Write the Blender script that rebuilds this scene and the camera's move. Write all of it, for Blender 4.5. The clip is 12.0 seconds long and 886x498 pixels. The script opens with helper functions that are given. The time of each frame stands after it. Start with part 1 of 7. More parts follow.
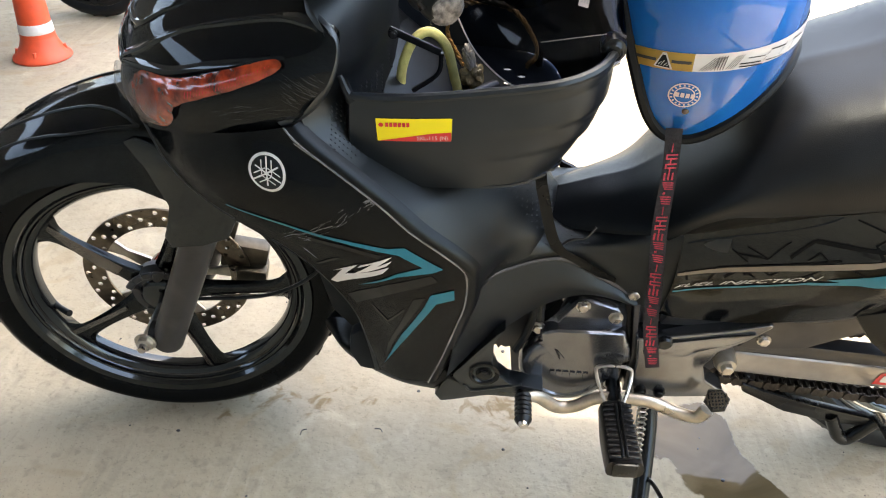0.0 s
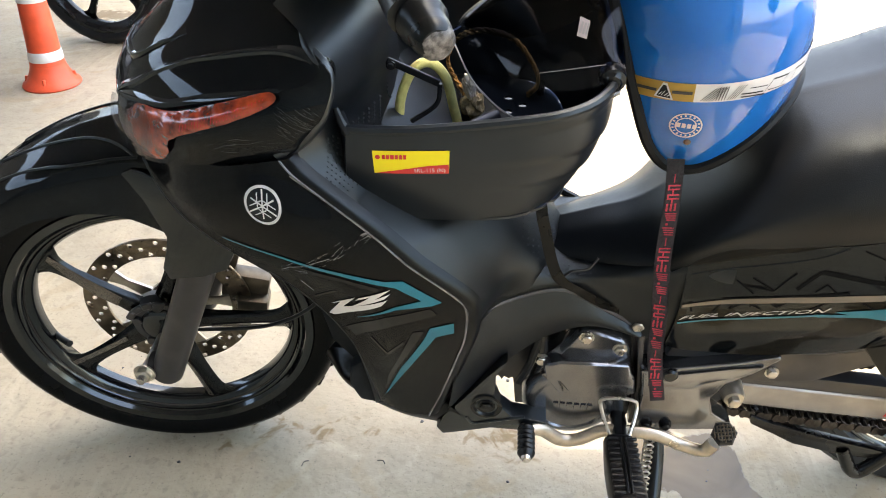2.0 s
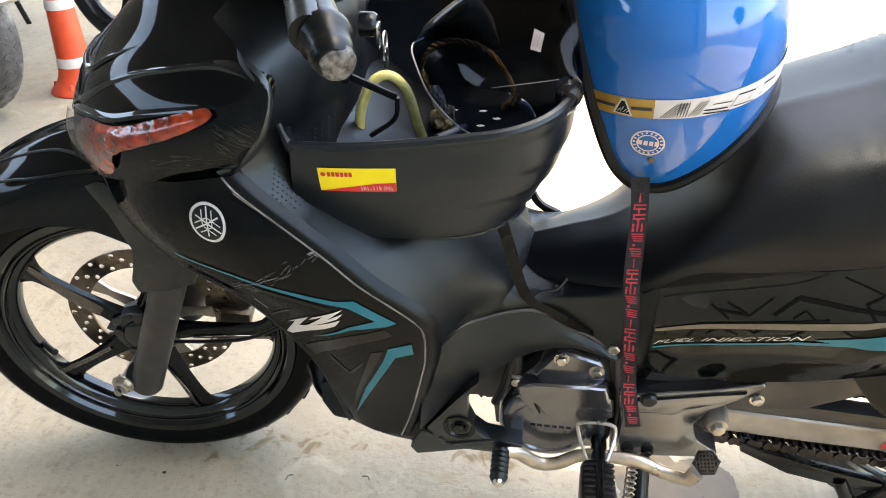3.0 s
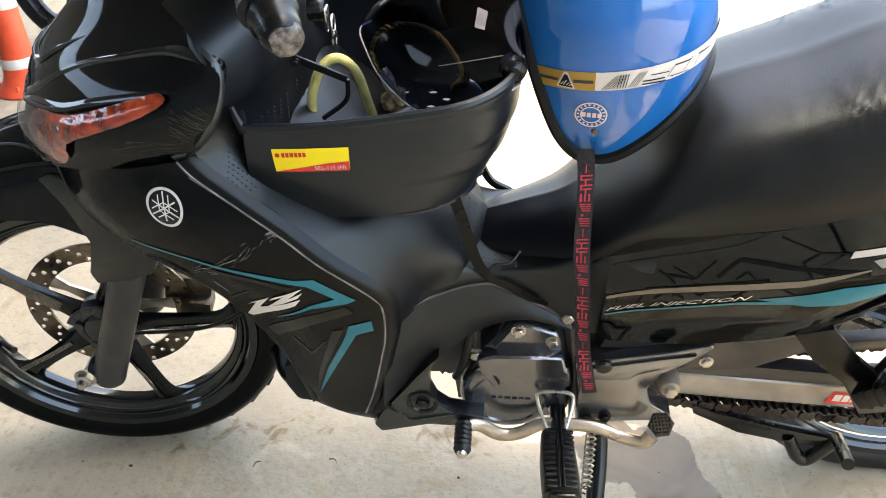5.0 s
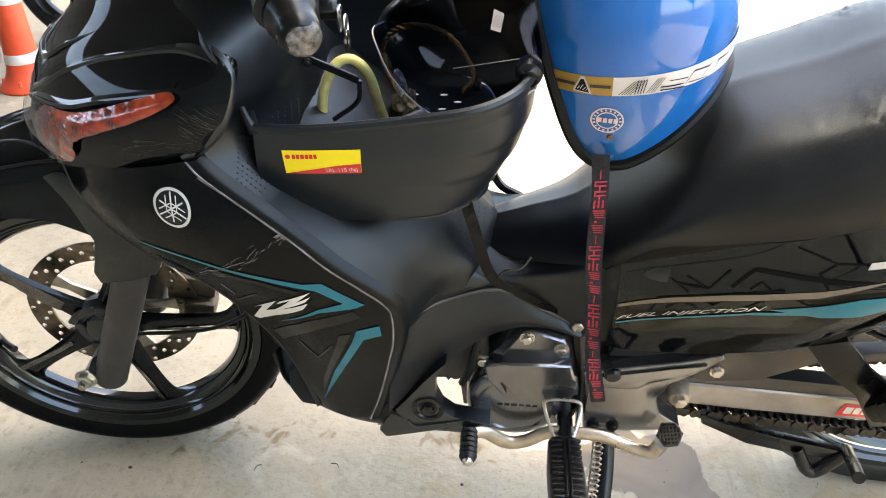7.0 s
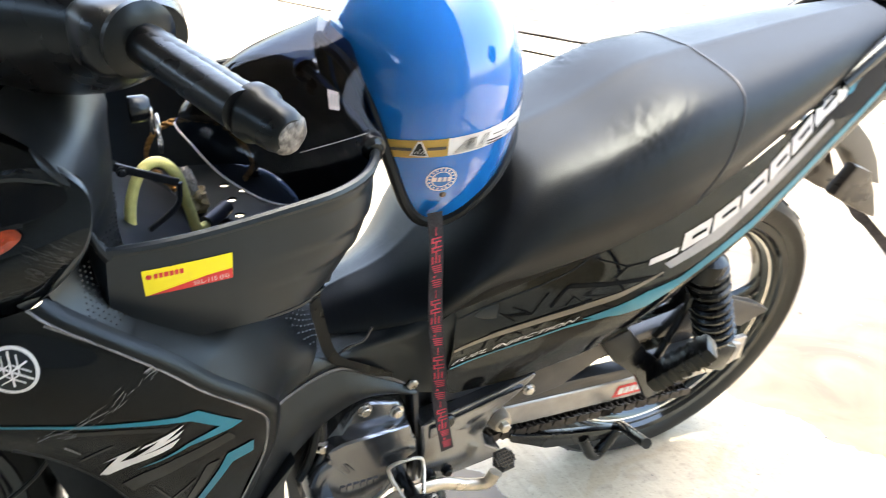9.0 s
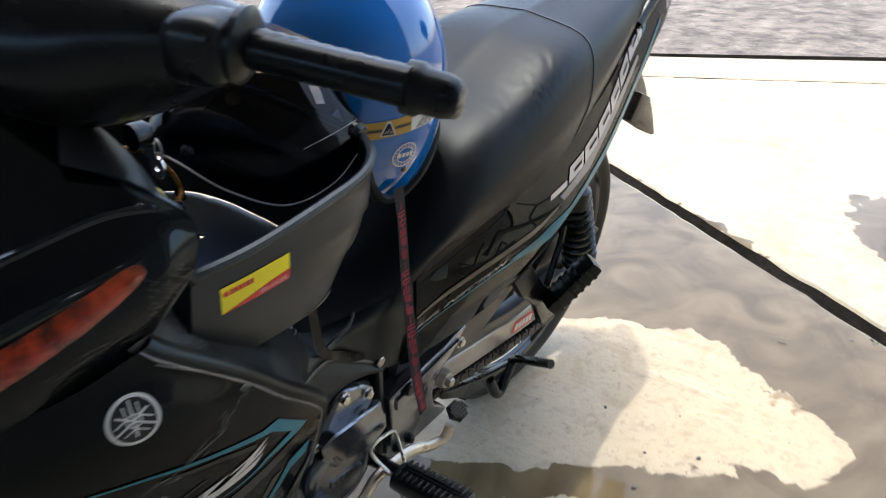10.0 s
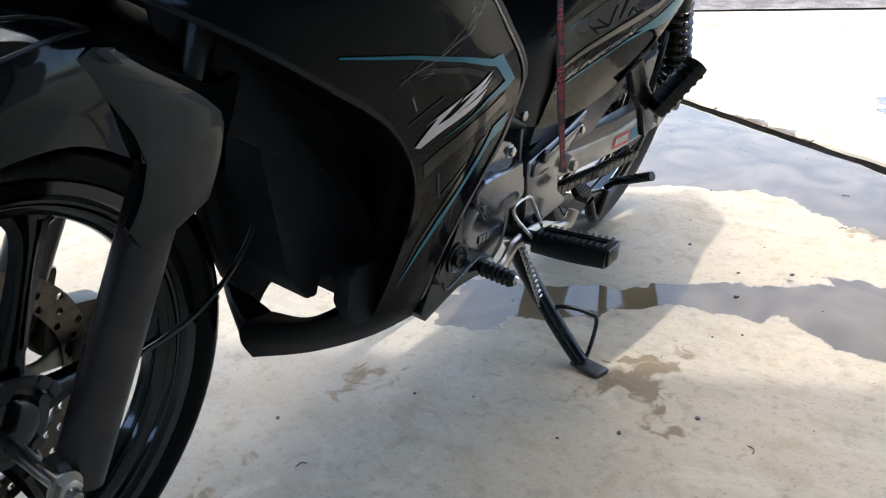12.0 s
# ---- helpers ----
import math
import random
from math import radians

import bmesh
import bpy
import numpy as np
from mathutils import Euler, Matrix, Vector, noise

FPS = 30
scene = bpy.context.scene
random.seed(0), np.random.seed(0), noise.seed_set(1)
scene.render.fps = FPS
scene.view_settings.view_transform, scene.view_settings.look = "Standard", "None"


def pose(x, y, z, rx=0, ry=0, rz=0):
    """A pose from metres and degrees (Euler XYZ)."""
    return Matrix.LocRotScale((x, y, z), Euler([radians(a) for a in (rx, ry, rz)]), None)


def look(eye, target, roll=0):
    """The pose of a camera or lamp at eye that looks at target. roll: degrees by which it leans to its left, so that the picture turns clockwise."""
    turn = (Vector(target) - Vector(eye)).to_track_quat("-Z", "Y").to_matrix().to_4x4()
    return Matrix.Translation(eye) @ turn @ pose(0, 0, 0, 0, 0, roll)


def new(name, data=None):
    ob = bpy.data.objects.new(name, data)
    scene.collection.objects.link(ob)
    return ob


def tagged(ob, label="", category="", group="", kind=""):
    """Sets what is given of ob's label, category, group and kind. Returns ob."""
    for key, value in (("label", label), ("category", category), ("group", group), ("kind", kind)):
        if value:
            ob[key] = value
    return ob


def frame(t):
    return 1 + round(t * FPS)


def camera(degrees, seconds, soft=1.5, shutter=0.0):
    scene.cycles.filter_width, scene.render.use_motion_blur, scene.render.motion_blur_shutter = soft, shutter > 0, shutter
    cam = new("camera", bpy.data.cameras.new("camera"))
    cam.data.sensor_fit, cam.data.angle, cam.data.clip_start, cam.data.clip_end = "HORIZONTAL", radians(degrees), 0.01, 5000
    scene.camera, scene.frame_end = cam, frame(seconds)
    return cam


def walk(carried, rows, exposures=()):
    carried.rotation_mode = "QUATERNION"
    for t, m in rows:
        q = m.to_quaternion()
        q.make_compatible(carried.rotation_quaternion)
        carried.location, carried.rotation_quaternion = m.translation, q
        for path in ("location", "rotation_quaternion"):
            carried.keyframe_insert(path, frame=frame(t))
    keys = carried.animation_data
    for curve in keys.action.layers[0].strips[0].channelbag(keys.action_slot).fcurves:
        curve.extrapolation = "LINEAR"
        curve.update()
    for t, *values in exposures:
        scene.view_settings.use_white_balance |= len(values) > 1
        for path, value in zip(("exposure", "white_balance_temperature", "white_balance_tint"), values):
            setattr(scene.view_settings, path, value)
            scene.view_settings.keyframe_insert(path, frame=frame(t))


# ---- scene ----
cam = camera(56.0, 12.0, 0.95, 0.4)
PATH = [
    (0, (0.523, -1.053, 1.058), (0.408, 0.622, -0.03), 0.4),
    (0.5, (0.524, -1.046, 1.065), (0.382, 0.638, -0.003), -0.5),
    (1, (0.518, -1.041, 1.065), (0.386, 0.654, 0.012), -0.6),
    (1.5, (0.522, -1.043, 1.066), (0.394, 0.657, 0.021), -0.3),
    (2, (0.535, -1.034, 1.061), (0.392, 0.666, 0.017), -0.2),
    (2.5, (0.583, -0.994, 1.066), (0.38, 0.705, 0.031), -0.5),
    (3, (0.631, -0.987, 1.06), (0.374, 0.703, 0.021), -1.5),
    (5, (0.64, -1.018, 1.056), (0.478, 0.674, 0.002), -2.1),
    (5.5, (0.644, -1.011, 1.054), (0.473, 0.678, -0.003), -1.9),
    (6, (0.642, -1.006, 1.054), (0.477, 0.683, -0.004), -1.7),
    (6.5, (0.632, -1.005, 1.055), (0.468, 0.686, 0.001), -1.3),
    (8.3, (0.565, -0.988, 1.038), (0.533, 0.743, 0.036), 0.1),
    (8.5, (0.485, -0.959, 1.042), (0.744, 0.777, 0.082), 0.8),
    (9, (0.348, -0.951, 1.053), (1.151, 0.643, 0.15), 1.2),
    (9.5, (0.243, -0.875, 1.032), (1.357, 0.526, 0.139), 0.1),
    (10, (0.039, -0.811, 1.047), (1.426, 0.319, 0.152), -2.2),
    (10.5, (-0.147, -0.735, 0.959), (1.333, 0.283, 0.078), -3.0),
    (11, (-0.173, -0.678, 0.739), (1.313, 0.388, -0.071), -3.7),
    (11.5, (-0.225, -0.661, 0.681), (1.26, 0.417, -0.114), -5.5),
    (12, (-0.262, -0.716, 0.725), (1.199, 0.366, -0.108), -2.5),
]

# ---- exposure, world, sun ----
EXPO = [(0, 3.25, 8100, 11), (1.5, 3.28, 8100, 11), (2.5, 3.34, 8000, 10), (6.7, 3.36, 8100, 11), (8.6, 3.78, 7400, 9), (9.1, 3.55, 7400, 9), (9.5, 3.0, 7200, 9), (9.9, 2.4, 7000, 9), (10.5, 1.7, 6400, 10), (11.1, 2.13, 6400, 10), (12, 2.28, 6400, 10)]
walk(cam, [(t, look(eye, target, roll)) for t, eye, target, roll in PATH], EXPO)

SUN_EL, SUN_AZ = 84.3, 33.0          # degrees; azimuth from +x towards +y
world = bpy.data.worlds.new("world")
scene.world = world
world.use_nodes = True
wn, wl = world.node_tree.nodes, world.node_tree.links
sky = wn.new("ShaderNodeTexSky")
sky.sky_type, sky.sun_disc = "NISHITA", False
sky.sun_elevation, sky.sun_rotation = radians(SUN_EL), radians(90 - SUN_AZ)
sky.dust_density = 3.0
wn["Background"].inputs["Strength"].default_value = 0.15
wl.new(sky.outputs[0], wn["Background"].inputs["Color"])
sun_data = bpy.data.lights.new("sun", "SUN")
sun_data.energy, sun_data.angle, sun_data.color = 0.52, radians(0.8), (1.0, 0.96, 0.9)
sun = new("sun", sun_data)
sdir = Vector((math.cos(radians(SUN_EL)) * math.cos(radians(SUN_AZ)), math.cos(radians(SUN_EL)) * math.sin(radians(SUN_AZ)), math.sin(radians(SUN_EL))))
sun.matrix_world = look(sdir * 20, (0, 0, 0))


# ---- materials ----
def mat(name, color, rough=0.5, metal=0.0, grain=0.0, scale=60.0, bump=0.0, bump_scale=None, coat=0.0, spec=0.5, rough_var=0.0, dirt=0.0, dirt_color=(0.3, 0.27, 0.22), per_object=0.0):
    """A procedural surface: colour varied at two scales, roughness varied, fine relief."""
    m = bpy.data.materials.new(name)
    m.use_nodes = True
    n, l = m.node_tree.nodes, m.node_tree.links
    b = n["Principled BSDF"]
    b.inputs["Metallic"].default_value = metal
    b.inputs["Roughness"].default_value = rough
    b.inputs["Specular IOR Level"].default_value = spec
    b.inputs["Coat Weight"].default_value = coat
    if max(color) < 0.02:
        b.inputs["Specular Tint"].default_value = (0.8, 0.94, 1.0, 1.0)
    b.inputs["Coat Roughness"].default_value = 0.06
    tc = n.new("ShaderNodeTexCoord")

    def tex(s, detail=4.0):
        t = n.new("ShaderNodeTexNoise")
        t.inputs["Scale"].default_value, t.inputs["Detail"].default_value = s, detail
        l.new(tc.outputs["Object"], t.inputs["Vector"])
        return t

    def ramp(out, a, c):
        r = n.new("ShaderNodeMapRange")
        r.inputs["From Min"].default_value, r.inputs["From Max"].default_value = 0.3, 0.7
        r.inputs["To Min"].default_value, r.inputs["To Max"].default_value = a, c
        l.new(out, r.inputs["Value"])
        return r.outputs[0]

    col = None
    rgb = n.new("ShaderNodeRGB")
    rgb.outputs[0].default_value = (*color, 1)
    col = rgb.outputs[0]
    if grain:
        fine, broad = tex(scale), tex(scale / 14.0, 3.0)
        mul = n.new("ShaderNodeMath")
        mul.operation = "MULTIPLY"
        l.new(ramp(fine.outputs[0], 1 - grain, 1 + grain), mul.inputs[0])
        l.new(ramp(broad.outputs[0], 1 - grain * 0.7, 1 + grain * 0.7), mul.inputs[1])
        mix = n.new("ShaderNodeVectorMath")
        mix.operation = "SCALE"
        l.new(col, mix.inputs[0])
        l.new(mul.outputs[0], mix.inputs["Scale"])
        col = mix.outputs[0]
    if per_object:
        info = n.new("ShaderNodeObjectInfo")
        r = n.new("ShaderNodeMapRange")
        r.inputs["To Min"].default_value, r.inputs["To Max"].default_value = 1 - per_object, 1 + per_object
        l.new(info.outputs["Random"], r.inputs["Value"])
        mix = n.new("ShaderNodeVectorMath")
        mix.operation = "SCALE"
        l.new(col, mix.inputs[0])
        l.new(r.outputs[0], mix.inputs["Scale"])
        col = mix.outputs[0]
    if dirt:
        d = tex(9.0, 6.0)
        r = n.new("ShaderNodeMapRange")
        r.inputs["From Min"].default_value, r.inputs["From Max"].default_value = 0.5, 0.75
        r.inputs["To Max"].default_value = dirt
        l.new(d.outputs[0], r.inputs["Value"])
        mx = n.new("ShaderNodeMix")
        mx.data_type = "RGBA"
        mx.inputs["B"].default_value = (*dirt_color, 1)
        l.new(r.outputs[0], mx.inputs["Factor"])
        l.new(col, mx.inputs["A"])
        col = mx.outputs["Result"]
    l.new(col, b.inputs["Base Color"])
    if rough_var:
        l.new(ramp(tex(scale / 4.0, 5.0).outputs[0], max(rough - rough_var, 0.02), rough + rough_var), b.inputs["Roughness"])
    if bump:
        bp = n.new("ShaderNodeBump")
        bp.inputs["Strength"].default_value = bump
        bp.inputs["Distance"].default_value = 0.002
        l.new(tex(bump_scale or scale * 3, 3.0).outputs[0], bp.inputs["Height"])
        l.new(bp.outputs[0], b.inputs["Normal"])
    return m


GLOSS = mat("gloss_black_paint", (0.0035, 0.005, 0.007), 0.05, grain=0.2, scale=20, spec=0.6, rough_var=0.03, dirt=0.01)
PANEL = mat("dark_grey_decal_vinyl", (0.0045, 0.0052, 0.0062), 0.09, grain=0.25, scale=18, rough_var=0.04, spec=0.36, dirt=0.02)
MATTE = mat("matte_black_plastic", (0.0035, 0.005, 0.0068), 0.3, grain=0.2, scale=40, spec=0.9, bump=0.07, bump_scale=900, rough_var=0.06, dirt=0.015)
BASKET = mat("grained_black_plastic", (0.0068, 0.0092, 0.0122), 0.34, grain=0.2, scale=30, spec=0.5, bump=0.08, bump_scale=1200, rough_var=0.07)
DARK = mat("dark_shadowed_plastic", (0.012, 0.0155, 0.020), 0.42, grain=0.3, scale=30, spec=0.8, rough_var=0.1, dirt=0.04, dirt_color=(0.06, 0.05, 0.04))
POCKET = mat("dull_black_inner_plastic", (0.013, 0.016, 0.0195), 0.7, grain=0.25, scale=30, spec=0.22, dirt=0.05, dirt_color=(0.05, 0.045, 0.04))
RUBBER = mat("black_rubber", (0.008, 0.008, 0.0085), 0.36, grain=0.3, scale=50, spec=0.32, bump=0.1, dirt=0.04, dirt_color=(0.05, 0.045, 0.04))
VINYL = mat("black_seat_vinyl", (0.0065, 0.0075, 0.009), 0.36, grain=0.2, scale=25, spec=0.24, bump=0.16, bump_scale=850, rough_var=0.05)
INNER = mat("satin_black_plastic", (0.0095, 0.0112, 0.0138), 0.4, grain=0.25, scale=36, spec=1.0, bump=0.05, bump_scale=900, rough_var=0.07, dirt=0.02)
TYREM = mat("dressed_black_tyre", (0.0022, 0.0024, 0.0028), 0.24, grain=0.3, scale=40, spec=0.12, bump=0.05, rough_var=0.08)
GRIPM = mat("black_grip_rubber", (0.0035, 0.0037, 0.004), 0.3, grain=0.3, scale=50, spec=0.3, bump=0.1, rough_var=0.06)
RIMBLACK = mat("gloss_black_alloy", (0.003, 0.0032, 0.0036), 0.11, grain=0.3, scale=40, spec=0.75, rough_var=0.05, dirt=0.02)
DISCM = mat("browned_disc_steel", (0.17, 0.145, 0.115), 0.3, metal=1.0, grain=0.25, scale=90, rough_var=0.08)
# Pale gold stands in for bright ground mirrored in the side panel.
GOLD_SHEEN = mat("pale_gold_ground_reflection", (0.15, 0.125, 0.095), 0.2, grain=0.1, scale=50)
RIMFACE = mat("polished_dark_alloy", (0.3, 0.3, 0.3), 0.16, metal=1.0, grain=0.2, scale=60, rough_var=0.08)
DARKLIP = mat("dark_polished_lip", (0.05, 0.05, 0.05), 0.2, metal=0.7, grain=0.4, scale=40, rough_var=0.1)
LATTICE = mat("faint_dark_lattice_vinyl", (0.0035, 0.004, 0.0048), 0.1, grain=0.2, scale=30, spec=0.29)
VINYLG = mat("satin_black_decal", (0.002, 0.002, 0.002), 0.7, spec=0.12, grain=0.2, scale=30)
TRIM = mat("dark_satin_trim", (0.006, 0.0068, 0.008), 0.3, grain=0.15, scale=30, spec=0.5)
SCRAPED = mat("scraped_pale_metal", (0.12, 0.118, 0.115), 0.42, metal=0.4, grain=0.8, scale=220, bump=0.2, bump_scale=400)
# Pale metal paints the highlight line along the shield trim.
TRIM_HIGHLIGHT = mat("pale_trim_highlight", (0.26, 0.265, 0.275), 0.26, metal=0.7, grain=0.6, scale=30)
CALIPER = mat("dull_caliper_metal", (0.1, 0.088, 0.066), 0.42, metal=0.6, grain=0.25, scale=60)
SILVER = mat("silver_engine_paint", (0.2, 0.212, 0.228), 0.2, metal=0.9, grain=0.1, scale=60, bump=0.02, bump_scale=500, rough_var=0.06, dirt=0.05, dirt_color=(0.1, 0.09, 0.075))
ALLOY = mat("machined_alloy", (0.62, 0.62, 0.61), 0.24, metal=1.0, grain=0.1, scale=80, rough_var=0.08)
STEEL = mat("steel", (0.5, 0.49, 0.46), 0.3, metal=1.0, grain=0.2, scale=90, rough_var=0.1)
FORK = mat("grey_fork_paint", (0.05, 0.0505, 0.052), 0.34, metal=0.5, grain=0.12, scale=50, rough_var=0.08, dirt=0.1)
BLACKM = mat("black_metal_paint", (0.005, 0.005, 0.0055), 0.26, metal=0.1, grain=0.3, scale=40, spec=0.4, rough_var=0.1, dirt=0.04)
BRASSY = mat("tarnished_pale_metal", (0.5, 0.46, 0.385), 0.36, metal=0.8, grain=0.2, scale=60, rough_var=0.1)
SWING = mat("silver_swingarm_paint", (0.3, 0.295, 0.285), 0.32, metal=0.65, grain=0.12, scale=40, rough_var=0.08, dirt=0.12, dirt_color=(0.16, 0.14, 0.11))
TEAL = mat("teal_decal", (0.0015, 0.15, 0.215), 0.3, grain=0.1, scale=40, spec=0.35)
WHITE = mat("pale_decal", (0.62, 0.62, 0.6), 0.35, grain=0.06, scale=60)
GREYD = mat("grey_decal", (0.2, 0.2, 0.205), 0.33, grain=0.1, scale=50, coat=0.2)
SCRATCH = mat("scuff_marks", (0.2, 0.2, 0.2), 0.6, grain=0.3, scale=200)
SCUFF = mat("faint_scuff_marks", (0.05, 0.052, 0.055), 0.5, grain=0.3, scale=200)
YELLOW = mat("yellow_sticker", (0.85, 0.72, 0.02), 0.3, grain=0.03, scale=50)
RED = mat("red_sticker", (0.62, 0.03, 0.03), 0.32, grain=0.04, scale=50)
BLUE = mat("glossy_blue_helmet_paint", (0.0005, 0.125, 0.44), 0.045, grain=0.06, scale=14, coat=0.9, spec=0.4)
GOLD = mat("gold_band", (0.42, 0.27, 0.06), 0.34, metal=0.3, grain=0.06, scale=40)
EDGE = mat("black_rubber_edging", (0.006, 0.006, 0.0065), 0.5, spec=0.22, grain=0.2, scale=50)
LINING = mat("black_cloth_lining", (0.012, 0.012, 0.013), 0.9, grain=0.3, scale=120, bump=0.3)
STRAP = mat("woven_black_webbing", (0.03, 0.03, 0.033), 0.75, grain=0.35, scale=300, bump=0.5, bump_scale=900)
REDW = mat("red_woven_mark", (0.36, 0.03, 0.05), 0.7, grain=0.35, scale=500)
LOCK = mat("pale_green_yellow_sleeve", (0.74, 0.68, 0.23), 0.6, grain=0.15, scale=60, bump=0.5, bump_scale=500)
ROPE = mat("golden_brown_rope", (0.42, 0.215, 0.055), 0.75, grain=0.6, scale=160, bump=0.8, bump_scale=500)
CLOTH = mat("stained_cloth", (0.2, 0.16, 0.085), 0.85, grain=0.55, scale=120, bump=0.6, bump_scale=200)
PALECLOTH = mat("off_white_cloth", (0.5, 0.46, 0.38), 0.85, grain=0.35, scale=140, bump=0.6, bump_scale=220)
CONE = mat("orange_cone_plastic", (0.75, 0.085, 0.03), 0.45, grain=0.12, scale=25, rough_var=0.1, dirt=0.1)
BAND = mat("white_reflective_band", (0.72, 0.71, 0.68), 0.45, grain=0.08, scale=40, dirt=0.15)
CHAINM = mat("oily_chain_steel", (0.05, 0.046, 0.042), 0.34, metal=0.85, grain=0.4, scale=160)
DUSTY = mat("dusty_tyre_rubber", (0.06, 0.06, 0.058), 0.7, grain=0.35, scale=40, bump=0.2, dirt=0.65, dirt_color=(0.5, 0.49, 0.46))
REDLENS = mat("red_reflector", (0.5, 0.012, 0.02), 0.2, grain=0.1, scale=80, coat=0.5)
CARD = mat("brown_cardboard", (0.36, 0.24, 0.13), 0.8, grain=0.12, scale=20)
GREYP = mat("silver_grey_paint", (0.45, 0.45, 0.46), 0.3, metal=0.3, grain=0.06, scale=20, coat=0.3)
ROOFM = mat("grey_metal_roof", (0.21, 0.212, 0.215), 0.6, grain=0.15, scale=8, rough_var=0.1)
WALLM = mat("painted_plaster", (0.3, 0.29, 0.27), 0.85, grain=0.08, scale=10, bump=0.2, bump_scale=60, dirt=0.2)
LEAFM = mat("leaf_green", (0.05, 0.1, 0.025), 0.6, grain=0.4, scale=30)
BARKM = mat("bark", (0.12, 0.09, 0.06), 0.9, grain=0.4, scale=30, bump=0.6)


def tinted(name, color, mixf, rough=0.04, face=0.03):
    """A thin sheet of tinted plastic: it lets light straight through, tinted, and mirrors at its face."""
    m = bpy.data.materials.new(name)
    m.use_nodes = True
    n, l = m.node_tree.nodes, m.node_tree.links
    n.remove(n["Principled BSDF"])
    tr, gl, mx, lw = n.new("ShaderNodeBsdfTransparent"), n.new("ShaderNodeBsdfGlossy"), n.new("ShaderNodeMixShader"), n.new("ShaderNodeLayerWeight")
    pw, ad = n.new("ShaderNodeMath"), n.new("ShaderNodeMath")
    pw.operation, ad.operation = "POWER", "MULTIPLY_ADD"
    tr.inputs[0].default_value = (*color, 1)
    gl.inputs["Roughness"].default_value = rough
    pw.inputs[1].default_value = 4.0
    ad.inputs[1].default_value, ad.inputs[2].default_value = mixf, face
    l.new(lw.outputs["Facing"], pw.inputs[0])
    l.new(pw.outputs[0], ad.inputs[0])
    l.new(ad.outputs[0], mx.inputs[0])
    l.new(tr.outputs[0], mx.inputs[1])
    l.new(gl.outputs[0], mx.inputs[2])
    l.new(mx.outputs[0], n["Material Output"].inputs[0])
    return m


VISOR = tinted("smoked_visor", (0.13, 0.17, 0.26), 0.25, 0.04, 0.022)
SMOKED = mat("smoky_brown_lens", (0.035, 0.029, 0.023), 0.3, grain=0.3, scale=40, spec=0.3, rough_var=0.1)
LABELM = mat("dull_pale_label", (0.3, 0.27, 0.27), 0.5, grain=0.1, scale=80)
# Pale grey paints the highlight on the visor's cut edge.
EDGE_GLINT = mat("cut_edge_highlight", (0.62, 0.58, 0.52), 0.2, grain=0.1, scale=60)
AMBER = mat("orange_red_lens", (0.2, 0.02, 0.007), 0.06, grain=0.85, scale=62, coat=1.0, bump=0.5, bump_scale=110, rough_var=0.04, dirt=0.6, dirt_color=(0.55, 0.1, 0.02))
CLEAR = tinted("clear_lens", (0.7, 0.72, 0.75), 0.6, 0.05)


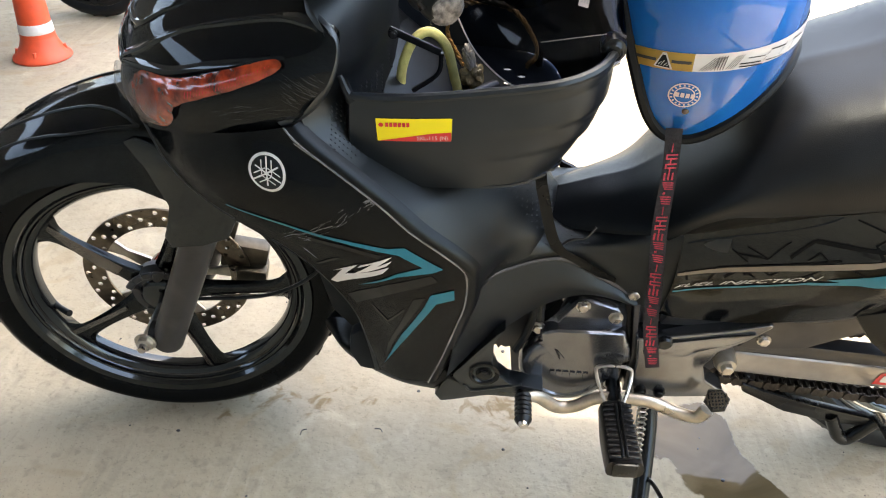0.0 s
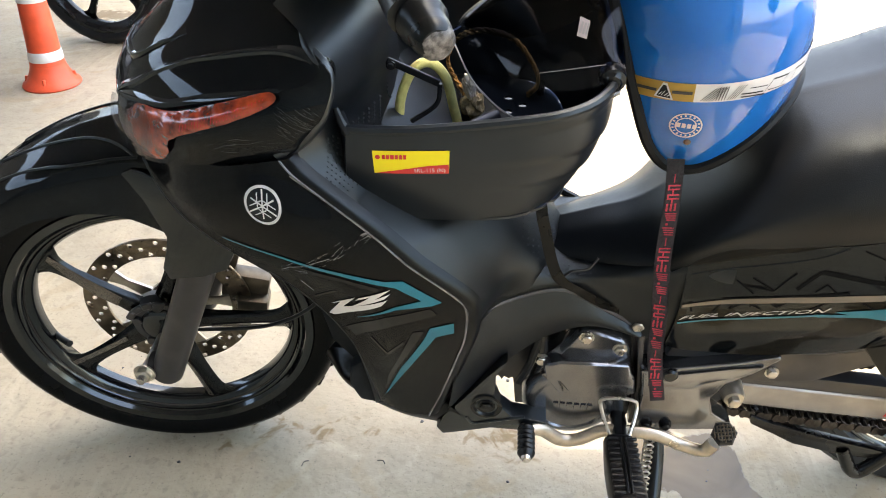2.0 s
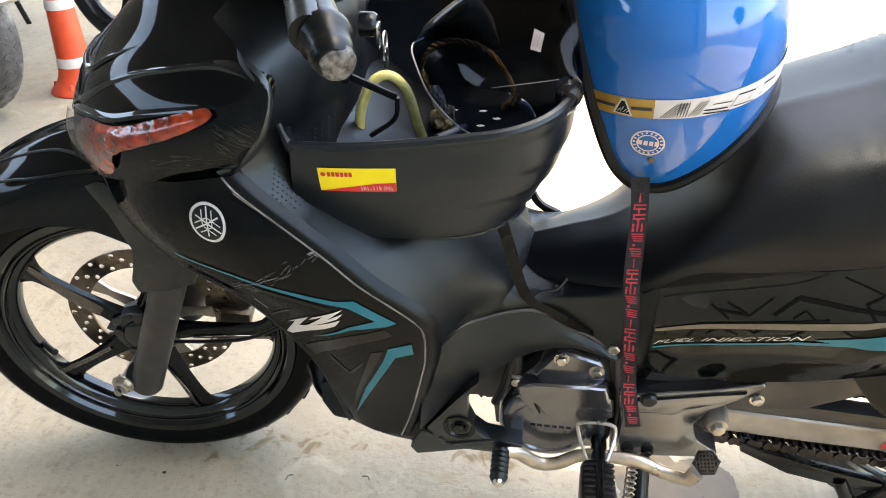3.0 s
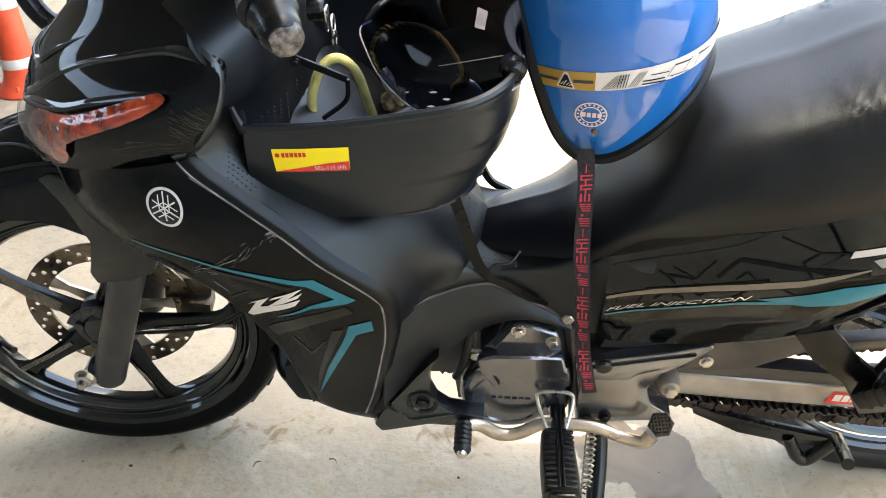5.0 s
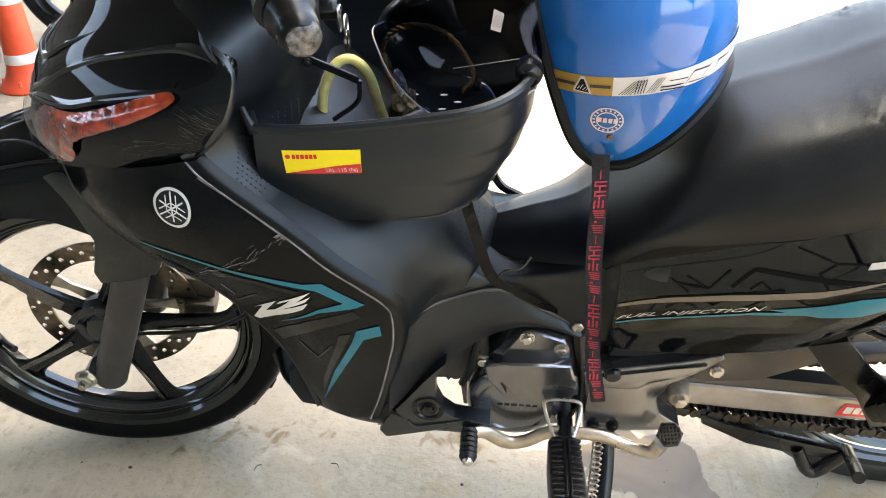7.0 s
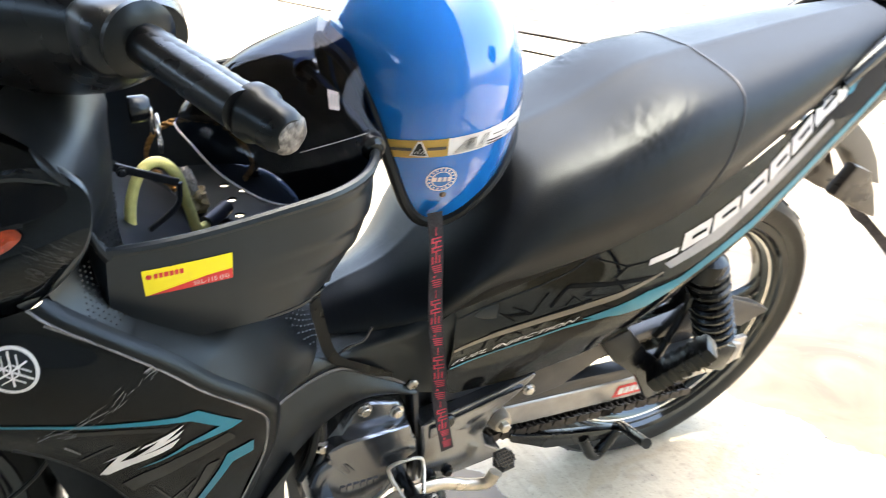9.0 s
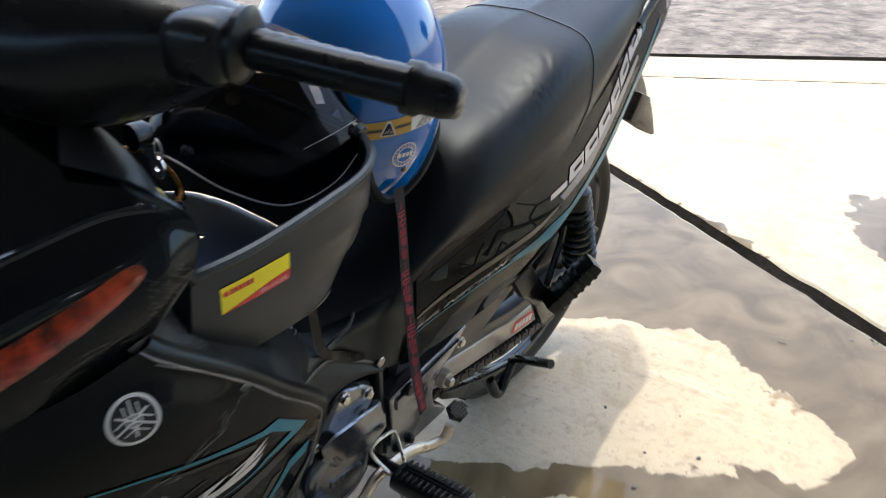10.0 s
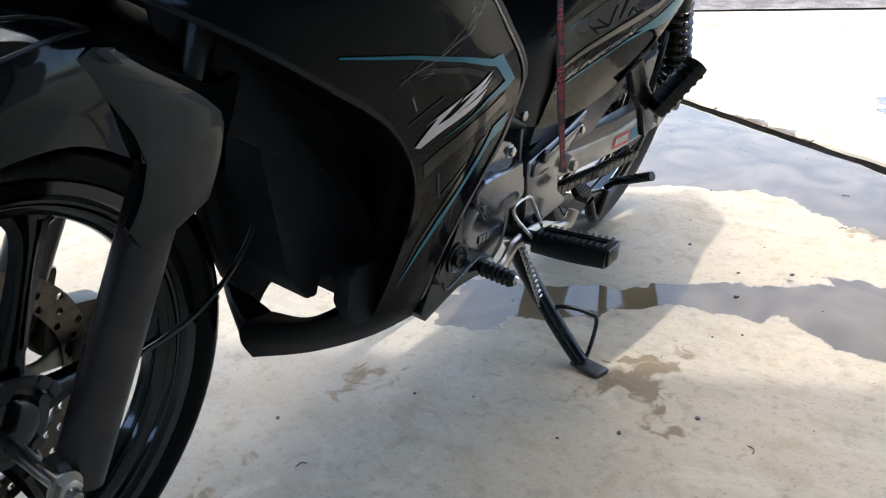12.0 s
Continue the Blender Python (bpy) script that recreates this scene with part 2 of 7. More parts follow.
def concrete(name, tone=(0.43, 0.386, 0.292)):
    """Worn concrete; the point attributes wet and stain (signed, in metres) shape puddles and oil marks."""
    m = bpy.data.materials.new(name)
    m.use_nodes = True
    n, l = m.node_tree.nodes, m.node_tree.links
    b = n["Principled BSDF"]
    geo = n.new("ShaderNodeNewGeometry")

    def tex(s, d=5.0, dist=0.0):
        t = n.new("ShaderNodeTexNoise")
        t.inputs["Scale"].default_value, t.inputs["Detail"].default_value, t.inputs["Distortion"].default_value = s, d, dist
        l.new(geo.outputs["Position"], t.inputs["Vector"])
        return t.outputs[0]

    def rng(x, f0, f1, t0, t1):
        r = n.new("ShaderNodeMapRange")
        for k, v in zip(("From Min", "From Max", "To Min", "To Max"), (f0, f1, t0, t1)):
            r.inputs[k].default_value = v
        l.new(x, r.inputs["Value"])
        return r.outputs[0]

    def math_(op, a, c):
        k = n.new("ShaderNodeMath")
        k.operation = op
        for i, v in enumerate((a, c)):
            if isinstance(v, (int, float)):
                k.inputs[i].default_value = v
            else:
                l.new(v, k.inputs[i])
        return k.outputs[0]

    def mixc(f, a, c):
        k = n.new("ShaderNodeMix")
        k.data_type = "RGBA"
        l.new(f, k.inputs["Factor"])
        for s, v in (("A", a), ("B", c)):
            if isinstance(v, tuple):
                k.inputs[s].default_value = (*v, 1)
            else:
                l.new(v, k.inputs[s])
        return k.outputs["Result"]

    dark = tuple(c * 0.72 for c in tone)
    warm = (tone[0] * 1.05, tone[1] * 0.97, tone[2] * 0.85)
    col = mixc(rng(tex(2.2, 6.0, 0.6), 0.35, 0.65, 0, 1), dark, tone)
    col = mixc(rng(tex(0.9, 3.0), 0.42, 0.62, 0, 0.8), col, warm)
    col = mixc(rng(tex(24.0, 6.0), 0.56, 0.72, 0, 0.45), col, tuple(c * 0.55 for c in tone))
    col = mixc(rng(tex(55.0, 7.0, 0.5), 0.57, 0.66, 0, 0.35), col, tuple(c * 0.5 for c in tone))
    col = mixc(rng(tex(4.5, 8.0, 2.5), 0.58, 0.66, 0, 0.4), col, (tone[0] * 0.8, tone[1] * 0.7, tone[2] * 0.55))
    col = mixc(rng(tex(160.0, 2.0), 0.63, 0.72, 0, 0.6), col, tuple(c * 0.4 for c in tone))
    col = mixc(rng(tex(7.0, 6.0, 1.5), 0.6, 0.78, 0, 0.5), col, tuple(min(c * 1.35, 0.8) for c in tone))
    stretch = n.new("ShaderNodeMapping")
    stretch.inputs["Rotation"].default_value = (0, 0, 0.6)
    stretch.inputs["Scale"].default_value = (26.0, 2.2, 1.0)
    l.new(geo.outputs["Position"], stretch.inputs["Vector"])
    drag = n.new("ShaderNodeTexNoise")
    drag.inputs["Scale"].default_value, drag.inputs["Detail"].default_value, drag.inputs["Distortion"].default_value = 1.6, 8.0, 1.2
    l.new(stretch.outputs[0], drag.inputs["Vector"])
    patch = rng(tex(1.7, 3.0, 0.4), 0.45, 0.6, 0, 1)
    col = mixc(math_("MULTIPLY", rng(drag.outputs[0], 0.56, 0.7, 0, 0.38), patch), col, tuple(c * 0.6 for c in tone))
    col = mixc(math_("MULTIPLY", rng(drag.outputs[0], 0.44, 0.3, 0, 0.35), patch), col, tuple(min(c * 1.3, 0.8) for c in tone))
    col = mixc(rng(tex(330.0, 2.0), 0.64, 0.74, 0, 0.65), col, tuple(c * 0.35 for c in tone))
    at_w = n.new("ShaderNodeAttribute")
    at_w.attribute_name = "wet"
    at_s = n.new("ShaderNodeAttribute")
    at_s.attribute_name = "stain"
    wob = rng(tex(9.0, 7.0, 0.8), 0.3, 0.7, -0.03, 0.03)
    wet = math_("ADD", at_w.outputs["Fac"], wob)
    wetm = rng(wet, 0.0, 0.006, 0, 1)
    damp = rng(wet, -0.03, 0.05, 0, 0.6)
    st = math_("ADD", at_s.outputs["Fac"], rng(tex(26.0, 7.0, 1.0), 0.3, 0.7, -0.035, 0.035))
    stm = rng(st, 0.0, 0.02, 0, 0.85)
    col = mixc(stm, col, (0.17, 0.12, 0.055))
    col = mixc(damp, col, tuple(c * 0.62 for c in tone))
    mud = mixc(rng(tex(5.0, 7.0, 1.5), 0.35, 0.65, 0, 1), (tone[0] * 0.22, tone[1] * 0.185, tone[2] * 0.13), (tone[0] * 0.38, tone[1] * 0.335, tone[2] * 0.26))
    col = mixc(wetm, col, mud)
    l.new(col, b.inputs["Base Color"])
    dry_r = rng(tex(12.0, 5.0), 0.3, 0.7, 0.55, 0.85)
    rough = n.new("ShaderNodeMix")
    l.new(wetm, rough.inputs["Factor"])
    l.new(dry_r, rough.inputs["A"])
    rough.inputs["B"].default_value = 0.03
    l.new(rough.outputs["Result"], b.inputs["Roughness"])
    l.new(rng(wetm, 0, 1, 0.5, 0.3), b.inputs["Specular IOR Level"])
    bp = n.new("ShaderNodeBump")
    bp.inputs["Distance"].default_value = 0.003
    l.new(tex(70.0, 6.0), bp.inputs["Height"])
    l.new(rng(wetm, 0, 1, 0.5, 0.025), bp.inputs["Strength"])
    l.new(bp.outputs[0], b.inputs["Normal"])
    return m


CONCRETE = concrete("worn_concrete")
ASPHALT = mat("asphalt", (0.125, 0.11, 0.092), 0.9, grain=0.85, scale=130, bump=1.0, bump_scale=110, dirt=0.5, dirt_color=(0.26, 0.235, 0.195))
GROUT = mat("dark_joint_filler", (0.010, 0.009, 0.008), 0.95, spec=0.0, grain=0.5, scale=60, bump=0.6)


# ---- mesh helpers ----
def finish(bm, sharp=0.7):
    bmesh.ops.recalc_face_normals(bm, faces=bm.faces)
    for f in bm.faces:
        f.smooth = True
    for e in bm.edges:
        if len(e.link_faces) == 2 and e.calc_face_angle(0) > sharp:
            e.smooth = False
    return bm


def mesh_of(name, bm, material, sharp=0.7):
    finish(bm, sharp)
    me = bpy.data.meshes.new(name)
    bm.to_mesh(me)
    bm.free()
    for m in material if isinstance(material, (list, tuple)) else (material,):
        me.materials.append(m)
    return me


def part(name, bm, material, parent=None, label="", sharp=0.7):
    ob = new(name, mesh_of(name, bm, material, sharp))
    ob.parent = parent
    return tagged(ob, label)


def thing(name, label, category, m=None, group=""):
    ob = new(name)
    ob.empty_display_size = 0.1
    if m is not None:
        ob.matrix_world = m
    return tagged(ob, label, category, group)


def spline(pts, n, closed=False):
    """n points along a Catmull-Rom curve."""
    p = [Vector(q) for q in pts]
    k = len(p)
    if k == 2:
        return [p[0].lerp(p[1], i / (n - 1)) for i in range(n)]
    out, segs = [], k if closed else k - 1
    for i in range(n):
        u = i / n * segs if closed else i / (n - 1) * segs
        j = min(int(u), segs - 1)
        t = u - j
        if closed:
            a, b, c, d = (p[(j + o) % k] for o in (-1, 0, 1, 2))
        else:
            b, c = p[j], p[j + 1]
            a = p[j - 1] if j > 0 else b * 2 - c
            d = p[j + 2] if j + 2 < k else c * 2 - b
        out.append(0.5 * ((2 * b) + (c - a) * t + (2 * a - 5 * b + 4 * c - d) * t * t + (3 * b - a - 3 * c + d) * t ** 3))
    return out


def grid(rows, bm=None, close_u=False, close_v=False):
    """A sheet of quads over rows of points."""
    bm = bm or bmesh.new()
    vs = [[bm.verts.new(p) for p in r] for r in rows]
    nr, nc = len(vs), len(vs[0])
    for i in range(nr if close_u else nr - 1):
        for j in range(nc if close_v else nc - 1):
            a, b, c, d = vs[i][j], vs[i][(j + 1) % nc], vs[(i + 1) % nr][(j + 1) % nc], vs[(i + 1) % nr][j]
            if len({a, b, c, d}) == 4:
                bm.faces.new((a, b, c, d))
    return bm


def loft(sections, nu=24, nv=20, thick=0.0, close_v=False, mirror=False):
    """A smooth sheet through section curves; thick gives it a wall; mirror adds the other half across y = 0."""
    secs = [spline(s, nv, close_v) for s in sections]
    cols = [spline([s[j] for s in secs], nu) for j in range(nv)]
    rows = [[cols[j][i] for j in range(nv)] for i in range(nu)]
    if mirror:
        rows = [r + [Vector((p.x, -p.y, p.z)) for p in reversed(r[:-1])] for r in rows]
    bm = grid(rows, close_v=close_v)
    if thick:
        bmesh.ops.solidify(bm, geom=list(bm.faces), thickness=thick)
    return bm


def flip(sections):
    return [[(x, -y, z) for x, y, z in s] for s in sections]


def tube(pts, r, n=10, steps=None, closed=False, smooth=True, bm=None, cap=True, flat=1.0):
    """A round bar along a curve; r is one radius or one at each end; flat squashes it."""
    bm = bm or bmesh.new()
    steps = steps or (len(pts) * 6 if smooth else len(pts))
    c = spline(pts, steps, closed) if smooth else [Vector(p) for p in pts]
    k = len(c)
    r0, r1 = r if isinstance(r, (tuple, list)) else (r, r)
    rings, up = [], Vector((0, 0, 1))
    t0 = (c[1] - c[0]).normalized()
    nrm = t0.cross(up if abs(t0.z) < 0.9 else Vector((1, 0, 0))).normalized()
    for i in range(k):
        if closed:
            t = (c[(i + 1) % k] - c[i - 1]).normalized()
        else:
            t = (c[min(i + 1, k - 1)] - c[max(i - 1, 0)]).normalized()
        nrm = (nrm - t * nrm.dot(t)).normalized()
        bi = t.cross(nrm)
        rad = r0 + (r1 - r0) * i / max(k - 1, 1)
        rings.append([c[i] + (nrm * math.cos(a) + bi * math.sin(a) * flat) * rad for a in (2 * math.pi * j / n for j in range(n))])
    before = len(bm.verts)
    grid(rings, bm, close_u=closed, close_v=True)
    if cap and not closed:
        bm.verts.ensure_lookup_table()
        bm.faces.new(bm.verts[before:before + n])
        bm.faces.new(bm.verts[before + (k - 1) * n:before + k * n])
    return bm


def lathe(profile, n=48, axis="y", centre=(0, 0, 0), bm=None, closed=False):
    """A solid of turning: profile of (radius, offset along the axis)."""
    cx, cy, cz = centre
    rows = []
    for i in range(n):
        a = 2 * math.pi * i / n
        s, c = math.sin(a), math.cos(a)
        if axis == "y":
            rows.append([(cx + r * c, cy + o, cz + r * s) for r, o in profile])
        elif axis == "z":
            rows.append([(cx + r * c, cy + r * s, cz + o) for r, o in profile])
        else:
            rows.append([(cx + o, cy + r * c, cz + r * s) for r, o in profile])
    bm = grid(rows, bm, close_u=True, close_v=closed)
    bmesh.ops.remove_doubles(bm, verts=bm.verts, dist=1e-6)
    return bm


def prism(outline, y0, y1, bevel=0.004, bm=None, seg=2):
    """A slab with the given outline in x and z, from y0 to y1, its edges rounded."""
    own = bmesh.new()
    a = [own.verts.new((x, y0, z)) for x, z in outline]
    b = [own.verts.new((x, y1, z)) for x, z in outline]
    own.faces.new(a)
    own.faces.new(list(reversed(b)))
    k = len(a)
    for i in range(k):
        own.faces.new((a[i], b[i], b[(i + 1) % k], a[(i + 1) % k]))
    bmesh.ops.recalc_face_normals(own, faces=own.faces)
    if bevel:
        bmesh.ops.bevel(own, geom=list(own.edges), offset=bevel, segments=seg, profile=0.6, affect="EDGES", clamp_overlap=True)
    if bm is None:
        return own
    return join(bm, own)


def join(bm, other):
    me = bpy.data.meshes.new("tmp")
    other.to_mesh(me)
    other.free()
    bm.from_mesh(me)
    bpy.data.meshes.remove(me)
    return bm


def box(size, m=None, bevel=0.003, bm=None, seg=2):
    own = bmesh.new()
    bmesh.ops.create_cube(own, size=1.0)
    bmesh.ops.scale(own, vec=size, verts=own.verts)
    if bevel:
        bmesh.ops.bevel(own, geom=list(own.edges), offset=bevel, segments=seg, profile=0.6, affect="EDGES", clamp_overlap=True)
    if m is not None:
        own.transform(m)
    return own if bm is None else join(bm, own)


def bolt(centre, r=0.009, h=0.006, toward=-1, bm=None):
    """A hexagon bolt head with a flange, its axis along y."""
    x, y, z = centre
    own = lathe([(0, toward * h * 0.3), (r * 1.35, toward * h * 0.3), (r * 1.35, 0), (0, 0)], 18, "y", centre)
    hexa = lathe([(0, toward * h * 1.4), (r * 0.8, toward * h * 1.4), (r, toward * h * 1.2), (r, 0)], 6, "y", centre)
    join(own, hexa)
    return own if bm is None else join(bm, own)


from mathutils.bvhtree import BVHTree
from mathutils.geometry import tessellate_polygon


def tree_of(*obs):
    vs, fs = [], []
    for o in obs:
        k = len(vs)
        vs += [v.co.copy() for v in o.data.vertices]
        fs += [[k + i for i in p.vertices] for p in o.data.polygons]
    return BVHTree.FromPolygons(vs, fs)


def decal(polys, tree, side=-1, lift=0.0012, cuts=3, thick=0.0):
    """Flat shapes, given in x and z, laid onto a surface seen along y."""
    bm = bmesh.new()
    for poly in polys:
        v3 = [Vector((x, 0, z)) for x, z in poly]
        vs = [bm.verts.new(v) for v in v3]
        for tri in tessellate_polygon([v3]):
            try:
                bm.faces.new([vs[i] for i in tri])
            except ValueError:
                pass
    for _ in range(cuts):
        longest = [e for e in bm.edges if e.calc_length() > 0.009]
        if longest:
            bmesh.ops.subdivide_edges(bm, edges=longest, cuts=1)
            bmesh.ops.triangulate(bm, faces=bm.faces)
    for v in bm.verts:
        hit, nrm, _, _ = tree.ray_cast(Vector((v.co.x, side * 2.0, v.co.z)), Vector((0, -side, 0)))
        if hit is None:
            hit, nrm, _, _ = tree.find_nearest(Vector((v.co.x, side * 0.2, v.co.z)))
        if nrm.y * side < 0:
            nrm = -nrm
        v.co = hit + nrm * lift
    bmesh.ops.remove_doubles(bm, verts=bm.verts, dist=1e-5)
    if thick:
        bmesh.ops.recalc_face_normals(bm, faces=bm.faces)
        bmesh.ops.solidify(bm, geom=list(bm.faces), thickness=thick)
    return bm


def bars(x0, z0, x1, z1, height, widths, slant=0.3, gap=0.25):
    """Slanted plain bars in a row from one end of a base line to the other."""
    d = Vector((x1 - x0, z1 - z0))
    ln = d.length
    d.normalize()
    up = Vector((-d.y, d.x)) + d * slant
    total, out, s = sum(widths) + gap * (len(widths) - 1), [], 0.0
    for w in widths:
        a, b = s / total * ln, (s + w) / total * ln
        p, q = Vector((x0, z0)) + d * a, Vector((x0, z0)) + d * b
        out.append([tuple(p), tuple(q), tuple(q + up * height), tuple(p + up * height)])
        s += w + gap
    return out


def lettering(text, x0, z0, x1, z1, slant=0.0, tall=1.0):
    """Triangles of a word in x and z, laid along a base line, in the built-in font."""
    cu = bpy.data.curves.new("word", "FONT")
    cu.body, cu.shear, cu.resolution_u = text, slant, 2
    ob = bpy.data.objects.new("word", cu)
    scene.collection.objects.link(ob)
    dg = bpy.context.evaluated_depsgraph_get()
    me = bpy.data.meshes.new_from_object(ob.evaluated_get(dg))
    xs = [v.co.x for v in me.vertices]
    lo, wide = min(xs), max(xs) - min(xs)
    d = Vector((x1 - x0, z1 - z0))
    k = d.length / wide
    d.normalize()
    up = Vector((-d.y, d.x))
    pts = [Vector((x0, z0)) + d * (v.co.x - lo) * k + up * v.co.y * k * tall for v in me.vertices]
    out = [[tuple(pts[i]) for i in p.vertices] for p in me.polygons]
    bpy.data.objects.remove(ob)
    bpy.data.meshes.remove(me)
    bpy.data.curves.remove(cu)
    return out


# ---- large structure: ground, slabs, roof, walls ----
def slab(name, corners, z, depth, material, label):
    own = bmesh.new()
    a = [own.verts.new((x, y, z)) for x, y in corners]
    b = [own.verts.new((x, y, z - depth)) for x, y in corners]
    own.faces.new(a)
    own.faces.new(list(reversed(b)))
    for i in range(len(a)):
        own.faces.new((a[i], b[i], b[(i + 1) % len(a)], a[(i + 1) % len(a)]))
    ob = part(name, own, material)
    return tagged(ob, label, "ground", kind="structure")


def joint_a(y):
    return 2.2 + 0.602 * y


def joint_b(y):
    return 3.97 - 0.44 * y


def kerb(y):
    return 4.42 - 0.47 * y


def blob(x, y, cx, cy, rx, ry, turn=0.0):
    """Signed depth inside a rounded patch, in metres."""
    c, s = math.cos(radians(turn)), math.sin(radians(turn))
    u, v = (x - cx) * c + (y - cy) * s, -(x - cx) * s + (y - cy) * c
    return (1 - math.hypot(u / rx, v / ry)) * min(rx, ry)


WET = [(0.77, 0.06), (0.85, 0.11), (0.925, 0.065), (0.95, -0.01), (0.985, -0.085), (1.04, -0.17), (1.124, -0.285), (1.22, -0.437), (1.29, -0.60), (1.43, -0.655), (1.53, -0.50), (1.60, -0.385), (1.66, -0.23), (1.61, -0.07), (1.52, 0.12), (1.45, 0.35), (1.7, 0.6), (2.5, 0.5), (2.2, -0.1),
       (1.85, -0.6), (1.5, -1.15), (1.2, -1.2), (1.02, -0.8), (1.0, -0.6), (1.06, -0.53), (1.085, -0.456), (1.05, -0.313), (0.975, -0.21), (0.885, -0.126), (0.82, -0.045), (0.76, 0.0)]


def inside(poly, x, y):
    """Signed depth inside an outline, in metres."""
    best, odd = 9.0, False
    for (ax, ay), (bx, by) in zip(poly, poly[1:] + poly[:1]):
        dx, dy = bx - ax, by - ay
        u = max(0.0, min(1.0, ((x - ax) * dx + (y - ay) * dy) / (dx * dx + dy * dy)))
        best = min(best, math.hypot(x - ax - u * dx, y - ay - u * dy))
        if (ay > y) != (by > y) and x < ax + (y - ay) * dx / dy:
            odd = not odd
    return best if odd else -best


def wetness(x, y):
    if not (-0.2 < x < 3.0 and -1.7 < y < 1.2):
        return -0.4
    pool = inside(WET, x, y) + 0.012
    far = blob(x, y, 2.45, -0.5, 0.3, 0.12, 30)
    return max(pool, far, -0.4)


def oiliness(x, y):
    return max(blob(x, y, 0.16, 0.055, 0.05, 0.022), blob(x, y, 0.25, 0.052, 0.04, 0.016), blob(x, y, 0.79, -0.305, 0.10, 0.045, -20),
               blob(x, y, 0.05, 0.03, 0.05, 0.014), blob(x, y, 0.554, 0.044, 0.045, 0.03), blob(x, y, 0.735, -0.35, 0.07, 0.03, 35), blob(x, y, 1.55, -0.5, 0.07, 0.05), blob(x, y, -1.3, 2.6, 0.2, 0.08), -0.3)


def concrete_sheet(name, y0, y1, left, right, step, label):
    """A slab whose top is a fine sheet between two slanting edges, with edges turned down."""
    ny, nx = max(2, int((y1 - y0) / step)), 2
    ys = [y0 + (y1 - y0) * i / ny for i in range(ny + 1)]
    nx = max(2, int(max(right(y) - left(y) for y in ys) / step))
    rows = []
    for y in ys:
        a, b = left(y), right(y)
        r = [(a + 0.004, y, -0.06), (a, y, -0.006), (a + 0.008, y, 0.0)] + [(a + 0.02 + (b - a - 0.04) * i / nx, y, 0.0) for i in range(nx + 1)] + [(b - 0.008, y, 0.0), (b, y, -0.006), (b - 0.004, y, -0.06)]
        rows.append([(px + (0.008 * noise.noise((px * 9, py * 9, 0)) + 0.009 * noise.noise((px * 27, py * 27, 3))) * (pz > -0.01) if k < 3 or k > nx + 3 else px, py, pz) for k, (px, py, pz) in enumerate(r)])
    own = grid(rows)
    me = mesh_of(name, own, CONCRETE)
    wet = me.attributes.new("wet", "FLOAT", "POINT")
    stn = me.attributes.new("stain", "FLOAT", "POINT")
    wet.data.foreach_set("value", [wetness(v.co.x, v.co.y) for v in me.vertices])
    stn.data.foreach_set("value", [oiliness(v.co.x, v.co.y) for v in me.vertices])
    return tagged(new(name, me), label, "concrete slab", kind="structure")


slab("ground", [(-300, -300), (300, -300), (300, 300), (-300, 300)], -0.05, 0.2, ASPHALT, "rough grey asphalt ground beyond the concrete apron")
concrete_sheet("floor_slab_inner", -2.6, 4.6, lambda y: -3.4, lambda y: min(joint_a(y), joint_b(y) - 0.03), 0.04, "worn stained concrete parking floor with puddles")
concrete_sheet("floor_slab_outer", -2.6, 1.66, lambda y: joint_a(y) + 0.056, lambda y: joint_b(y), 0.05, "pale sunlit concrete apron slab")
concrete_sheet("floor_slab_edge", -6.0, 8.0, lambda y: joint_b(y) + 0.03, lambda y: kerb(y), 0.2, "narrow concrete edge strip beside the asphalt")
concrete_sheet("floor_slab_front", -7.0, -2.62, lambda y: -7.0, lambda y: joint_b(y) - 0.02, 0.2, "concrete parking floor")
concrete_sheet("floor_slab_back", 4.62, 9.0, lambda y: -7.0, lambda y: joint_b(y) - 0.02, 0.2, "concrete parking floor under the roof")
concrete_sheet("floor_slab_side", -2.6, 4.6, lambda y: -7.0, lambda y: -3.415, 0.2, "concrete parking floor under the roof")
slab("joint_filler", [(-7.0, -7), (7.9, -7), (0.2, 9), (-7.0, 9)], -0.006, 0.03, GROUT, "dark dirt packed into the slab joints")

ROOF_Z = 4.2


def roof_edge(y):
    return 1.11 - 0.45 * y


roof = slab("roof", [(-7.5, -8), (roof_edge(-8), -8), (roof_edge(10), 10), (-7.5, 10)], ROOF_Z + 0.1, 0.1, ROOFM, "grey metal roof over the parking place")
tagged(roof, category="roof")
# Unseen wall, added; its height sets the sky slit below the roof.
tagged(part("wall_west", box((0.2, 18.4, 3.1), pose(-7.4, 1, 1.55), 0.0), WALLM), "unseen plain plastered wall added to narrow the western sky", "wall", kind="structure")
tagged(part("wall_north", box((2.0, 0.2, 2.3), pose(-4.2, 9.9, 1.15), 0.0), WALLM), "plain plastered side wall", "wall", kind="structure")
# Unseen wall added behind the viewpoint to darken what the panels mirror.
tagged(part("wall_south", box((8.2, 0.2, 3.1), pose(-1.1, -4.6, 1.55), 0.0), WALLM), "unseen plain plastered wall added to dim the south side", "wall", kind="structure")
for k, (xx, yy) in enumerate(((2.2, -4.3), (-1.8, 5.2), (-4.9, -4.3), (-4.9, 5.2))):
    tagged(part("column_%d" % (k + 1), box((0.18, 0.18, ROOF_Z), pose(xx, yy, ROOF_Z / 2), 0.01), WALLM), "plain roof column", "column", kind="structure")


